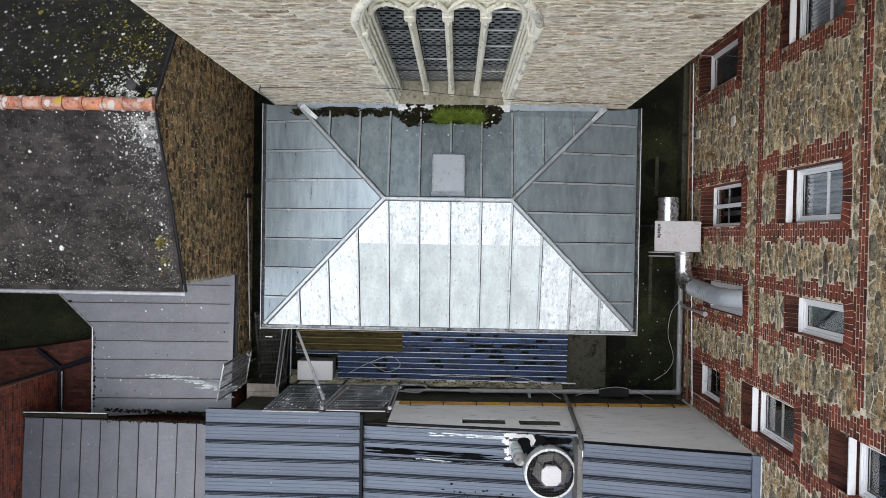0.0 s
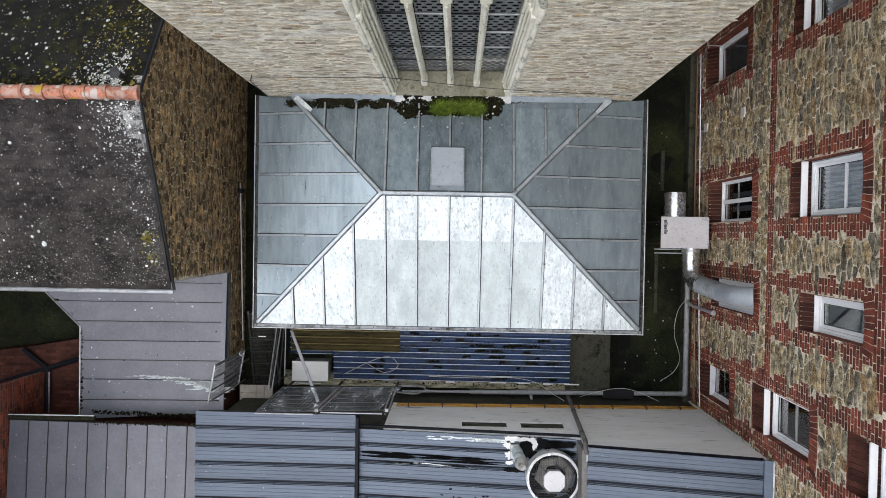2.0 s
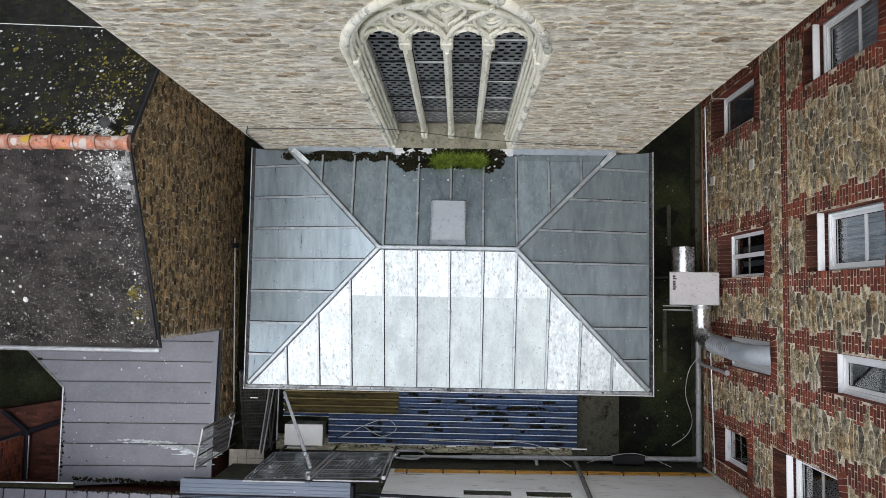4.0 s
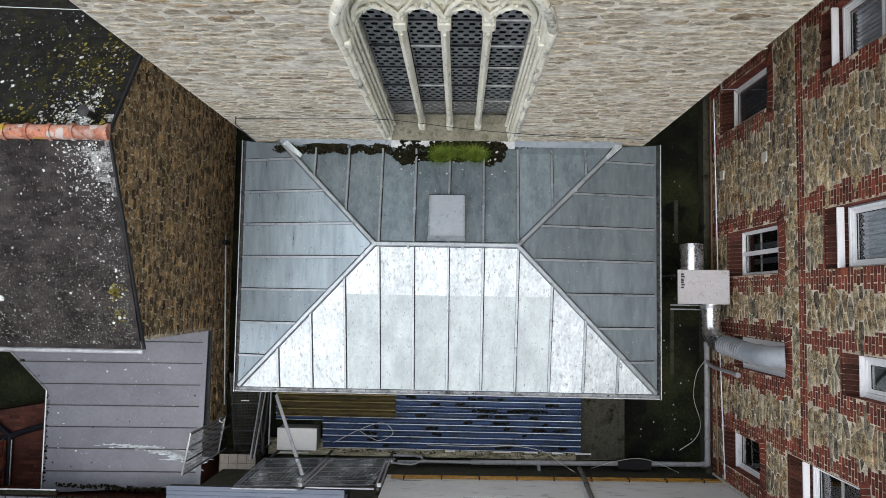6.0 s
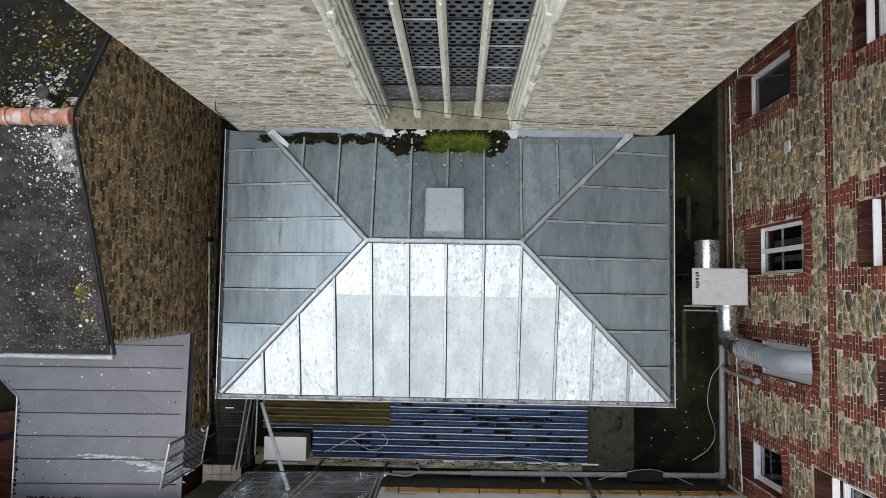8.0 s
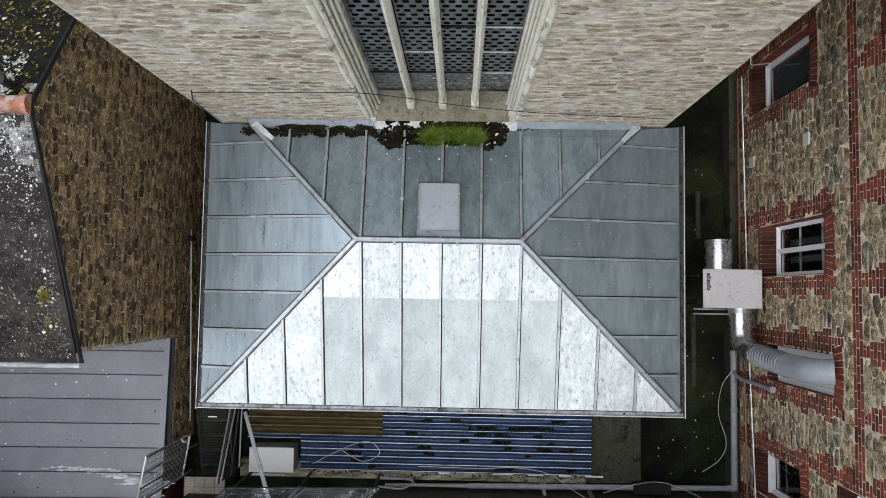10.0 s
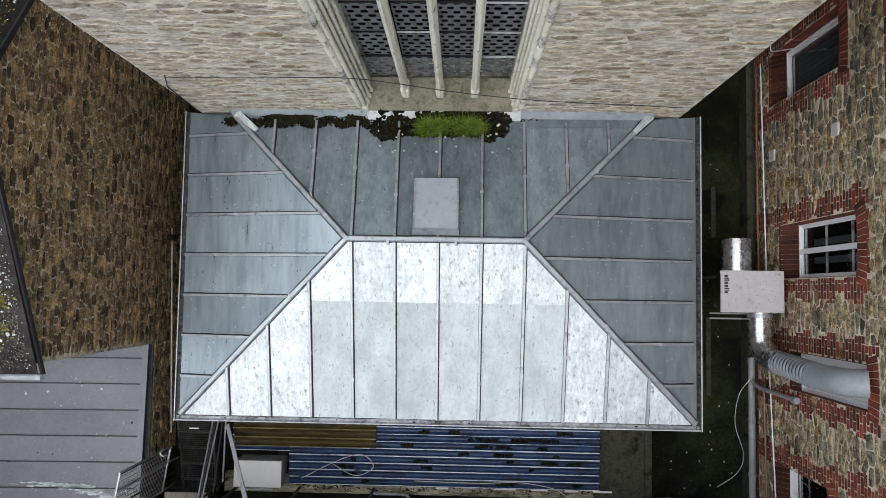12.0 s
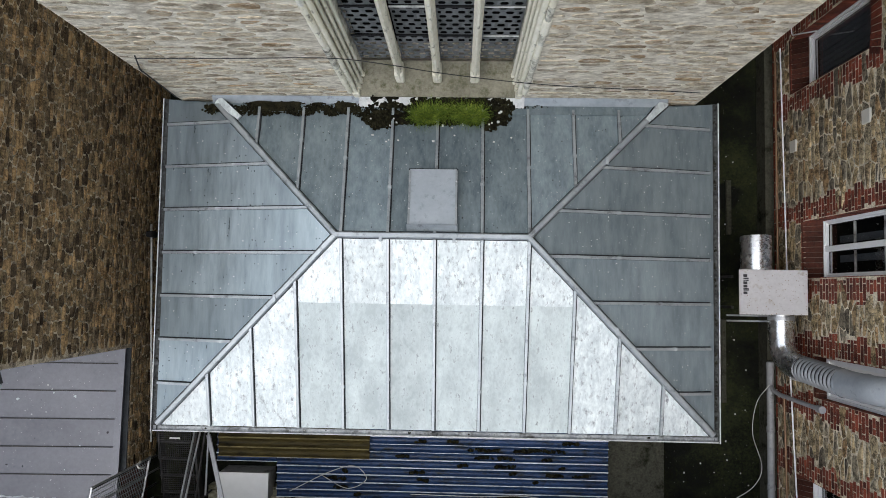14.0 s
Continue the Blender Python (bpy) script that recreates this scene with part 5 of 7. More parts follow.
part("valley_strip", prism([(-2.75, NYC - 0.12, zs["north"](0, NYC - 0.12) + 0.010), (2.95, NYC - 0.12, zs["north"](0, NYC - 0.12) + 0.010), (3.05, NYC - 0.0, VZ + 0.010), (-2.85, NYC - 0.0, VZ + 0.010)], (0, 0, 0.012)), "zinc", zroof)


def mound(name, x0, x1, y0, y1, base, height, label, seed, nx, ny, ragged=0.5):
    """A low lumpy bed with a ragged rim."""
    bm = bmesh.new()
    grid = {}
    for i in range(nx + 1):
        for j in range(ny + 1):
            u, v = i / nx, j / ny
            x, y = x0 + (x1 - x0) * u, y0 + (y1 - y0) * v
            nz_ = noise.noise(Vector((x * 5 + seed, y * 5, 0.3)))
            n2 = noise.noise(Vector((x * 19 + seed, y * 19, 1.3)))
            edge = min(1.0, 3.2 * min(u * (x1 - x0) / 0.35, (1 - u) * (x1 - x0) / 0.35, v * 1.3 + 0.05, (1 - v) * 1.3 + 0.25))
            h = height * (edge * (0.65 + ragged * nz_) + 0.30 * n2) - height * 0.25
            grid[i, j] = bm.verts.new((x + 0.012 * n2, y + 0.02 * nz_, base(y) + h))
    for i in range(nx):
        for j in range(ny):
            bm.faces.new((grid[i, j], grid[i + 1, j], grid[i + 1, j + 1], grid[i, j + 1]))
    return tagged(finish(name, bm, "moss"), label, "moss", "", "stuff")


vb = lambda y: zs["north"](0, min(y, NYC)) + max(0.0, (y - NYC)) * 0.9
mound("moss_bed", -0.9, 1.06, 2.72, 3.12, vb, 0.09, "black-brown moss and leaf litter heaped in the valley gutter", 3.0, 110, 26, 0.9)
mound("moss_bed", -2.80, -0.8, 2.89, 3.04, vb, 0.050, "black moss strip filling the valley gutter", 8.0, 130, 16, 1.1)
vl = lambda x, y: vb(y) + 0.012
lumps("moss_bed", [(-0.65, 2.84, 0.30, 0.16, 300), (-0.72, 2.74, 0.12, 0.08, 60), (0.1, 2.98, 0.62, 0.13, 420), (0.55, 2.98, 0.5, 0.13, 300), (0.92, 2.93, 0.19, 0.2, 330), (0.8, 2.72, 0.12, 0.07, 50),
                   (0.1, 2.78, 0.5, 0.06, 90)], 0.036, vl, "moss", "ragged black moss clods in the valley gutter", 51)
lumps("moss_bed", [(-3.0 + 0.12 * i, 2.94 + 0.03 * math.sin(i * 1.7), 0.15, 0.075, 75) for i in range(18)] + [(-1.25, 2.97, 0.09, 0.09, 70), (-2.45, 2.90, 0.10, 0.05, 30)], 0.028, vl, "moss",
      "ragged strip of black moss along the valley gutter", 52)
fz = lambda x, y: VZ + 0.02 + 0.66 * (y - NYC + 0.06)
lumps("moss_bed", [(-0.05, 3.05, 0.22, 0.06, 120), (0.3, 3.04, 0.3, 0.07, 200), (0.62, 3.05, 0.22, 0.06, 130), (0.93, 3.02, 0.16, 0.09, 150), (-0.55, 3.0, 0.3, 0.05, 90), (1.06, 2.96, 0.10, 0.10, 80)], 0.032, fz, "moss",
      "black moss clods spilling over the mortar fillet", 54)
lumps("moss_bed", [(1.25, 3.0, 0.2, 0.03, 40), (1.5, 3.01, 0.12, 0.02, 14)], 0.018, vl, "moss", "thin trace of moss along the valley gutter", 53)


def tuft(name, spots_, count, label, seed):
    r = random.Random(seed)
    pts, fs = [], []
    for k in range(count):
        sx, sy, rx_, ry_ = r.choice(spots_)
        a = r.random() * 6.283
        q = math.sqrt(r.random())
        x, y = sx + rx_ * q * math.cos(a), sy + ry_ * q * math.sin(a)
        z = vb(y) + 0.03
        L = r.uniform(0.08, 0.24)
        lean = r.uniform(0.25, 1.1)
        da = math.atan2(y - sy, x - sx) + r.uniform(-0.9, 0.9)
        dx, dy = math.cos(da), math.sin(da)
        w = r.uniform(0.0018, 0.0042)
        b = len(pts)
        for t in (0, 0.5, 1):
            px, py, pz = x + dx * L * lean * t * t * 0.8, y + dy * L * lean * t * t * 0.8, z + L * (t - 0.35 * lean * t * t)
            ww = w * (1 - t * 0.85)
            pts += [(px - dy * ww, py + dx * ww, pz), (px + dy * ww, py - dx * ww, pz)]
        fs += [(b, b + 1, b + 3, b + 2), (b + 2, b + 3, b + 5, b + 4)]
    ob = new(name, mesh_from(name, pts, fs, "grass"))
    return tagged(ob, label, "grass", "", "stuff")


tuft("grass_tuft", [(-0.08, 2.84, 0.17, 0.10), (0.02, 2.88, 0.18, 0.09), (0.48, 2.87, 0.22, 0.11), (0.58, 2.85, 0.16, 0.10), (0.25, 2.88, 0.3, 0.07)], 3400, "bright green grass growing out of the moss in the gutter", 11)
r2 = random.Random(4)
for k in range(26):
    x, y = r2.uniform(-0.9, 1.1), r2.uniform(2.45, 3.02)
    s = r2.uniform(0.008, 0.02)
    tagged(finish("pebble", box(x - s, x + s, y - s * 0.7, y + s * 0.7, vb(y) + 0.005, vb(y) + 0.02 + s + (0.05 if y > 2.7 else 0.0), None, s * 0.4), "splatter"), "small pale chip of mortar lying on the roof", "stone chip", "chips by the valley gutter")

# ---- brick and rubble house along the yard ----
FX = 5.48
# openings at the wall's face: y0, y1, z0 (foot of the brick sill), head, set-back of the frame, kind
OPEN = [("sash", 0.76, 1.60, 0.68, 2.80), ("blind", 3.59, 4.44, 0.35, 2.46), ("vent", -0.93, -0.34, 1.0, 2.99), ("slit", -2.84, -2.13, 0.34, 1.98),
        ("net", 0.77, 1.63, 4.29, 6.20), ("net", 3.60, 4.45, 4.25, 6.16), ("small", -0.93, -0.36, 4.66, 6.32), ("stair", -2.86, -2.06, 3.05, 5.02), ("stair", -2.86, -2.07, 6.07, 8.0)]
holes = [(a, b, c, d) for _, a, b, c, d in OPEN]
fw = structure("wall_house", holed("x", FX, FX + 0.42, -8.5, 14, -1, 12.5, holes), "rubble_mortar", "rubble-stone house wall dressed with red brick quoins and bands")
structure("house_roof", box(FX - 0.15, FX + 6, -8.5, 14, 12.5, 12.7), "slate", "slate-covered house roof out of view", "roof")
# Added near-black sheet; the rooms' darkness is its colour.
structure("house_interior", box(FX + 0.55, FX + 0.7, -8.5, 14, -1, 12.5), "dark_void", "near-black sheet painted as the unlit rooms behind the windows", "wall")
# brick areas: y0, y1, z0, z1, toothed
BRICK = [(-8, 14, 3.45, 3.70, 0), (-1.7, 14, 6.62, 6.86, 0), (-8, 14, -0.6, -0.2, 0)]
for kind, a, b, c, d in OPEN:
    pad = 0.27 if kind != "small" else 0.24
    foot = -0.2 if c < 2 else 3.7 if c > 3.8 else c - 0.9
    foot = 5.2 if c > 6 else foot
    BRICK.append((a - pad, a, foot, d + 0.26, 1))
    BRICK.append((b, b + pad, foot, d + 0.26, 1))
    BRICK.append((a, b, c - 0.07, c, 0))
    BRICK.append((a, b, d, d + 0.26, 0))


def brick_at(y, z, pad=0.0):
    tooth = (0.085, -0.03, 0.03)[int(math.floor(z / 0.225)) % 3]
    return any(a - (tooth if t else 0) - pad < y < b + (tooth if t else 0) + pad and c - pad < z < d + pad for a, b, c, d, t in BRICK)


def open_at(y, z, pad=0.0):
    return any(a - pad < y < b + pad and c - pad < z < d + pad for a, b, c, d in holes)


def trimmed(cells_, good, n=12, least=0.05):
    """Cells cut back along the wall to the longest stretch in which good(y, v, h) holds."""
    out = []
    for u, v, w, h in cells_:
        ok = [good(-(u + w * (k + 0.5) / n), v, h) for k in range(n)]
        best, run = (0, 0), 0
        for k in range(n + 1):
            if k < n and ok[k]:
                run += 1
            else:
                if run > best[1]:
                    best = (k - run, run)
                run = 0
        if best[1] * w / n > least:
            out.append((u + w * best[0] / n, v, w * best[1] / n, h))
    return out


def arch_at(y, z):
    return any(d < z < d + 0.23 and a - 0.1 < y < b + 0.1 for _, a, b, _, d in OPEN)


cells = [(-5.4 + 0.22 * k + (0.11 if i % 2 else 0), -0.6 + 0.075 * i, 0.22, 0.075) for i in range(118) for k in range(46)]
cells = trimmed(cells, lambda y, v, h: brick_at(y, v + h / 2) and not open_at(y, v + h / 2, 0.0) and not arch_at(y, v + h / 2), 8)
lay(fw, "brick", cells, lambda u, v: (FX - 0.002, -u, v), ((0, -1, 0), (0, 0, 1), (-1, 0, 0)), 0.0155, 0.0032, "red_brick", rng,
    lambda u, v: 0.3 < v < 2.9 and -2.1 < u < 1.2)
# soldier courses over the openings
def arch_brick(y0, y1, d, k, n):
    """One brick of a flat segmental arch: the courses fan out from the middle."""
    c, half = (y0 + y1) / 2, (y1 - y0) / 2 + 0.1
    f = lambda q: (q / n - 0.5) * 2
    low = lambda u: (c + u * half * 0.94, d - 0.055 * u * u + 0.004)
    top = lambda u: (c + u * half * 1.10, d + 0.225 - 0.045 * u * u)
    g = 0.005 / half
    a, b = f(k) + g, f(k + 1) - g
    p = [low(a), low(b), top(b), top(a)]
    return prism([(FX - 0.006, y, z) for y, z in p], (0.10, 0, 0))


for _, a, b, c, d in OPEN:
    n = round((b - a + 0.2) / 0.085)
    for k in range(n):
        part("arch_brick", arch_brick(a, b, d, k, n), "red_brick", fw)
house_free = lambda u, v: -5.4 < u < 4.8 and -0.2 < v < 8.3 and not (brick_at(-u, v, -0.004) or open_at(-u, v) or arch_at(-u, v))
polys = stones_in(courses(-5.4, 4.8, -0.2, 8.3, 0.112, 0.26, rng), 2.1, 0.023, rng, house_free)
lay_rubble(fw, "stone", polys, lambda u, v: (FX - 0.002, -u, v), ((0, -1, 0), (0, 0, 1), (-1, 0, 0)), 0.009, "rubble_stone", rng,
           lambda u, v: 0.3 < v < 3.4 and -3.6 < u < 2.0, 0.008, 0.15, 290, 0.9)


SILL = {"sash": (0.20, 0.19), "blind": (0.20, 0.19), "vent": (0.10, 0.10), "slit": (0.18, 0.25), "net": (0.16, 0.30), "small": (0.15, 0.19), "stair": (0.15, 0.46)}


def house_window(n, kind, y0, y1, z0, z1):
    back, rise = SILL[kind]
    x, zf = FX + back, z0 + rise
    words = {"sash": "white two-light window with thin glazing bars and a dark room behind", "blind": "white-framed window with dark vertical blinds", "net": "white-framed window with pale net curtains",
             "small": "small thick white-framed window in a brick reveal", "stair": "white-framed stair window with dark patterned glass", "slit": "narrow white-framed window low in the wall", "vent": "window opening closed by a pale panel with a duct through it"}[kind]
    w = thing("window_%d" % n, words, "window", kind="structure")
    # sloping brick-on-edge sill
    k = round((y1 - y0) / 0.076)
    for i in range(k):
        a, b = y0 + (y1 - y0) * i / k + 0.004, y0 + (y1 - y0) * (i + 1) / k - 0.004
        bm = prism([(FX - 0.012, a, z0 - 0.01), (FX - 0.012, b, z0 - 0.01), (x, b, zf), (x, a, zf)], (0.02, 0, -0.08))
        part("sill_brick", bm, "dark_brick", w)
    part("sill_bed", prism([(FX + 0.004, y0, z0 - 0.02), (FX + 0.004, y1, z0 - 0.02), (x, y1, zf - 0.012), (x, y0, zf - 0.012)], (0.01, 0, -0.06)), "brick_mortar", w)
    # brick reveals, course by course
    z = z0
    while z < z1 - 0.02:
        top = min(z + 0.066, z1)
        for a, b in ((y0 - 0.002, y0 + 0.009), (y1 - 0.009, y1 + 0.002)):
            part("reveal_brick", box(FX + 0.004, x, a, b, z, top), "red_brick", w)
        z += 0.075
    part("reveal", box(FX + 0.004, x, y0, y1, z1 - 0.012, z1 + 0.002), "dark_brick", w)
    f = {"net": 0.07, "stair": 0.07, "blind": 0.06, "small": 0.075, "slit": 0.06, "vent": 0.09, "sash": 0.045}[kind]
    z2 = z1 + 0.05
    fr = part("frame", holed("x", x, x + 0.09, y0 + 0.004, y1 - 0.004, zf, z2, [(y0 + f, y1 - f, zf + f, z2 - f)]), "white_frame", w)
    part("outer_bead", holed("x", x - 0.018, x, y0 + 0.012, y1 - 0.012, zf + 0.004, z2 - 0.01, [(y0 + f * 0.55, y1 - f * 0.55, zf + f * 0.55, z2 - f * 0.5)]), "white_frame", fr)
    ya, yb, za, zb_ = y0 + f, y1 - f, zf + f, z2 - f
    if kind == "vent":
        part("panel", box(x + 0.02, x + 0.04, ya, yb, za, zb_), "white_casing", w)
        return
    my = (ya + yb) / 2
    leaves = {"sash": [(ya, my - 0.012), (my + 0.012, yb)], "net": [(ya, yb)]}.get(kind, [(ya, yb)])
    s_ = {"sash": 0.026, "small": 0.055, "net": 0.045}.get(kind, 0.038)
    for a, b in leaves:
        leaf = part("sash", holed("x", x + 0.02, x + 0.065, a + 0.003, b - 0.003, za + 0.003, zb_ - 0.003, [(a + s_, b - s_, za + s_, zb_ - s_)]), "white_frame", fr)
        part("gasket", holed("x", x + 0.030, x + 0.045, a + s_ - 0.002, b - s_ + 0.002, za + s_ - 0.002, zb_ - s_ + 0.002, [(a + s_ + 0.008, b - s_ - 0.008, za + s_ + 0.008, zb_ - s_ - 0.008)]), "black_trim", leaf)
        pane = part("pane", box(x + 0.036, x + 0.042, a + s_, b - s_, za + s_, zb_ - s_), "glass", leaf)
        pane.visible_shadow = False
        # The net windows' white bar is added for a pale highlight on the curtain.
        bars = {"sash": (0.36, 0.72), "net": (0.52,), "stair": (0.46,)}.get(kind, ())
        for q in bars:
            zq, t_ = za + (zb_ - za) * q, 0.008 if kind == "sash" else 0.018
            part("glazing_bar", box(x + 0.022, x + 0.056, a + s_, b - s_, zq - t_, zq + t_), "white_frame" if kind == "net" else "casing_side", leaf)
    if kind == "sash":
        part("mullion", box(x - 0.01, x + 0.07, my - 0.04, my + 0.04, zf + 0.02, z2 - 0.02, None, 0.006), "white_frame", fr)
    if kind in ("net", "stair"):
        part("sill_board", box(FX - 0.012, FX + 0.085, y0 + 0.011, y1 - 0.011, zf - 0.02, zf + 0.02, None, 0.008), "white_frame", w, "projecting white window sill")
    if kind in ("small", "slit"):
        part("sill_board", box(x - 0.06, x + 0.002, y0 + 0.006, y1 - 0.006, zf + 0.008, zf + 0.04, None, 0.008), "white_frame", w, "projecting white window sill")
    if kind == "net":
        for a in (y0 + 0.02, y1 - 0.035):
            part("shutter_track", box(x - 0.045, x - 0.02, a, a + 0.015, zf + 0.06, z1 - 0.02), "galvanised", w, "thin metal roller-shutter track")
        bm = bmesh.new()
        prev = None
        for i in range(81):
            y = ya + (yb - ya) * i / 80
            xx = x + 0.15 + 0.012 * math.sin(i * 0.9) + 0.008 * math.sin(i * 0.31 + n)
            cur = [bm.verts.new((xx, y, za)), bm.verts.new((xx, y, zb_))]
            if prev:
                bm.faces.new((prev[0], prev[1], cur[1], cur[0]))
            prev = cur
        part("net_curtain", bm, "curtain", w, "pale gathered net curtain", True)
    elif kind in ("blind",):
        for i in range(9):
            y = ya + (yb - ya) * (i + 0.5) / 9
            part("blind_slat", box(x + 0.11, x + 0.14, y - 0.036, y + 0.030, za, zb_), "blind", w)
    elif kind == "sash":
        for q in (0.25, 0.62):
            part("curtain", box(x + 0.2, x + 0.215, ya + (yb - ya) * q, ya + (yb - ya) * q + 0.10, za, zb_), "blind", w, "narrow dark curtain")


for n, (kind, a, b, c, d) in enumerate(OPEN):
    house_window(n + 2, kind, a, b, c, d)
for y0, y1, z0, z1 in ((2.66, 2.84, 2.27, 2.45), (2.68, 2.86, 0.34, 0.53)):
    tagged(finish("wall_plate", box(FX - 0.035, FX + 0.0, y0, y1, z0, z1, None, 0.006), "pale_plate"), "small pale blank plate fixed to the rubble wall", "wall plate", "plates on the rubble wall")

# pipes at the foot of the house wall
structure("plinth", box(FX - 0.14, FX + 0.01, -3.2, 6.5, GROUND, -0.28), "concrete", "stained concrete plinth at the foot of the house wall", "plinth")
tagged(finish("conduit", tube([(FX - 0.05, 4.4, 0.10), (FX - 0.05, -0.62, 0.30), (FX - 0.05, -0.66, 0.31), (FX - 0.05, -3.1, 0.52)], 0.012, None, 8), "white_frame"), "long white conduit clipped along the house wall", "conduit")
tagged(finish("wall_pipe", tube([(FX - 0.06, 4.4, -0.06), (FX - 0.06, 0.6, -0.04)], 0.02, None, 8), "copper_pipe"), "old copper-brown pipe along the wall foot", "pipe")
tagged(finish("wall_pipe", tube([(FX - 0.06, -1.0, 0.12), (FX - 0.06, -3.1, 0.2)], 0.018, None, 8), "copper_pipe"), "old copper-brown pipe along the wall foot", "pipe")
tagged(finish("conduit", tube([(FX - 0.045, -0.74, 0.32), (FX - 0.045, -0.74, 1.62)], 0.014, None, 8), "white_cable"), "white conduit rising up the brick wall", "conduit")
tagged(finish("cable", tube([(FX - 0.02, 4.78, 0.41), (FX - 0.02, 4.52, 0.43), (FX - 0.02, 4.48, 0.47), (FX - 0.02, 4.28, 1.17)], 0.011, None, 8), "white_frame"), "white cable bent up the house wall by the window", "cable")
wp = thing("waste_pipe", "grey plastic waste pipe running round the yard wall", "pipe")
PZ = -0.22
part("pipe", tube([(5.36, -0.62, PZ), (5.36, -2.98, PZ)], 0.055, None, 12), "pvc_grey", wp, "", True)
part("pipe", tube([(5.40, -3.0, PZ), (0.6, -3.06, PZ)], 0.05, None, 12), "pvc_grey", wp, "", True)
part("pipe", tube([(0.75, -3.05, PZ), (-0.9, -3.08, PZ)], 0.032, None, 10), "pvc_grey", wp, "", True)
part("elbow", tube(spline([(5.36, -2.88, PZ), (5.36, -2.97, PZ), (5.33, -3.0, PZ), (5.24, -3.0, PZ)], 5), 0.064, None, 12), "pvc_grey", wp, "", True)
part("end_cap", tube([(5.36, -0.66, PZ), (5.36, -0.56, PZ), (5.36, -0.54, PZ)], [0.062, 0.062, 0.04], None, 12), "pvc_grey", wp, "", True)
for p in ((5.36, -1.6, PZ), (5.36, -2.5, PZ)):
    part("collar", tube([(p[0], p[1] - 0.04, p[2]), (p[0], p[1] + 0.04, p[2])], 0.063, None, 12), "pvc_grey", wp, "", True)
for x in (1.95, 3.62):
    part("collar", tube([(x - 0.05, -3.04, PZ), (x + 0.05, -3.04, PZ)], 0.062, None, 12), "pvc_grey", wp, "", True)
part("branch", tube([(1.95, -3.04, PZ), (1.98, -3.2, PZ + 0.02)], 0.035, None, 10), "pvc_grey", wp, "", True)
part("pipe", tube([(5.36, -0.9, PZ), (5.36, -0.98, PZ + 0.1), (5.38, -1.02, PZ + 0.3), (5.38, -1.04, 1.28)], 0.034, None, 10), "pvc_grey", wp, "", True)
part("end_cap", tube([(5.38, -1.04, 1.22), (5.38, -1.04, 1.34), (5.38, -1.04, 1.345)], [0.052, 0.052, 0.03], None, 12), "pvc_grey", wp, "grey open pipe socket", True)
jb = thing("junction_box", "black plastic junction box on the pipes by the white wall", "box")
part("body", box(3.55, 4.22, -3.13, -2.93, -0.32, -0.14, None, 0.015), "black_trim", jb)
for k, pts in enumerate(([(2.66, -3.16, 0.0), (2.35, -2.98, -0.05), (2.05, -2.79, -0.1), (1.47, -2.70, -0.12), (0.78, -2.73, -0.15), (-0.3, -2.72, -0.16)],
                         [(3.0, -3.1, -0.1), (3.4, -2.96, -0.05), (3.9, -2.88, -0.08), (4.3, -2.96, -0.12), (4.75, -3.15, -0.1)],
                         [(5.30, -0.9, -0.12), (5.18, -1.2, -0.3), (5.15, -1.7, -0.4), (5.25, -2.2, -0.3), (5.18, -2.55, -0.45), (4.9, -2.8, -0.55)],
                         [(-2.2, -2.7, -0.1), (-1.6, -2.4, -0.12), (-1.2, -2.3, -0.15), (-1.0, -2.5, -0.15), (-1.3, -2.65, -0.15), (-1.7, -2.45, -0.12)])):
    tagged(finish("cable", tube(spline(pts, 8), 0.0065, None, 6), "white_cable", None, "", True), "loose pale cable lying across the yard", "cable", "loose cables in the yard")

# ---- extract fan with its ducts ----
fan = thing("extract_fan", "light grey ducted extract fan box with a rust-stained lid", "fan")
part("casing", box(4.60, 5.34, 0.27, 0.83, 0.50, 1.0, None, 0.01), "painted_steel", fan)
part("lid", box(4.40, 5.36, 0.23, 0.87, 1.0, 1.03, None, 0.006), "painted_steel", fan, "light grey lid with brown rust freckles")
for y in (0.12, 0.2):
    part("bracket", box(4.42, 5.1, y - 0.012, y + 0.012, 0.48, 0.52), "galvanised", fan)
for x in (4.5, 5.28):
    for y in (0.32, 0.78):
        part("leg", box(x - 0.02, x + 0.02, y - 0.02, y + 0.02, GROUND, 0.5), "dark_steel", fan)
y_ = 0.80
for wide in (0.040, 0.024, 0.012, 0.040, 0.036, 0.024, 0.010, 0.032):
    part("mark", box(4.455, 4.455 + (0.075 if wide < 0.03 else 0.055), y_ - wide, y_, 1.0295, 1.0325), "lettering", fan, "small dark printed mark")
    y_ -= wide + 0.009
part("inlet_duct", tube([(4.74, 0.82, 0.78), (4.74, 1.20, 0.78), (4.74, 1.36, 0.77), (4.74, 1.365, 0.77)], [0.215, 0.215, 0.215, 0.205], None, 28), "bright_duct", fan, "bright spiral duct stub", True)
part("outlet_duct", tube(spline([(5.09, 0.26, 0.78), (5.09, 0.10, 0.78), (5.09, -0.12, 0.79), (5.10, -0.32, 0.84), (5.125, -0.45, 1.02), (5.14, -0.495, 1.32)], 8), 0.175, None, 28), "bright_duct", fan, "bright metal duct bend", True)
part("collar", tube([(5.09, 0.21, 0.78), (5.09, 0.15, 0.78)], 0.183, None, 28), "galvanised", fan, "", True)
part("collar", tube([(5.09, 0.03, 0.78), (5.09, 0.0, 0.78)], 0.179, None, 28), "bright_duct", fan, "", True)
F0, F1 = Vector((5.14, -0.49, 1.28)), Vector((5.20, -0.565, 2.22))
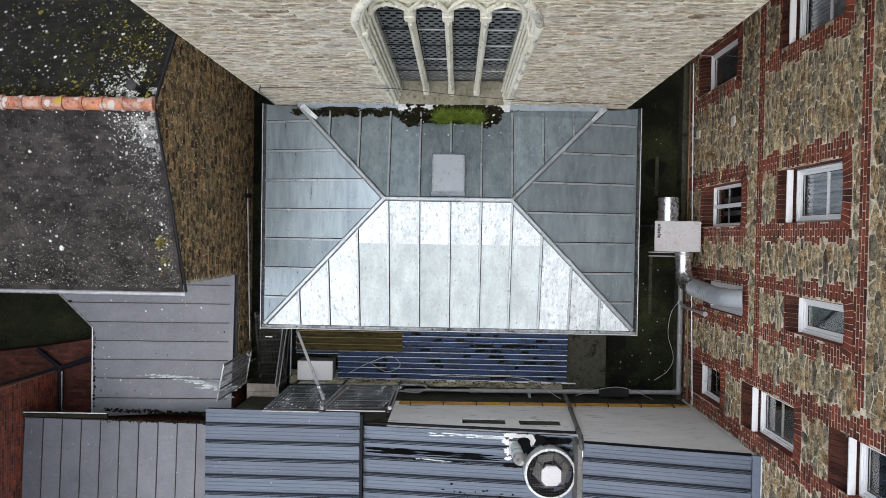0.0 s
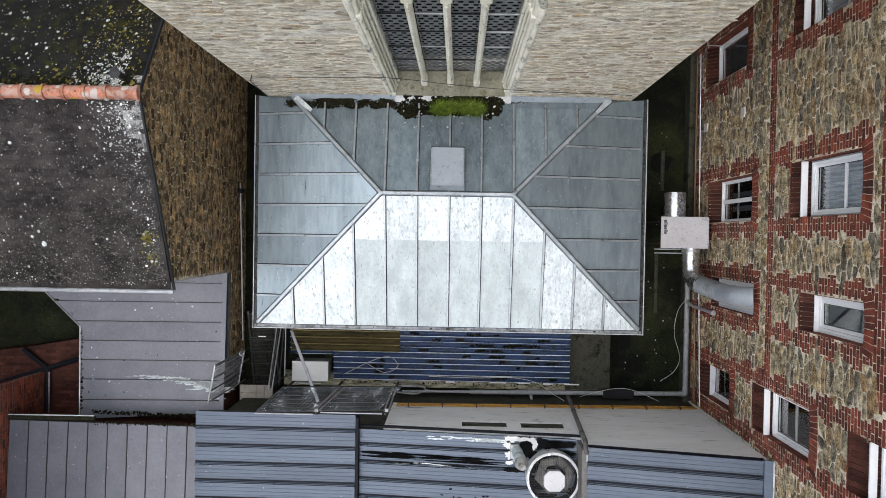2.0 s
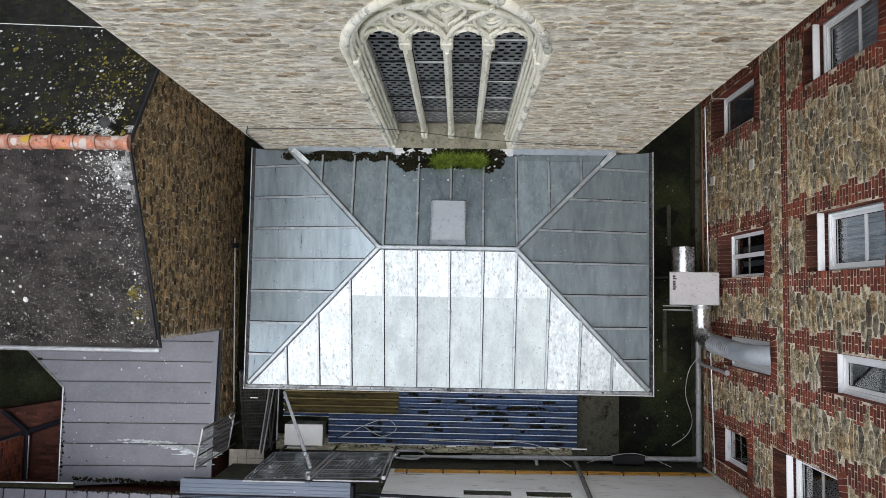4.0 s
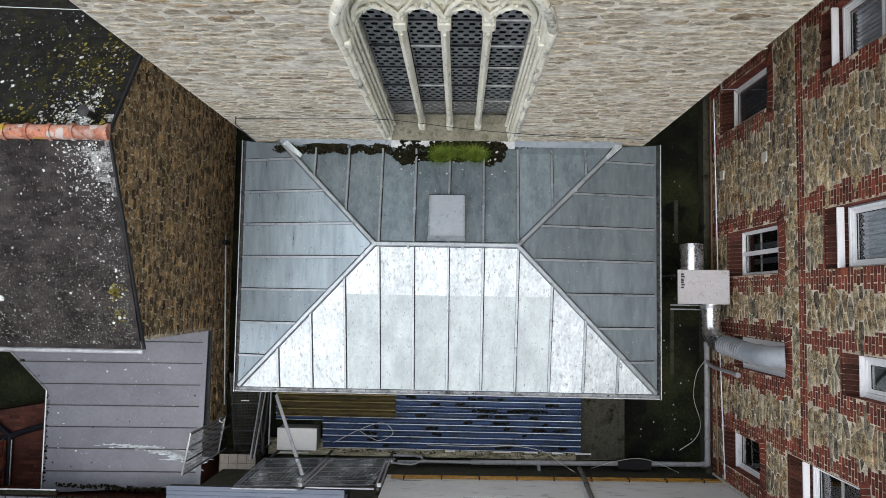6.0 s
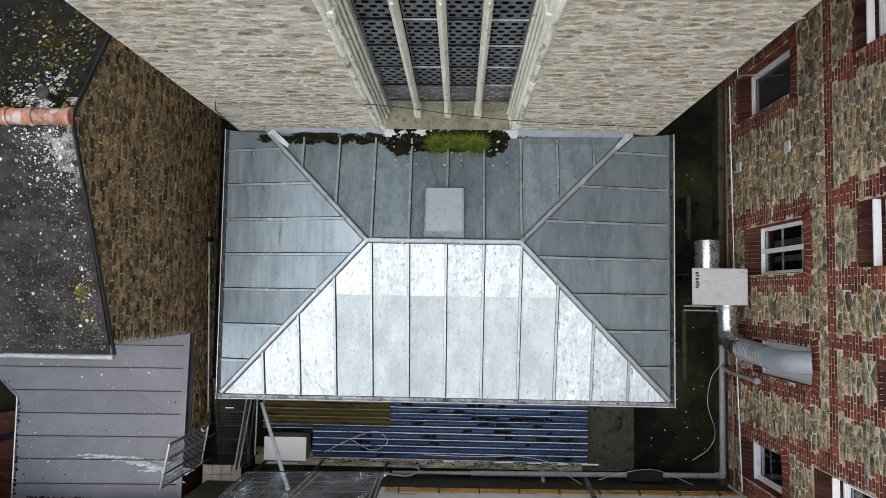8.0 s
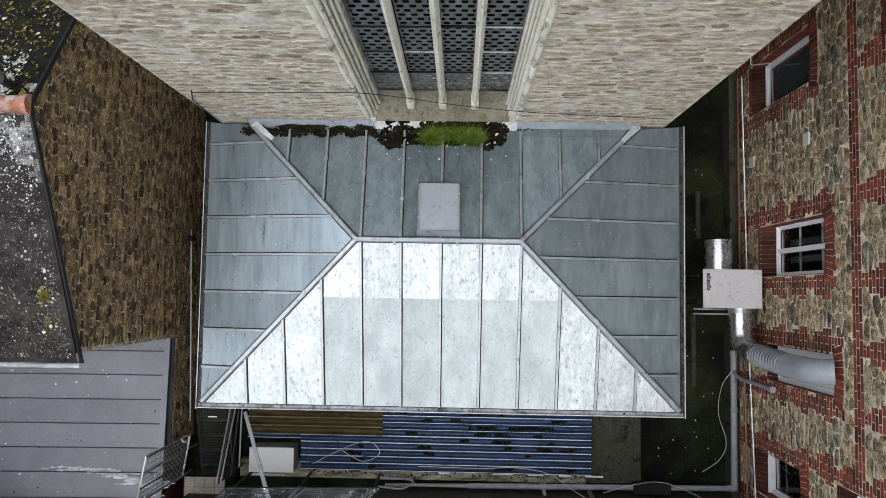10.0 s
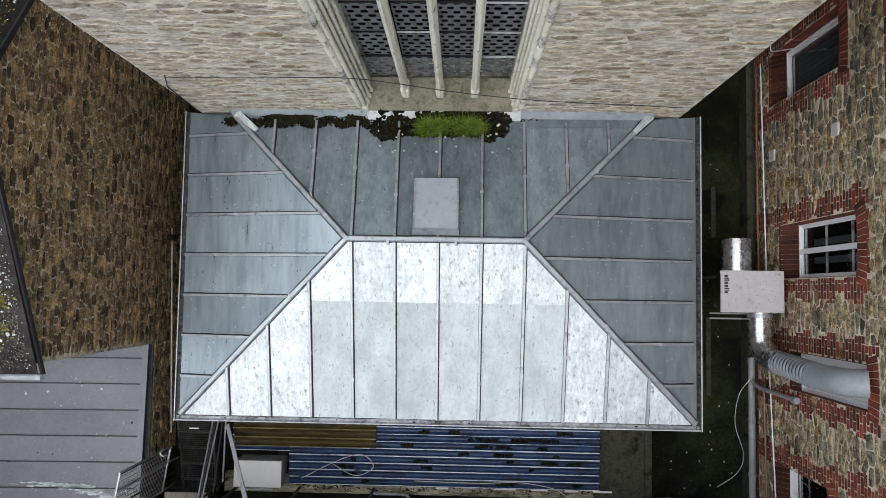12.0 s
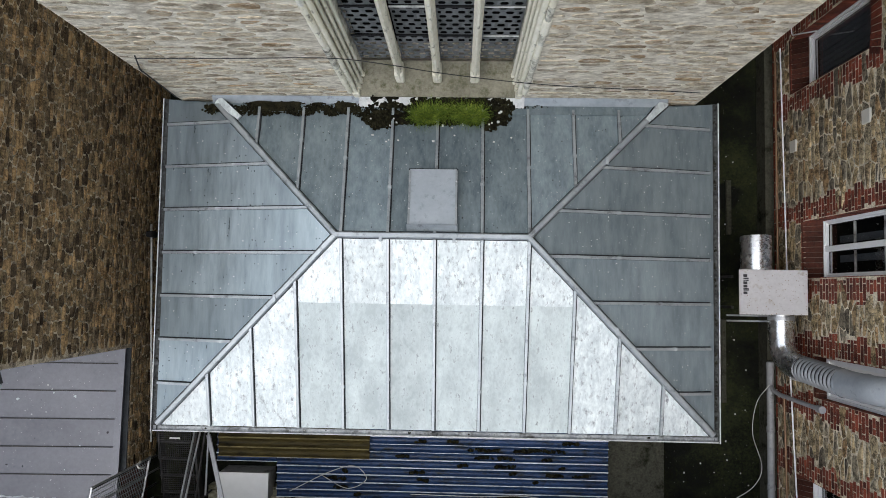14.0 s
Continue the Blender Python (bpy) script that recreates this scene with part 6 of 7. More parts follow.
part("flexible_duct", tube([F0.lerp(F1, i / 132) for i in range(133)], [0.160 + 0.018 * math.sin(i * math.pi / 6) for i in range(133)], None, 24), "flex_grey", fan, "ribbed grey flexible duct", True)
# Black rings added in the valleys paint the shade between ribs.
for i in range(11):
    p = F0.lerp(F1, (12 * i + 9) / 132)
    part("duct_ring", tube([p - Vector((0, 0, 0.011)), p + Vector((0, 0, 0.011))], 0.156, None, 24), "black_trim", fan, "black ring painting the shade between two ribs")
part("wall_duct", tube(spline([tuple(F1), (5.225, -0.575, 2.55), (5.25, -0.575, 2.84), (5.33, -0.57, 3.0), (5.44, -0.565, 3.06)], 6), 0.172, None, 28), "duct_grey", fan, "smooth grey duct end entering the wall", True)
for q, r_ in ((Vector((5.205, -0.57, 2.24)), 0.180), (Vector((5.235, -0.575, 2.64)), 0.179)):
    part("duct_band", tube([q - Vector((0.002, -0.002, 0.014)), q + Vector((0.002, -0.002, 0.014))], r_, None, 28), "duct_grey", fan)
    part("duct_seam", tube([q + Vector((0.002, 0, 0.014)), q + Vector((0.002, 0, 0.022))], 0.1745, None, 28), "grime", fan, "dark joint of the duct")
for x, y in ((4.06, 0.94), (4.06, 0.18), (4.12, 0.5)):
    tagged(finish("debris", box(x - 0.02, x + 0.02, y - 0.05, y + 0.05, GROUND, GROUND + 0.03, None, 0.008), "splatter"), "pale scrap lying on the wet yard floor", "debris", "scraps on the yard floor")
r3 = random.Random(9)
for k in range(34):
    x, y = r3.uniform(4.1, 5.3), r3.uniform(-2.9, 3.0)
    s = r3.uniform(0.005, 0.014)
    tagged(finish("debris", box(x - s, x + s, y - s, y + s * r3.uniform(0.5, 2), GROUND - 0.01, GROUND + 0.012, None, s * 0.4), "splatter"), "pale scrap lying on the wet yard floor", "debris", "scraps on the yard floor")
for x, y0, y1 in ((4.72, -1.25, 0.1), (4.82, 1.5, 2.4)):
    tagged(finish("plank", box(x, x + 0.08, y0, y1, GROUND, GROUND + 0.05, None, 0.006), "concrete"), "dark wet plank lying in the yard", "plank", "planks in the yard")

# ---- south yard: slab, corrugated sheets, heat pump, stairs ----
structure("slab", box(2.75, 3.68, -2.98, -1.2, GROUND, -0.36), "concrete", "damp dark concrete slab", "slab")
structure("kerb", box(3.60, 3.72, -3.0, -1.2, GROUND, -0.33), "concrete", "pale concrete edge of the slab", "kerb")
structure("ledge", box(-3.6, 2.74, -3.02, -2.72, GROUND, -0.40), "mossy_ledge", "mossy concrete ledge along the white wall", "ledge")


def corrugated(x0, x1, y0, y1, z_north, z_south, material, crest, label, parent, pitch=0.125, amp=0.024):
    """A corrugated sheet with dirty valleys; crests take a paler colour, a painted sky glint on the blue ones."""
    bm = bmesh.new()
    n = int((y1 - y0) / pitch * 14)
    m = 10
    prev = None
    for i in range(n + 1):
        y = y0 + (y1 - y0) * i / n
        c = 0.5 + 0.5 * math.cos(2 * math.pi * (y - y0) / pitch)
        z = z_south + (z_north - z_south) * i / n + amp * (2 * c ** 2.2 - 1)
        xs = [x0 + (x1 - x0) * k / m for k in range(m + 1)]
        cur = [bm.verts.new((x, y, z + 0.003 * noise.noise(Vector((x, y * 0.5, 1))))) for x in xs]
        if prev:
            for k in range(m):
                f = bm.faces.new((prev[0][k], prev[0][k + 1], cur[k + 1], cur[k]))
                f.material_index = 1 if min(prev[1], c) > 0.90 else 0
        prev = (cur, c)
    p = part("corrugated_sheet", bm, material, parent, label, True)
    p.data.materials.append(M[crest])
    return p


can = thing("corrugated_canopy", "low canopy of dirty blue corrugated sheets", "canopy")
corrugated(-3.42, -2.44, -2.275, -1.25, -0.165, -0.227, "blue_sheet", "blue_crest_glint", "", can)
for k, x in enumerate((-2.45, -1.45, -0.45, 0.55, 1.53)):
    corrugated(x, x + (1.03 if k < 4 else 1.28), -2.83, -1.25, -0.16 + 0.004 * k, -0.26 + 0.004 * k, "blue_sheet", "blue_crest_glint", "", can)
corrugated(-3.38, -0.96, -2.19, -1.25, -0.10, -0.16, "brown_sheet", "brown_crest", "yellow-brown translucent corrugated sheet", can, 0.15)
for x in (-2.3, 0.0, 2.6):
    part("support", box(x, x + 0.06, -2.7, -2.64, GROUND, -0.30), "dark_steel", can)
    part("support", box(x, x + 0.06, -1.36, -1.30, GROUND, -0.22), "dark_steel", can)
r4 = random.Random(12)
canopy_z = lambda x, y: -0.262 + 0.1 * (y + 2.83) / 1.58
for k in range(44):
    x = r4.uniform(-2.3, 2.75) if k < 16 else 2.75 - abs(r4.gauss(0, 1.3))
    y = -2.83 + 0.125 * (r4.randrange(0, 11) + 0.42) + r4.uniform(-0.015, 0.015)
    L = r4.uniform(0.03, 0.17)
    lumps("moss_clump", [(x + L * (q - 1) * 0.7, y + r4.uniform(-0.012, 0.012), L * r4.uniform(0.3, 0.7), 0.024, 4 + int(L * 70)) for q in range(3)], 0.028, canopy_z, "moss",
          "clump of black moss caught between the corrugations", 100 + k)
lumps("moss_bed", [(-2.3 + 0.17 * i, -2.90 + 0.03 * math.sin(i * 2.1), 0.14, 0.07, 9) for i in range(30)], 0.018, lambda x, y: -0.40, "moss", "dark moss along the concrete ledge", 61)
lumps("moss_bed", [(-0.5 + 0.21 * i, -2.845, 0.14, 0.02, 3) for i in range(16)], 0.015, lambda x, y: -0.27, "moss", "moss along the edge of the corrugated sheets", 62)

r7 = random.Random(17)
x = -1.35
while x < 2.75:
    L = r7.uniform(0.08, 0.38)
    tagged(finish("edge_strip", box(x, x + L, -2.855 - r7.uniform(0, 0.01), -2.835, -0.235, -0.22, None, 0.003), "white_casing" if r7.random() < 0.6 else "casing_side"), "broken pale edge strip of the corrugated sheets", "edge strip", "edge strips of the corrugated sheets")
    x += L + r7.uniform(0.03, 0.3)
tagged(finish("batten", box(-1.6, 3.5, -2.995, -2.97, -0.41, -0.385, None, 0.004), "mossy_ledge"), "long weathered batten lying along the ledge", "batten")
tagged(finish("wall_pipe", tube(spline([(-0.98, -2.93, -0.1), (-0.45, -2.94, -0.1), (-0.28, -3.03, -0.1), (0.7, -3.05, -0.14)], 6), 0.024, None, 8), "pvc_grey", None, "", True), "bent grey pipe along the foot of the yard wall", "pipe")
tagged(finish("wall_pipe", tube(spline([(-1.0, -3.05, 0.0), (-0.6, -3.08, 0.0), (-0.42, -3.02, -0.02), (-0.2, -3.02, -0.05)], 6), 0.02, None, 8), "pvc_grey", None, "", True), "bent grey pipe along the foot of the yard wall", "pipe")
for k in range(60):
    x, y = r7.uniform(-2.4, 2.6), r7.uniform(-3.0, -2.88)
    q = r7.uniform(0.01, 0.03)
    tagged(finish("debris", box(x - q * 1.5, x + q * 1.5, y - q * 0.6, y + q * 0.6, -0.41, -0.40 + q * 0.6, None, q * 0.25), ("concrete", "mossy_ledge", "casing_side")[k % 3]), "small scrap of rubble lying on the mossy ledge", "debris", "scraps on the ledge")

hp = thing("heat_pump", "white box-shaped heat pump unit", "heat pump")
# Sides take a greyer colour than the lid: their shade is painted in.
part("casing", box(-3.33, -2.545, -2.85, -2.43, GROUND + 0.06, -0.075), "casing_side", hp, "weathered casing, its sides painted grey for shade")
part("top", box(-3.34, -2.535, -2.86, -2.42, -0.075, -0.05, None, 0.006), "white_casing", hp, "white lid")
for x in (-3.2, -2.7):
    part("foot", box(x - 0.03, x + 0.03, -2.84, -2.44, GROUND, GROUND + 0.06), "dark_steel", hp)
tagged(finish("strip", box(-3.35, -2.75, -2.98, -2.95, -0.36, -0.32, None, 0.004), "white_casing"), "pale strip lying beside the heat pump", "strip")


def mesh_panel(name, o, u, v, nu, nv, parent, wire=0.004, frame_r=0.014, frame_mat="dark_steel", wire_mat="dark_steel", label=""):
    """A framed wire-mesh panel from corner o along u and v."""
    o, u, v = Vector(o), Vector(u), Vector(v)
    bm = tube([o, o + u, o + u + v, o + v, o], frame_r, None, 4)
    p = part(name, bm, frame_mat, parent, label)
    bm = bmesh.new()
    for i in range(1, nu):
        tube([o + u * i / nu, o + u * i / nu + v], wire, bm, 3, False)
    for i in range(1, nv):
        tube([o + v * i / nv, o + v * i / nv + u], wire, bm, 3, False)
    part("wire_mesh", bm, wire_mat, p)
    return p


st = thing("steel_stairs", "dark steel outside stairs with wire-mesh treads and rails", "stairs")
for k in range(6):
    y = -1.36 - 0.28 * k
    z = 0.28 - 0.085 * k
    mesh_panel("tread", (-4.22, y, z), (0.52, 0, 0), (0, -0.27, 0), 17, 9, st)
for x in (-4.24, -3.68):
    part("stringer", prism([(x, -1.3, 0.32), (x, -3.0, -0.2), (x, -3.0, -0.36), (x, -1.3, 0.14)], (0.035, 0, 0)), "dark_steel", st)
for x, y0, z0, y1, z1, m in ((-3.63, -1.55, 0.12, -2.86, 0.80, "galvanised"), (-3.58, -1.55, 0.14, -2.84, 0.84, "dark_steel"), (-3.525, -1.55, 0.16, -2.82, 0.90, "galvanised"),
                             (-3.47, -1.55, 0.15, -2.78, 0.55, "dark_steel"), (-3.45, -1.55, 0.10, -2.72, 0.16, "galvanised")):
    part("rail", tube([(x, y0, z0), (x, y1, z1)], 0.015, None, 8), m, st)
for y, z in ((-1.6, 0.16), (-2.8, 0.86)):
    part("post", tube([(-3.55, y, GROUND), (-3.55, y, z)], 0.018, None, 8), "dark_steel", st)
tagged(finish("offcut", box(-4.02, -3.86, -1.86, -1.84, 0.20, 0.215), "white_casing"), "white offcut lying on a mesh tread", "offcut")
til = structure("tiled_floor", box(-4.5, -3.75, -3.5, -2.96, GROUND, -0.02), "concrete", "small tiled landing at the foot of the stairs", "floor")
for i in range(4):
    for j in range(3):
        part("tile", box(-4.48 + 0.183 * i, -4.48 + 0.183 * i + 0.176, -3.5 + 0.183 * j, -3.5 + 0.183 * j + 0.176, -0.02, -0.008), "cream_tile", til)

dk = thing("steel_platform", "raised steel platform of wire-mesh panels with a diagonal brace", "platform")
DZ = 2.5
for o_, u_, v_ in (((-3.40, -2.90, DZ), (1.10, 0.03, 0), (0.50, 0.46, 0)), ((-2.30, -2.86, DZ), (1.17, 0.03, 0), (0.43, 0.44, 0))):
    mesh_panel("deck_panel", o_, u_, v_, 15, 6, dk, 0.0035, 0.016, "black_trim", "dark_steel")
    o2_, u2, v2 = Vector(o_) + Vector((0, 0, 0.012)), Vector(u_), Vector(v_)
    pane = part("clear_sheet", prism([o2_, o2_ + u2, o2_ + u2 + v2, o2_ + v2], (0, 0, 0.005)), film, dk, "clear sheet spotted with limescale, bluish sky sheen painted in")
for a, b in (((-3.42, -2.92, DZ), (-2.30, -2.86, DZ)), ((-2.28, -2.85, DZ), (-0.98, -2.82, DZ))):
    part("edge_rail", tube([a, b], 0.012, None, 4), "black_trim", dk)
for a, b in (((-2.33, -2.88, DZ + 0.02), (-1.84, -2.40, DZ + 0.02)), ((-2.24, -2.87, DZ + 0.02), (-1.74, -2.40, DZ + 0.02)), ((-1.02, -2.84, DZ + 0.03), (-0.86, -2.40, DZ + 0.03)), ((-0.94, -2.84, DZ + 0.03), (-0.80, -2.40, DZ + 0.03))):
    part("beam", tube([a, b], 0.020, None, 4), "dark_steel", dk)
for x, y in ((-3.36, -2.93), (-2.28, -2.93), (-1.0, -2.90)):
    part("post", tube([(x, y, GROUND), (x, y, DZ)], 0.025, None, 4), "dark_steel", dk)
part("brace", prism([(-2.265, -2.69, 2.53), (-2.21, -2.675, 2.53), (-3.035, -1.57, 1.2), (-3.085, -1.585, 1.2)], (0, 0, 0.03)), "pvc_grey", dk, "flat grey diagonal brace")
for i in range(1, 6):
    part("bar", tube([(-3.40 + 0.09 * i, -2.90 + 0.075 * i, DZ + 0.02), (-2.36 + 0.085 * i, -2.87 + 0.078 * i, DZ + 0.02)], 0.005, None, 4), "black_trim" if i % 2 else "dark_steel", dk)
    part("bar", tube([(-2.20 + 0.085 * i, -2.85 + 0.075 * i, DZ + 0.02), (-1.03 + 0.03 * i, -2.82 + 0.07 * i, DZ + 0.02)], 0.005, None, 4), "black_trim" if i % 2 else "dark_steel", dk)
for a, b in (((-3.42, -2.935, DZ + 0.012), (-2.34, -2.915, DZ + 0.012)), ((-2.20, -2.895, DZ + 0.012), (-1.06, -2.875, DZ + 0.012))):
    part("front_rail", box(a[0], b[0], a[1] - 0.008, a[1] + 0.012, DZ - 0.02, DZ + 0.02), "pvc_grey", dk, "pale grey front rail")
for x, y in ((-2.27, -2.85), (-0.97, -2.82)):
    part("bolt_plate", box(x - 0.03, x + 0.03, y - 0.03, y + 0.03, DZ + 0.02, DZ + 0.05), "pvc_grey", dk)
gt = thing("mesh_gate", "pale grey wire-mesh guard panel beside the stairs", "gate")
mesh_panel("leaf", (-4.36, -2.18, 0.10), (-0.12, -0.74, 0), (-0.13, -0.06, 1.5), 10, 30, gt, 0.005, 0.018, "galvanised", "galvanised")
for f in (0.02, 0.35, 0.68, 0.98):
    a = Vector((-4.34, -2.18, -0.3)) + Vector((-0.12, -0.74, 0)) * f
    part("upright", tube([a, a + Vector((-0.16, -0.07, 1.9))], 0.016, None, 6), "galvanised" if f in (0.35, 0.98) else "dark_steel", gt)
part("hook", tube(spline([(-4.28, -2.12, 0.6), (-4.26, -2.14, 0.75), (-4.22, -2.18, 0.76), (-4.21, -2.2, 0.62)], 5), 0.014, None, 8), "white_cable", gt, "", True)

# ---- white wall and blue metal roofs to the south ----
WY = -3.2
ww = structure("wall_white", holed("y", WY - 0.25, WY, -1.05, 2.56, -1, 2.18, [(0.42, 1.28, 1.71, 2.08), (1.55, 2.37, 1.71, 2.10)]), "grubby_render", "stained white rendered yard wall with two vent slots")
structure("wall_white_gable", prism([(-1.05, WY, 2.18), (2.56, WY, 2.18), (2.56, WY, 2.72), (2.4, WY, 2.62), (-1.05, WY, 2.30)], (0, -0.25, 0)), "grubby_render", "stained white render under the roof edge")
structure("wall_white_tall", prism([(2.565, WY + 0.0, -1), (FX, WY + 0.0, -1), (FX, WY + 0.0, 3.80), (2.565, WY + 0.0, 3.28)], (0, -0.25, 0)), "white_render", "tall stained white rendered wall against the house")
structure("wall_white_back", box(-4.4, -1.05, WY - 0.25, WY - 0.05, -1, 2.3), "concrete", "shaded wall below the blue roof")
structure("wall_base", box(-1.05, FX - 0.02, WY - 0.1, WY + 0.012, GROUND, 0.34), "concrete", "dark damp foot of the yard wall")
# Black strips just below the roof edges, following their slope.
structure("fascia", prism([(-1.5, WY + 0.004, 2.30), (2.56, WY + 0.004, 2.69), (2.56, WY + 0.004, 2.61), (-1.5, WY + 0.004, 2.20)], (0, 0.03, 0)), "black_rubber", "black strip under the edge of the blue roof", "trim")
structure("fascia", prism([(2.6, WY + 0.006, 3.28), (5.36, WY + 0.006, 3.81), (5.36, WY + 0.006, 3.75), (2.6, WY + 0.006, 3.22)], (0, 0.03, 0)), "black_rubber", "black strip under the edge of the blue roof", "trim")
for k, (a, b) in enumerate(((0.42, 1.28), (1.55, 2.37))):
    v = thing("vent_grille", "dark slatted vent let into the white wall", "vent", "vents in the white wall")
    # Near-black backing paints the dark behind the slats.
    part("backing", box(a, b, WY - 0.22, WY - 0.2, 1.68, 2.12), "dark_void", v)
    for i in range(6):
        z = 1.725 + 0.062 * i
        part("slat", prism([(a, WY - 0.02, z), (a, WY - 0.10, z + 0.05), (a, WY - 0.11, z + 0.045), (a, WY - 0.03, z - 0.005)], (b - a, 0, 0)), "concrete", v)
tagged(finish("drain_pipe", tube([(2.79, WY + 0.06, -0.3), (2.79, WY + 0.06, -0.06), (2.72, WY + 0.06, 0.9), (2.57, WY + 0.06, 3.1), (2.55, WY + 0.02, 3.25), (2.55, WY - 0.1, 3.34)], 0.042, None, 12), "old_pipe", None, "", True), "grey rainwater pipe up the white wall", "pipe")
for x, z in ((2.715, 1.0), (2.60, 2.6)):
    tagged(finish("pipe_clip", tube([(x, WY + 0.06, z - 0.02), (x, WY + 0.06, z + 0.02)], 0.048, None, 12), "black_trim"), "dark clip holding the rainwater pipe", "pipe clip")
for k, dz in enumerate((0.0, 0.14)):
    tagged(finish("gas_pipe", tube([(-0.95, WY + 0.03, 0.68 - dz), (2.5, WY + 0.03, 0.54 - dz), (FX - 0.02, WY + 0.03, 0.42 - dz)], 0.017, None, 8), "gas_pipe"), "ochre gas pipe clipped along the white wall", "pipe", "gas pipes on the white wall")
for k in range(9):
    x = -0.7 + 0.72 * k
    tagged(finish("pipe_clip", box(x - 0.012, x + 0.012, WY, WY + 0.052, 0.60 - 0.04 * (x + 0.95) - 0.10, 0.60 - 0.04 * (x + 0.95) + 0.10), "black_trim"), "small dark clip holding the gas pipes", "pipe clip", "clips of the gas pipes")
tagged(finish("drain_pipe", tube([(5.42, WY + 0.05, -0.1), (5.42, WY + 0.05, 3.1)], 0.022, None, 8), "white_cable"), "thin pale pipe in the corner of the white wall", "pipe")


def ribbed_roof(label, x0, z0, x1, z1, y0, y1, material, pitch=0.318):
    """A roof of ribbed metal panels that run east and west, with dark raised joints."""
    t = thing("metal_roof", label, "roof")
    part("deck", prism([(x0 + 0.03, y0, z0 - 0.14), (x1 - 0.02, y0, z1 - 0.14), (x1 - 0.02, y1 - 0.02, z1 - 0.14), (x0 + 0.03, y1 - 0.02, z0 - 0.14)], (0, 0, 0.1)), "dark_steel", t)
    y = y1
    lift = lambda x: z0 + (z1 - z0) * (x - x0) / (x1 - x0)
    while y > y0:
        ya = y - pitch
        prof = [(0.0, 0.045), (0.026, 0.045), (0.034, 0.0)]
        for d in (0.085, 0.155, 0.222):
            prof += [(d, 0.0), (d + 0.004, 0.004), (d + 0.012, 0.004), (d + 0.016, 0.0)]
        prof += [(pitch - 0.028, 0.0), (pitch - 0.024, 0.04), (pitch - 0.014, 0.04)]
        bm = bmesh.new()
        ends = [[bm.verts.new((x, y - d, lift(x) + h + e)) for d, h in prof for e in (0,)] for x in (x0, x1)]
        low = [[bm.verts.new((x, y - d, lift(x) - 0.03)) for d in (0.0, pitch - 0.014)] for x in (x0, x1)]
        for i in range(len(prof) - 1):
            bm.faces.new((ends[0][i], ends[0][i + 1], ends[1][i + 1], ends[1][i]))
        for e, l in zip(ends, low):
            bm.faces.new(e + [l[1], l[0]])
        p = part("roof_panel", bm, material, t)
        part("joint", prism([(x0 + 0.01, y - pitch + 0.014, lift(x0) + 0.02), (x1, y - pitch + 0.014, lift(x1) + 0.02), (x1, y - pitch, lift(x1) + 0.02), (x0 + 0.01, y - pitch, lift(x0) + 0.02)], (0, 0, 0.012)), "black_rubber", p)
        # Flat black strip on the pan paints the shadow beside the raised joint.
        part("joint_shadow_gap", prism([(x0, y - pitch + 0.070, lift(x0) + 0.002), (x1, y - pitch + 0.070, lift(x1) + 0.002), (x1, y - pitch + 0.040, lift(x1) + 0.002), (x0, y - pitch + 0.040, lift(x0) + 0.002)], (0, 0, 0.003)), "black_rubber", p)
        for k in range(3):
            x = x0 + (x1 - x0) * (0.04 + 0.46 * k)
            part("bolt", tube([(x, y - pitch + 0.02, lift(x) + 0.035), (x, y - pitch + 0.02, lift(x) + 0.052)], 0.012, None, 6), "black_rubber", p)
        y = ya
    return t


ribbed_roof("blue-grey ribbed metal roof with dark joints", -4.57, 2.36, -1.56, 2.40, -9.2, -2.945, "blue_metal_roof", 0.335)
ribbed_roof("blue-grey ribbed metal roof streaked with white bird lime", -1.49, 2.32, 2.56, 2.72, -9.2, WY - 0.02, "blue_metal_roof", 0.3235)
b3 = ribbed_roof("blue-grey ribbed metal roof above the white wall", 2.58, 3.30, 5.36, 3.84, -9.2, WY + 0.02, "blue_metal_roof", 0.318)
part("flashing", prism([(5.34, WY + 0.04, 3.88), (5.47, WY + 0.04, 3.95), (5.47, -9.2, 3.95), (5.34, -9.2, 3.88)], (0, 0, -0.05)), "blue_metal_roof", b3, "folded blue edge flashing")
part("rim", tube([(5.465, WY + 0.05, 3.95), (5.465, -9.2, 3.95)], 0.014, None, 6), "gutter_white", b3)
tagged(finish("roof_upstand", box(-1.55, -1.50, -9.2, -3.0, 2.2, 2.44), "black_rubber"), "black rubber strip between two roofs", "flashing")
tagged(finish("roof_upstand", box(2.49, 2.585, -9.2, WY - 0.04, 2.2, 3.28), "old_pipe"), "weathered parapet between two roofs", "parapet")

rf = thing("roof_fan", "round roof extract fan with wire guard and white motor box", "fan")
fc = Vector((2.05, -3.885, 0))
bm = bmesh.new()
n = 40
for r0, r1, z0, z1 in ((0.475, 0.475, 2.66, 2.92), (0.475, 0.43, 2.92, 2.93)):
    a = [bm.verts.new((fc.x + r0 * math.cos(2 * math.pi * i / n), fc.y + r0 * math.sin(2 * math.pi * i / n), z0)) for i in range(n)]
    b = [bm.verts.new((fc.x + r1 * math.cos(2 * math.pi * i / n), fc.y + r1 * math.sin(2 * math.pi * i / n), z1)) for i in range(n)]
    for i in range(n):
        bm.faces.new((a[i], a[(i + 1) % n], b[(i + 1) % n], b[i]))
part("drum", bm, "gutter_white", rf, "pale metal drum", True)
# Inner wall and floor of the drum, with the shade put in as black.
bm = bmesh.new()
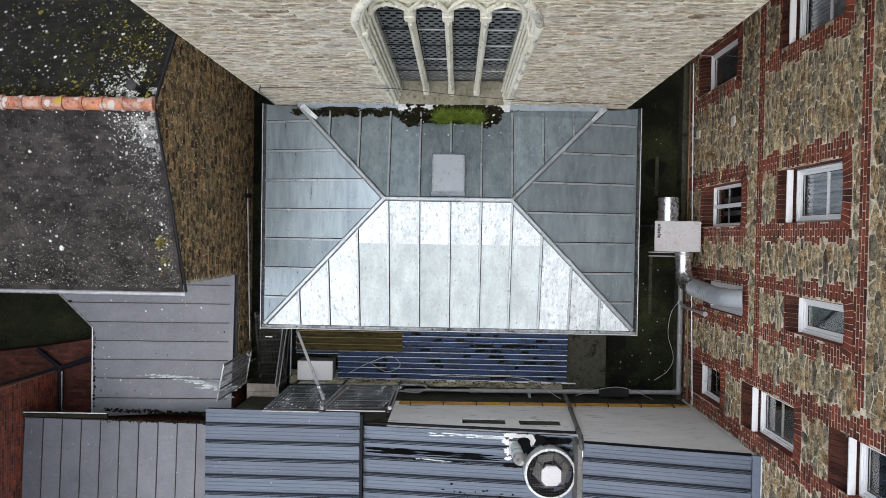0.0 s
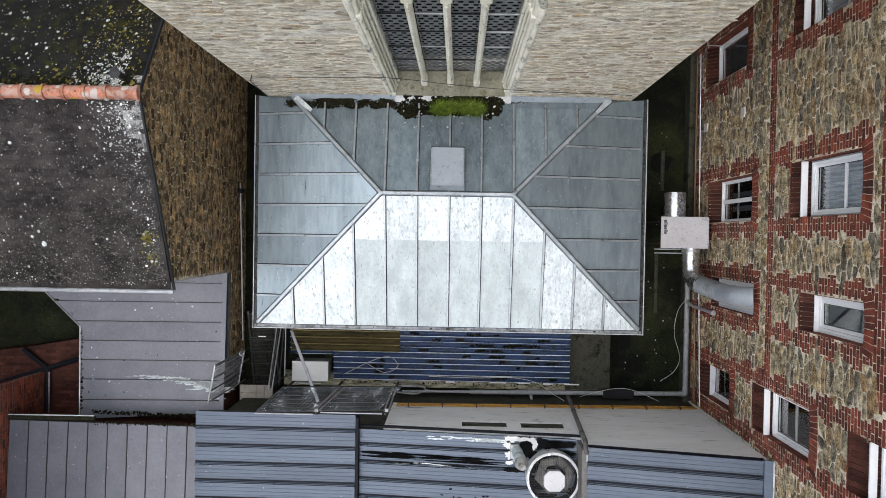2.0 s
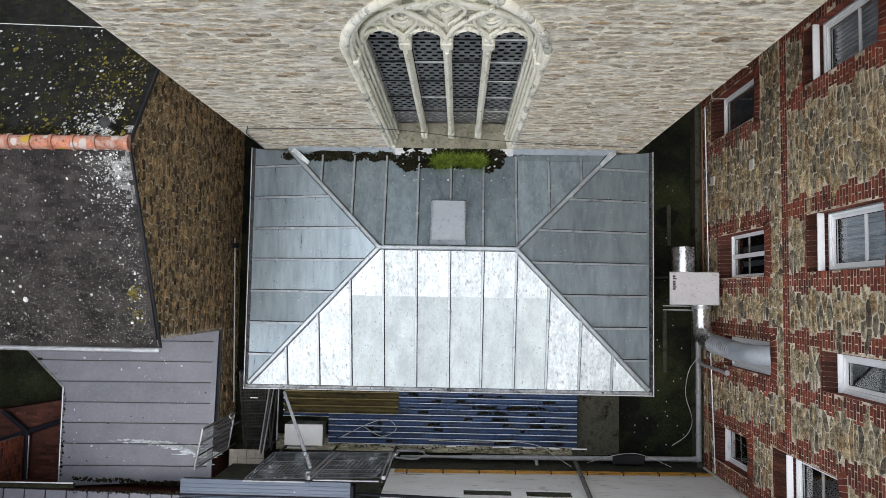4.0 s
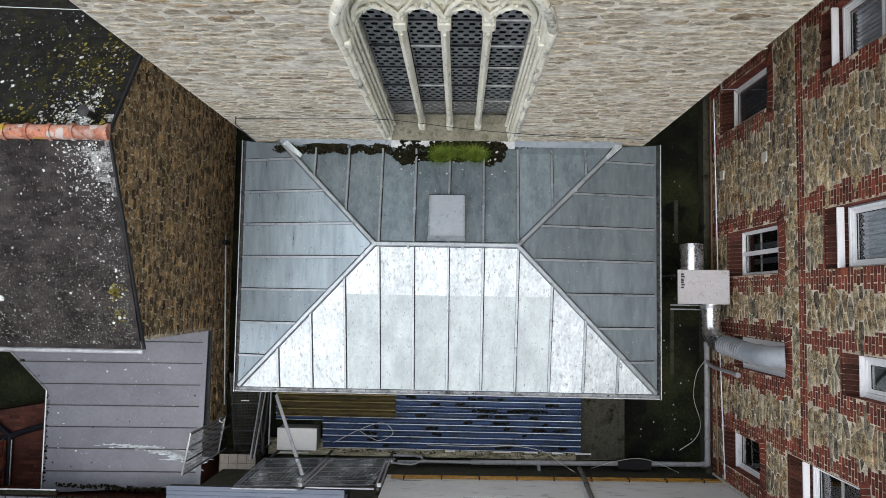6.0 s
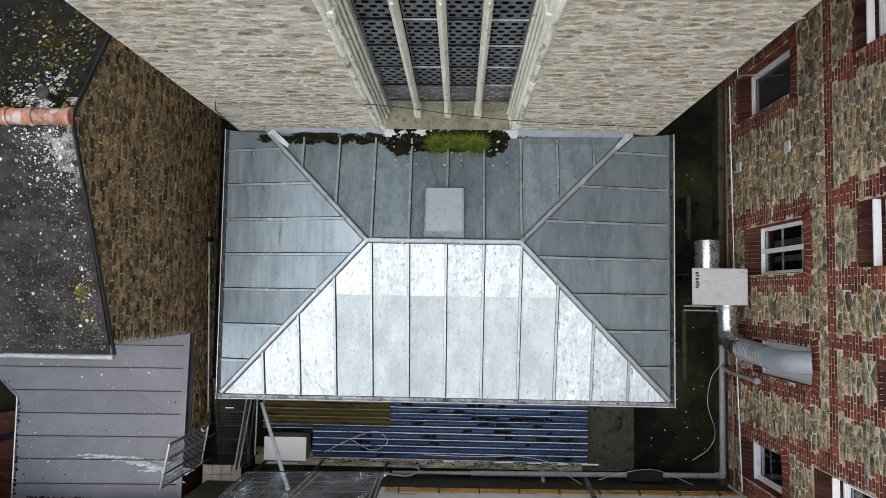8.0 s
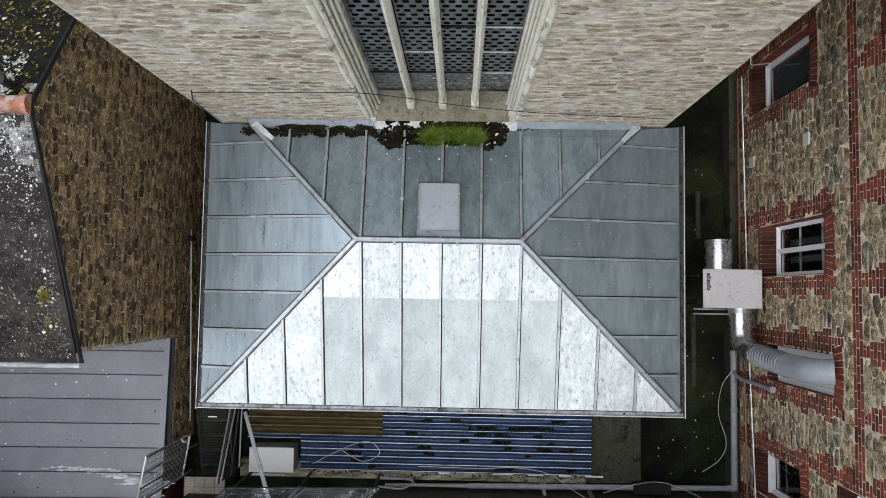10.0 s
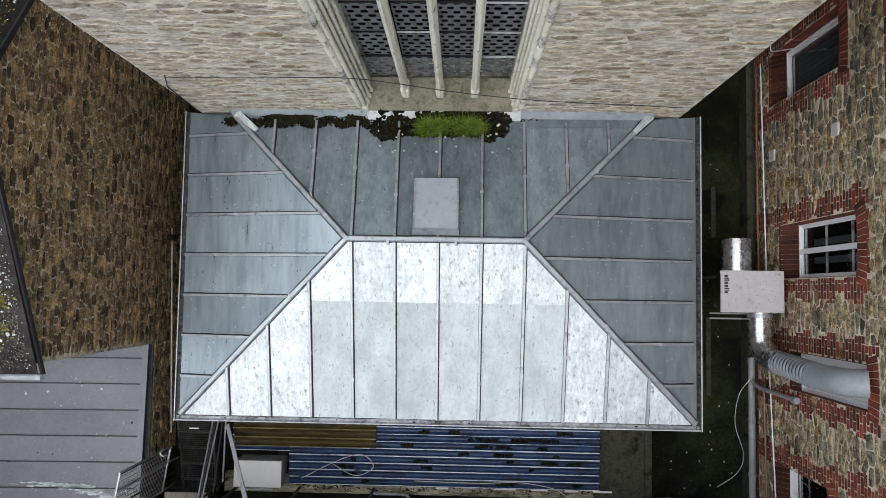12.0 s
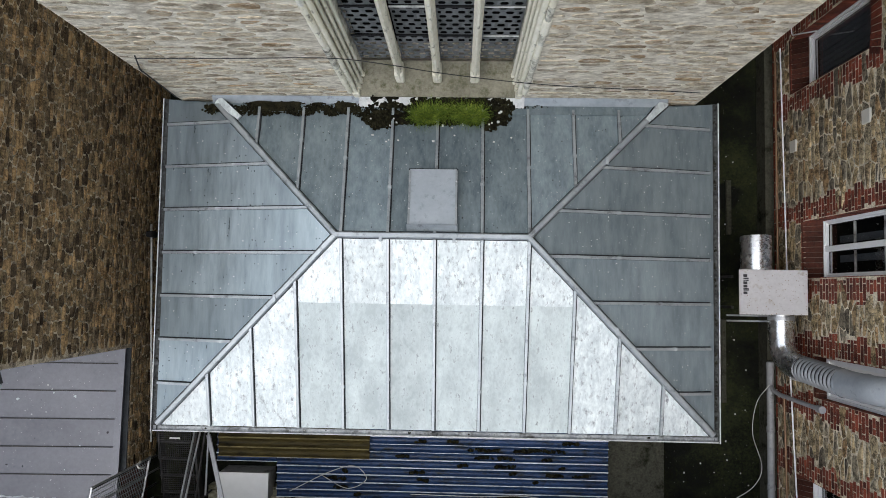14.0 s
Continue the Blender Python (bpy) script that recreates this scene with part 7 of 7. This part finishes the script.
lo_r = [bm.verts.new((fc.x + 0.43 * math.cos(2 * math.pi * i / n), fc.y + 0.43 * math.sin(2 * math.pi * i / n), 2.68)) for i in range(n)]
hi_r = [bm.verts.new((fc.x + 0.43 * math.cos(2 * math.pi * i / n), fc.y + 0.43 * math.sin(2 * math.pi * i / n), 2.928)) for i in range(n)]
for i in range(n):
    bm.faces.new((lo_r[i], lo_r[(i + 1) % n], hi_r[(i + 1) % n], hi_r[i]))
bm.faces.new(lo_r)
part("well", bm, "dark_void", rf, "inside of the drum, painted black for its shade")
bm = bmesh.new()
for i in range(-14, 15):
    q = i * 0.03
    h = math.sqrt(max(0, 0.43 ** 2 - q * q))
    tube([(fc.x + q, fc.y - h, 2.915), (fc.x + q, fc.y + h, 2.915)], 0.0025, bm, 3, False)
    tube([(fc.x - h, fc.y + q, 2.919), (fc.x + h, fc.y + q, 2.919)], 0.0025, bm, 3, False)
tagged(part("wire_guard", bm, "dark_steel", rf), kind="stuff")
bm = bmesh.new()
ring = [[bm.verts.new((fc.x + 0.03 + r_ * math.cos(radians(60 * i + 12)), fc.y + 0.05 + r_ * math.sin(radians(60 * i + 12)), z_)) for i in range(6)] for r_, z_ in ((0.36, 2.84), (0.33, 2.86), (0.2, 2.86))]
for a, b in zip(ring, ring[1:]):
    for i in range(6):
        bm.faces.new((a[i], a[(i + 1) % 6], b[(i + 1) % 6], b[i]))
part("motor_frame", bm, "old_pipe", rf, "grimy six-sided motor frame")
mb = [(fc.x + 0.015 + 0.205 * math.cos(radians(a)), fc.y - 0.02 + 0.205 * math.sin(radians(a)), 2.86) for a in (28, 62, 118, 152, 208, 242, 298, 332)]
part("motor_box", prism(mb, (0, 0, 0.12)), "painted_steel", rf, "white motor box with clipped corners")
for a in (45, 80, 135, 225, 315):
    part("stay", tube([(fc.x + 0.15 * math.cos(radians(a)), fc.y + 0.15 * math.sin(radians(a)), 2.93), (fc.x + 0.44 * math.cos(radians(a)), fc.y + 0.44 * math.sin(radians(a)), 2.93)], 0.008, None, 6), "dark_steel", rf)
for a in (8, 100, 188, 280):
    part("bracket", box(fc.x + 0.45 * math.cos(radians(a)) - 0.02, fc.x + 0.45 * math.cos(radians(a)) + 0.02, fc.y + 0.45 * math.sin(radians(a)) - 0.02, fc.y + 0.45 * math.sin(radians(a)) + 0.02, 2.925, 2.945), "white_frame", rf)
ep = thing("exhaust_pipe", "squat grey metal flue on a streaked patch of roof", "pipe")
part("pipe", tube([(1.42, -3.49, 2.58), (1.43, -3.50, 2.95), (1.45, -3.52, 3.22)], 0.105, None, 20), "zinc_dull", ep, "", True)
part("collar", tube([(1.432, -3.502, 2.98), (1.434, -3.504, 3.02)], 0.113, None, 20), "zinc_trim", ep)
part("cowl", tube([(1.45, -3.52, 3.20), (1.455, -3.525, 3.30), (1.46, -3.54, 3.40), (1.46, -3.54, 3.36)], [0.12, 0.10, 0.055, 0.04], None, 16), "casing_side", ep, "tapered grey cowl", True)
part("base_plate", box(1.30, 1.56, -3.62, -3.36, 2.62, 2.66, None, 0.01), "galvanised", ep)
roof_z = lambda x, y: 2.32 + 0.4 * (x + 1.49) / 4.05 + 0.0465
for k, (x, y, rx, ry) in enumerate(((1.33, -3.27, 0.13, 0.05), (1.52, -3.26, 0.10, 0.04), (1.24, -3.38, 0.08, 0.06), (1.28, -3.57, 0.07, 0.08), (1.28, -3.70, 0.07, 0.035), (1.74, -3.34, 0.05, 0.10), (1.68, -3.27, 0.07, 0.04))):
    splat("seal", x, y, rx, ry, lambda a, b: roof_z(a, b) + 0.004, "splatter", ep, k * 3.3 + 1, "white sealant blot")
for k, (x, y, rx, ry) in enumerate(((1.92, -3.34, 0.22, 0.10), (2.22, -3.32, 0.22, 0.07), (1.62, -3.42, 0.14, 0.16), (1.75, -3.60, 0.10, 0.12), (2.2, -3.47, 0.22, 0.05), (1.35, -3.83, 0.2, 0.04))):
    splat("soot", x, y, rx, ry, roof_z, "dark_void", ep, k * 2.7 + 0.4, "black tarry stain")
r5 = random.Random(21)
stains = thing("roof_stains", "streaks of bird lime and soot on the ribbed metal roof", "stain", kind="stuff")
pan_z = lambda a, b: 2.32 + 0.4 * (a + 1.49) / 4.05 + 0.0065
for k in range(44):
    x = r5.uniform(-1.3, 1.1)
    L = r5.uniform(0.15, 0.5)
    y = -3.69 - 0.03 * (x + 1.3) / 2.4 + r5.uniform(-0.05, 0.05)
    splat("streak", x, y, L, r5.uniform(0.006, 0.017), pan_z, "dark_void", stains, k * 1.37, "", 26, 0.5)
for k in range(46):
    u = abs(r5.gauss(0, 0.45))
    x, y = 1.12 - u, -3.32 + r5.uniform(-0.028, 0.028)
    splat("streak", x, y, r5.uniform(0.03, 0.16), r5.uniform(0.004, 0.013), lambda a, b: pan_z(a, b) + 0.001, "zinc_bright" if r5.random() < 0.7 else "zinc_trim", stains, k * 1.9 + 50, "", 24, 0.8)
for k in range(44):
    x = r5.uniform(-0.9, 1.2)
    y = -3.82 - 0.05 * (x + 0.9) / 2.1 + r5.uniform(-0.03, 0.03)
    splat("streak", x, y, r5.uniform(0.04, 0.2), r5.uniform(0.004, 0.012), lambda a, b: pan_z(a, b) + 0.002, ("zinc_bright", "splatter", "dark_void")[k % 3], stains, k * 2.3 + 150, "", 24, 0.8)
for k in range(12):
    splat("streak", r5.uniform(-0.2, 1.4), r5.uniform(-4.5, -4.2), r5.uniform(0.01, 0.04), r5.uniform(0.008, 0.02), pan_z, "dark_void", stains, k * 3.1 + 250, "", 16, 0.9)

# ---- grey sheet roofs and brick house to the west ----
def flat_sheets(t, outline, axis, seams, zf, material):
    for a, b in zip(seams, seams[1:]):
        p = clip_poly(outline, axis, a + 0.006, b - 0.006)
        if p:
            part("roof_sheet", prism([(x, y, zf(x, y) + 0.004 * ((int(a * 100)) % 2)) for x, y in p], (0, 0, -0.03)), material, t)
    for s in seams[1:-1]:
        line = clip_poly(outline, axis, s - 0.001, s + 0.001)
        if not line:
            continue
        o = 1 - axis
        lo, hi = min(q[o] for q in line), max(q[o] for q in line)
        at = (lambda v, d: (s + d, v)) if axis == 0 else (lambda v, d: (v, s + d))
        n = 12
        bm = bmesh.new()
        prev = None
        for i in range(n + 1):
            v = lo + (hi - lo) * i / n
            wob = 0.006 * noise.noise(Vector((v * 3, s * 7, 0)))
            cur = [bm.verts.new((*at(v, d + wob), zf(*at(v, d)) + h)) for d, h in ((-0.008, -0.01), (-0.006, 0.024), (0.004, 0.026), (0.007, -0.01))]
            if prev:
                for j in range(3):
                    bm.faces.new((prev[j], prev[j + 1], cur[j + 1], cur[j]))
            prev = cur
        part("seam", bm, "dark_steel", t)


structure("coping", box(-4.96, GXW + 0.004, -2.3, SY + 0.04, 0.44, 0.462), "grime", "dark grimy top of the low wall beside the shed", "coping")
shed = thing("shed_roof", "low shed with a grey standing-seam metal roof", "shed")
so = [(-4.62, -0.12), (-4.68, -3.46), (-7.68, -3.62), (-7.68, -1.66), (-8.55, -0.80), (-8.55, -0.12)]
sz = lambda x, y: 0.50 + 0.05 * (-4.65 - x)
part("wall", prism([(x * 0.985 - 0.09, y, GROUND) for x, y in so], (0, 0, 0.98)), "dark_brick", shed)
part("underlay", prism([(x, y, sz(x, y) - 0.08) for x, y in so], (0, 0, 0.04)), "dark_steel", shed)
flat_sheets(shed, so, 1, [-3.7, -3.20, -2.765, -2.35, -1.94, -1.525, -1.105, -0.69, -0.27, 0.1], sz, "grey_metal_roof")
part("edge_strip", prism([(-4.60, -0.12, 0.53), (-4.66, -3.46, 0.53), (-4.76, -3.46, 0.535), (-4.70, -0.12, 0.535)], (0, 0, 0.02)), "grey_metal_roof", shed)
for a, b in (((-7.70, -3.62, 0.66), (-7.70, -1.65, 0.66)), ((-7.70, -1.65, 0.66), (-8.57, -0.78, 0.70))):
    part("rim", tube([a, b], 0.018, None, 6), "galvanised", shed)
    part("edge_board", prism([(*a[:2], a[2] - 0.16), (*b[:2], b[2] - 0.16), (*b[:2], b[2]), (*a[:2], a[2])], (-0.03, 0, 0)), "black_trim", shed)
r6 = random.Random(5)
for k in range(150):
    q = math.sqrt(r6.random())
    x = -6.75 + 2.05 * q
    y = -2.66 - 0.22 * q * q - abs(r6.gauss(0, 0.03 + 0.07 * q))
    s_ = r6.uniform(0.01, 0.03 + 0.09 * q)
    splat("lime_run", x, y, s_ * 1.6, s_ * r6.uniform(0.12, 0.5), lambda a, b: sz(a, b) + 0.0065, "zinc_trim" if r6.random() < 0.65 else "zinc_dull", shed, k * 0.77, "", 22, 0.9)
for k in range(26):
    x, y = r6.uniform(-7.6, -4.8), r6.uniform(-3.4, -0.3)
    splat("stain", x, y, r6.uniform(0.008, 0.03), r6.uniform(0.008, 0.02), lambda a, b: sz(a, b) + 0.0065, "zinc_dull" if k % 3 else "black_trim", shed, k * 1.9, "", 14, 0.7)
lumps("moss", [(-7.4 + 0.22 * i, -3.47 - 0.006 * i, 0.16, 0.05, 16) for i in range(13)], 0.035, lambda x, y: 0.62, "moss", "mossy litter between the two roofs", 63, shed)
lumps("moss", [(-7.66, -1.8 - 0.13 * i, 0.03, 0.07, 4) for i in range(13)] + [(-7.9, -1.40, 0.06, 0.06, 8), (-8.2, -1.1, 0.05, 0.05, 8)], 0.024, lambda x, y: sz(x, y) + 0.004, "moss", "moss along the rim of the roof", 64, shed)
lean = thing("lean_to_roof", "lean-to with a grey standing-seam metal roof", "lean-to")
lo_ = [(-4.60, -3.56), (-4.60, -9), (-8.83, -9), (-8.80, -3.50)]
lz = lambda x, y: 1.28 + 0.06 * (-3.5 - y)
part("wall", prism([(x * 0.99 - 0.04, y - 0.15, GROUND) for x, y in lo_], (0, 0, 1.75)), "dark_brick", lean)
part("underlay", prism([(x, y, lz(x, y) - 0.09) for x, y in lo_], (0, 0, 0.05)), "dark_steel", lean)
flat_sheets(lean, lo_, 0, [-8.81 + 0.407 * i for i in range(11)], lz, "grey_metal_roof")
part("gutter", tube([(-8.82, -3.44, 1.27), (-7.05, -3.43, 1.27)], 0.05, None, 8), "gutter_mud", lean, "black silted gutter")
part("rim", tube([(-8.82, -3.38, 1.31), (-7.05, -3.37, 1.31)], 0.012, None, 6), "gutter_white", lean)
lumps("moss", [(-7.0 + 0.2 * i, -3.53, 0.14, 0.035, 12) for i in range(12)], 0.035, lambda x, y: lz(x, y) - 0.02, "moss", "mossy litter along the low edge", 65, lean)
bh = thing("brick_house", "dark red brick house wall with black pipes", "house")
bw_ = part("wall", prism([(-8.86, -2.74, GROUND), (-8.86, -12, GROUND), (-14, -12, GROUND), (-14, -4.3, GROUND)], (0, 0, 8.6)), "brick_mortar", bh)
cells = []
i = 0
z = -0.6
while z < 5.0:
    y = -6.5 - (0.11 if i % 2 else 0)
    while y < -2.80:
        cells.append((y, z, min(0.22, -2.745 - y), 0.075))
        y += 0.22
    i += 1
    z += 0.075
lay(bw_, "brick", cells, lambda u, v: (-8.858, u, v), ((0, 1, 0), (0, 0, 1), (1, 0, 0)), 0.013, 0.003, "red_brick", rng, lambda u, v: 0.2 < v < 2.0 and u > -4.6)
cells = [(0.02 + 0.22 * k + (0.11 if j % 2 else 0), -0.6 + 0.075 * j, 0.22, 0.075) for j in range(48) for k in range(22)]
ax = Vector((-14 + 8.86, -4.3 + 2.74, 0)).normalized()
nrm = Vector((-ax.y, ax.x, 0))
nrm = nrm if nrm.y > 0 else -nrm
lay(bw_, "brick", cells, lambda u, v: tuple(Vector((-8.86, -2.74, v)) + ax * u + nrm * 0.002), (-ax, (0, 0, 1), nrm), 0.013, 0.003, "red_brick", rng, lambda u, v: False)
part("down_pipe", tube([(-8.76, -2.68, 0.05), (-8.76, -3.9, 0.05)], 0.055, None, 8), "black_rubber", bh)
part("pipe", tube([(-8.76, -2.68, 0.05), (-12.5, -3.85, 0.05)], 0.055, None, 8), "black_rubber", bh)
part("pipe", tube([(-8.76, -2.68, 0.05), (-7.9, -2.39, 0.05)], 0.055, None, 8), "black_rubber", bh)
part("pipe", tube([(-8.76, -2.68, 0.05), (-9.3, -2.26, 0.05)], 0.055, None, 8), "black_rubber", bh)
part("pipe", tube([(-8.71, -2.75, 0.07), (-8.71, -3.9, 0.07)], 0.014, None, 6), "galvanised", bh, "thin pale pipe beside the black one")


def inside(poly, x, y):
    ok = False
    for (ax_, ay), (bx, by) in zip(poly, poly[1:] + poly[:1]):
        if (ay > y) != (by > y) and x < (bx - ax_) * (y - ay) / (by - ay) + ax_:
            ok = not ok
    return ok


BEDS = ([(-7.80, -1.98), (-9.25, -2.29), (-8.78, -2.64), (-7.80, -2.33)], [(-8.70, -2.70), (-7.74, -2.40), (-7.74, -3.9), (-8.70, -3.9)], [(-9.32, -2.34), (-8.86, -2.70), (-12, -3.66), (-12, -2.7)])
pv = structure("brick_paving", prism([(x, y, GROUND) for x, y in ((-7.72, -1.95), (-9.25, -2.22), (-12.2, -2.6), (-12.2, -3.75), (-8.8, -2.72), (-8.8, -3.95), (-7.72, -3.95))], (0, 0, 0.57)), "wet_brick", "damp dark red brick paving beside the brick house", "paving")
cells = [(-12 + 0.225 * k + (0.11 if j_ % 2 else 0), -4.0 + 0.075 * j_, 0.225, 0.075) for j_ in range(28) for k in range(20)]
cells = [c for c in cells if any(all(inside(list(p), c[0] + c[2] * q, c[1] + 0.037) for q in (0.1, 0.9)) for p in BEDS)]
lay(pv, "brick", cells, lambda u, v: (u, v, -0.032), ((1, 0, 0), (0, 1, 0), (0, 0, 1)), 0.011, 0.004, "dark_brick", rng, lambda u, v: True)
# houses that close the court beyond the view
structure("wall_south", box(-16, 12, -18.5, -18, GROUND, 5), "white_render", "rendered house wall closing the court to the south")
structure("wall_west", box(-16.5, -16, -14, 14, GROUND, 7), "gable_mortar", "stone house wall closing the court to the west")
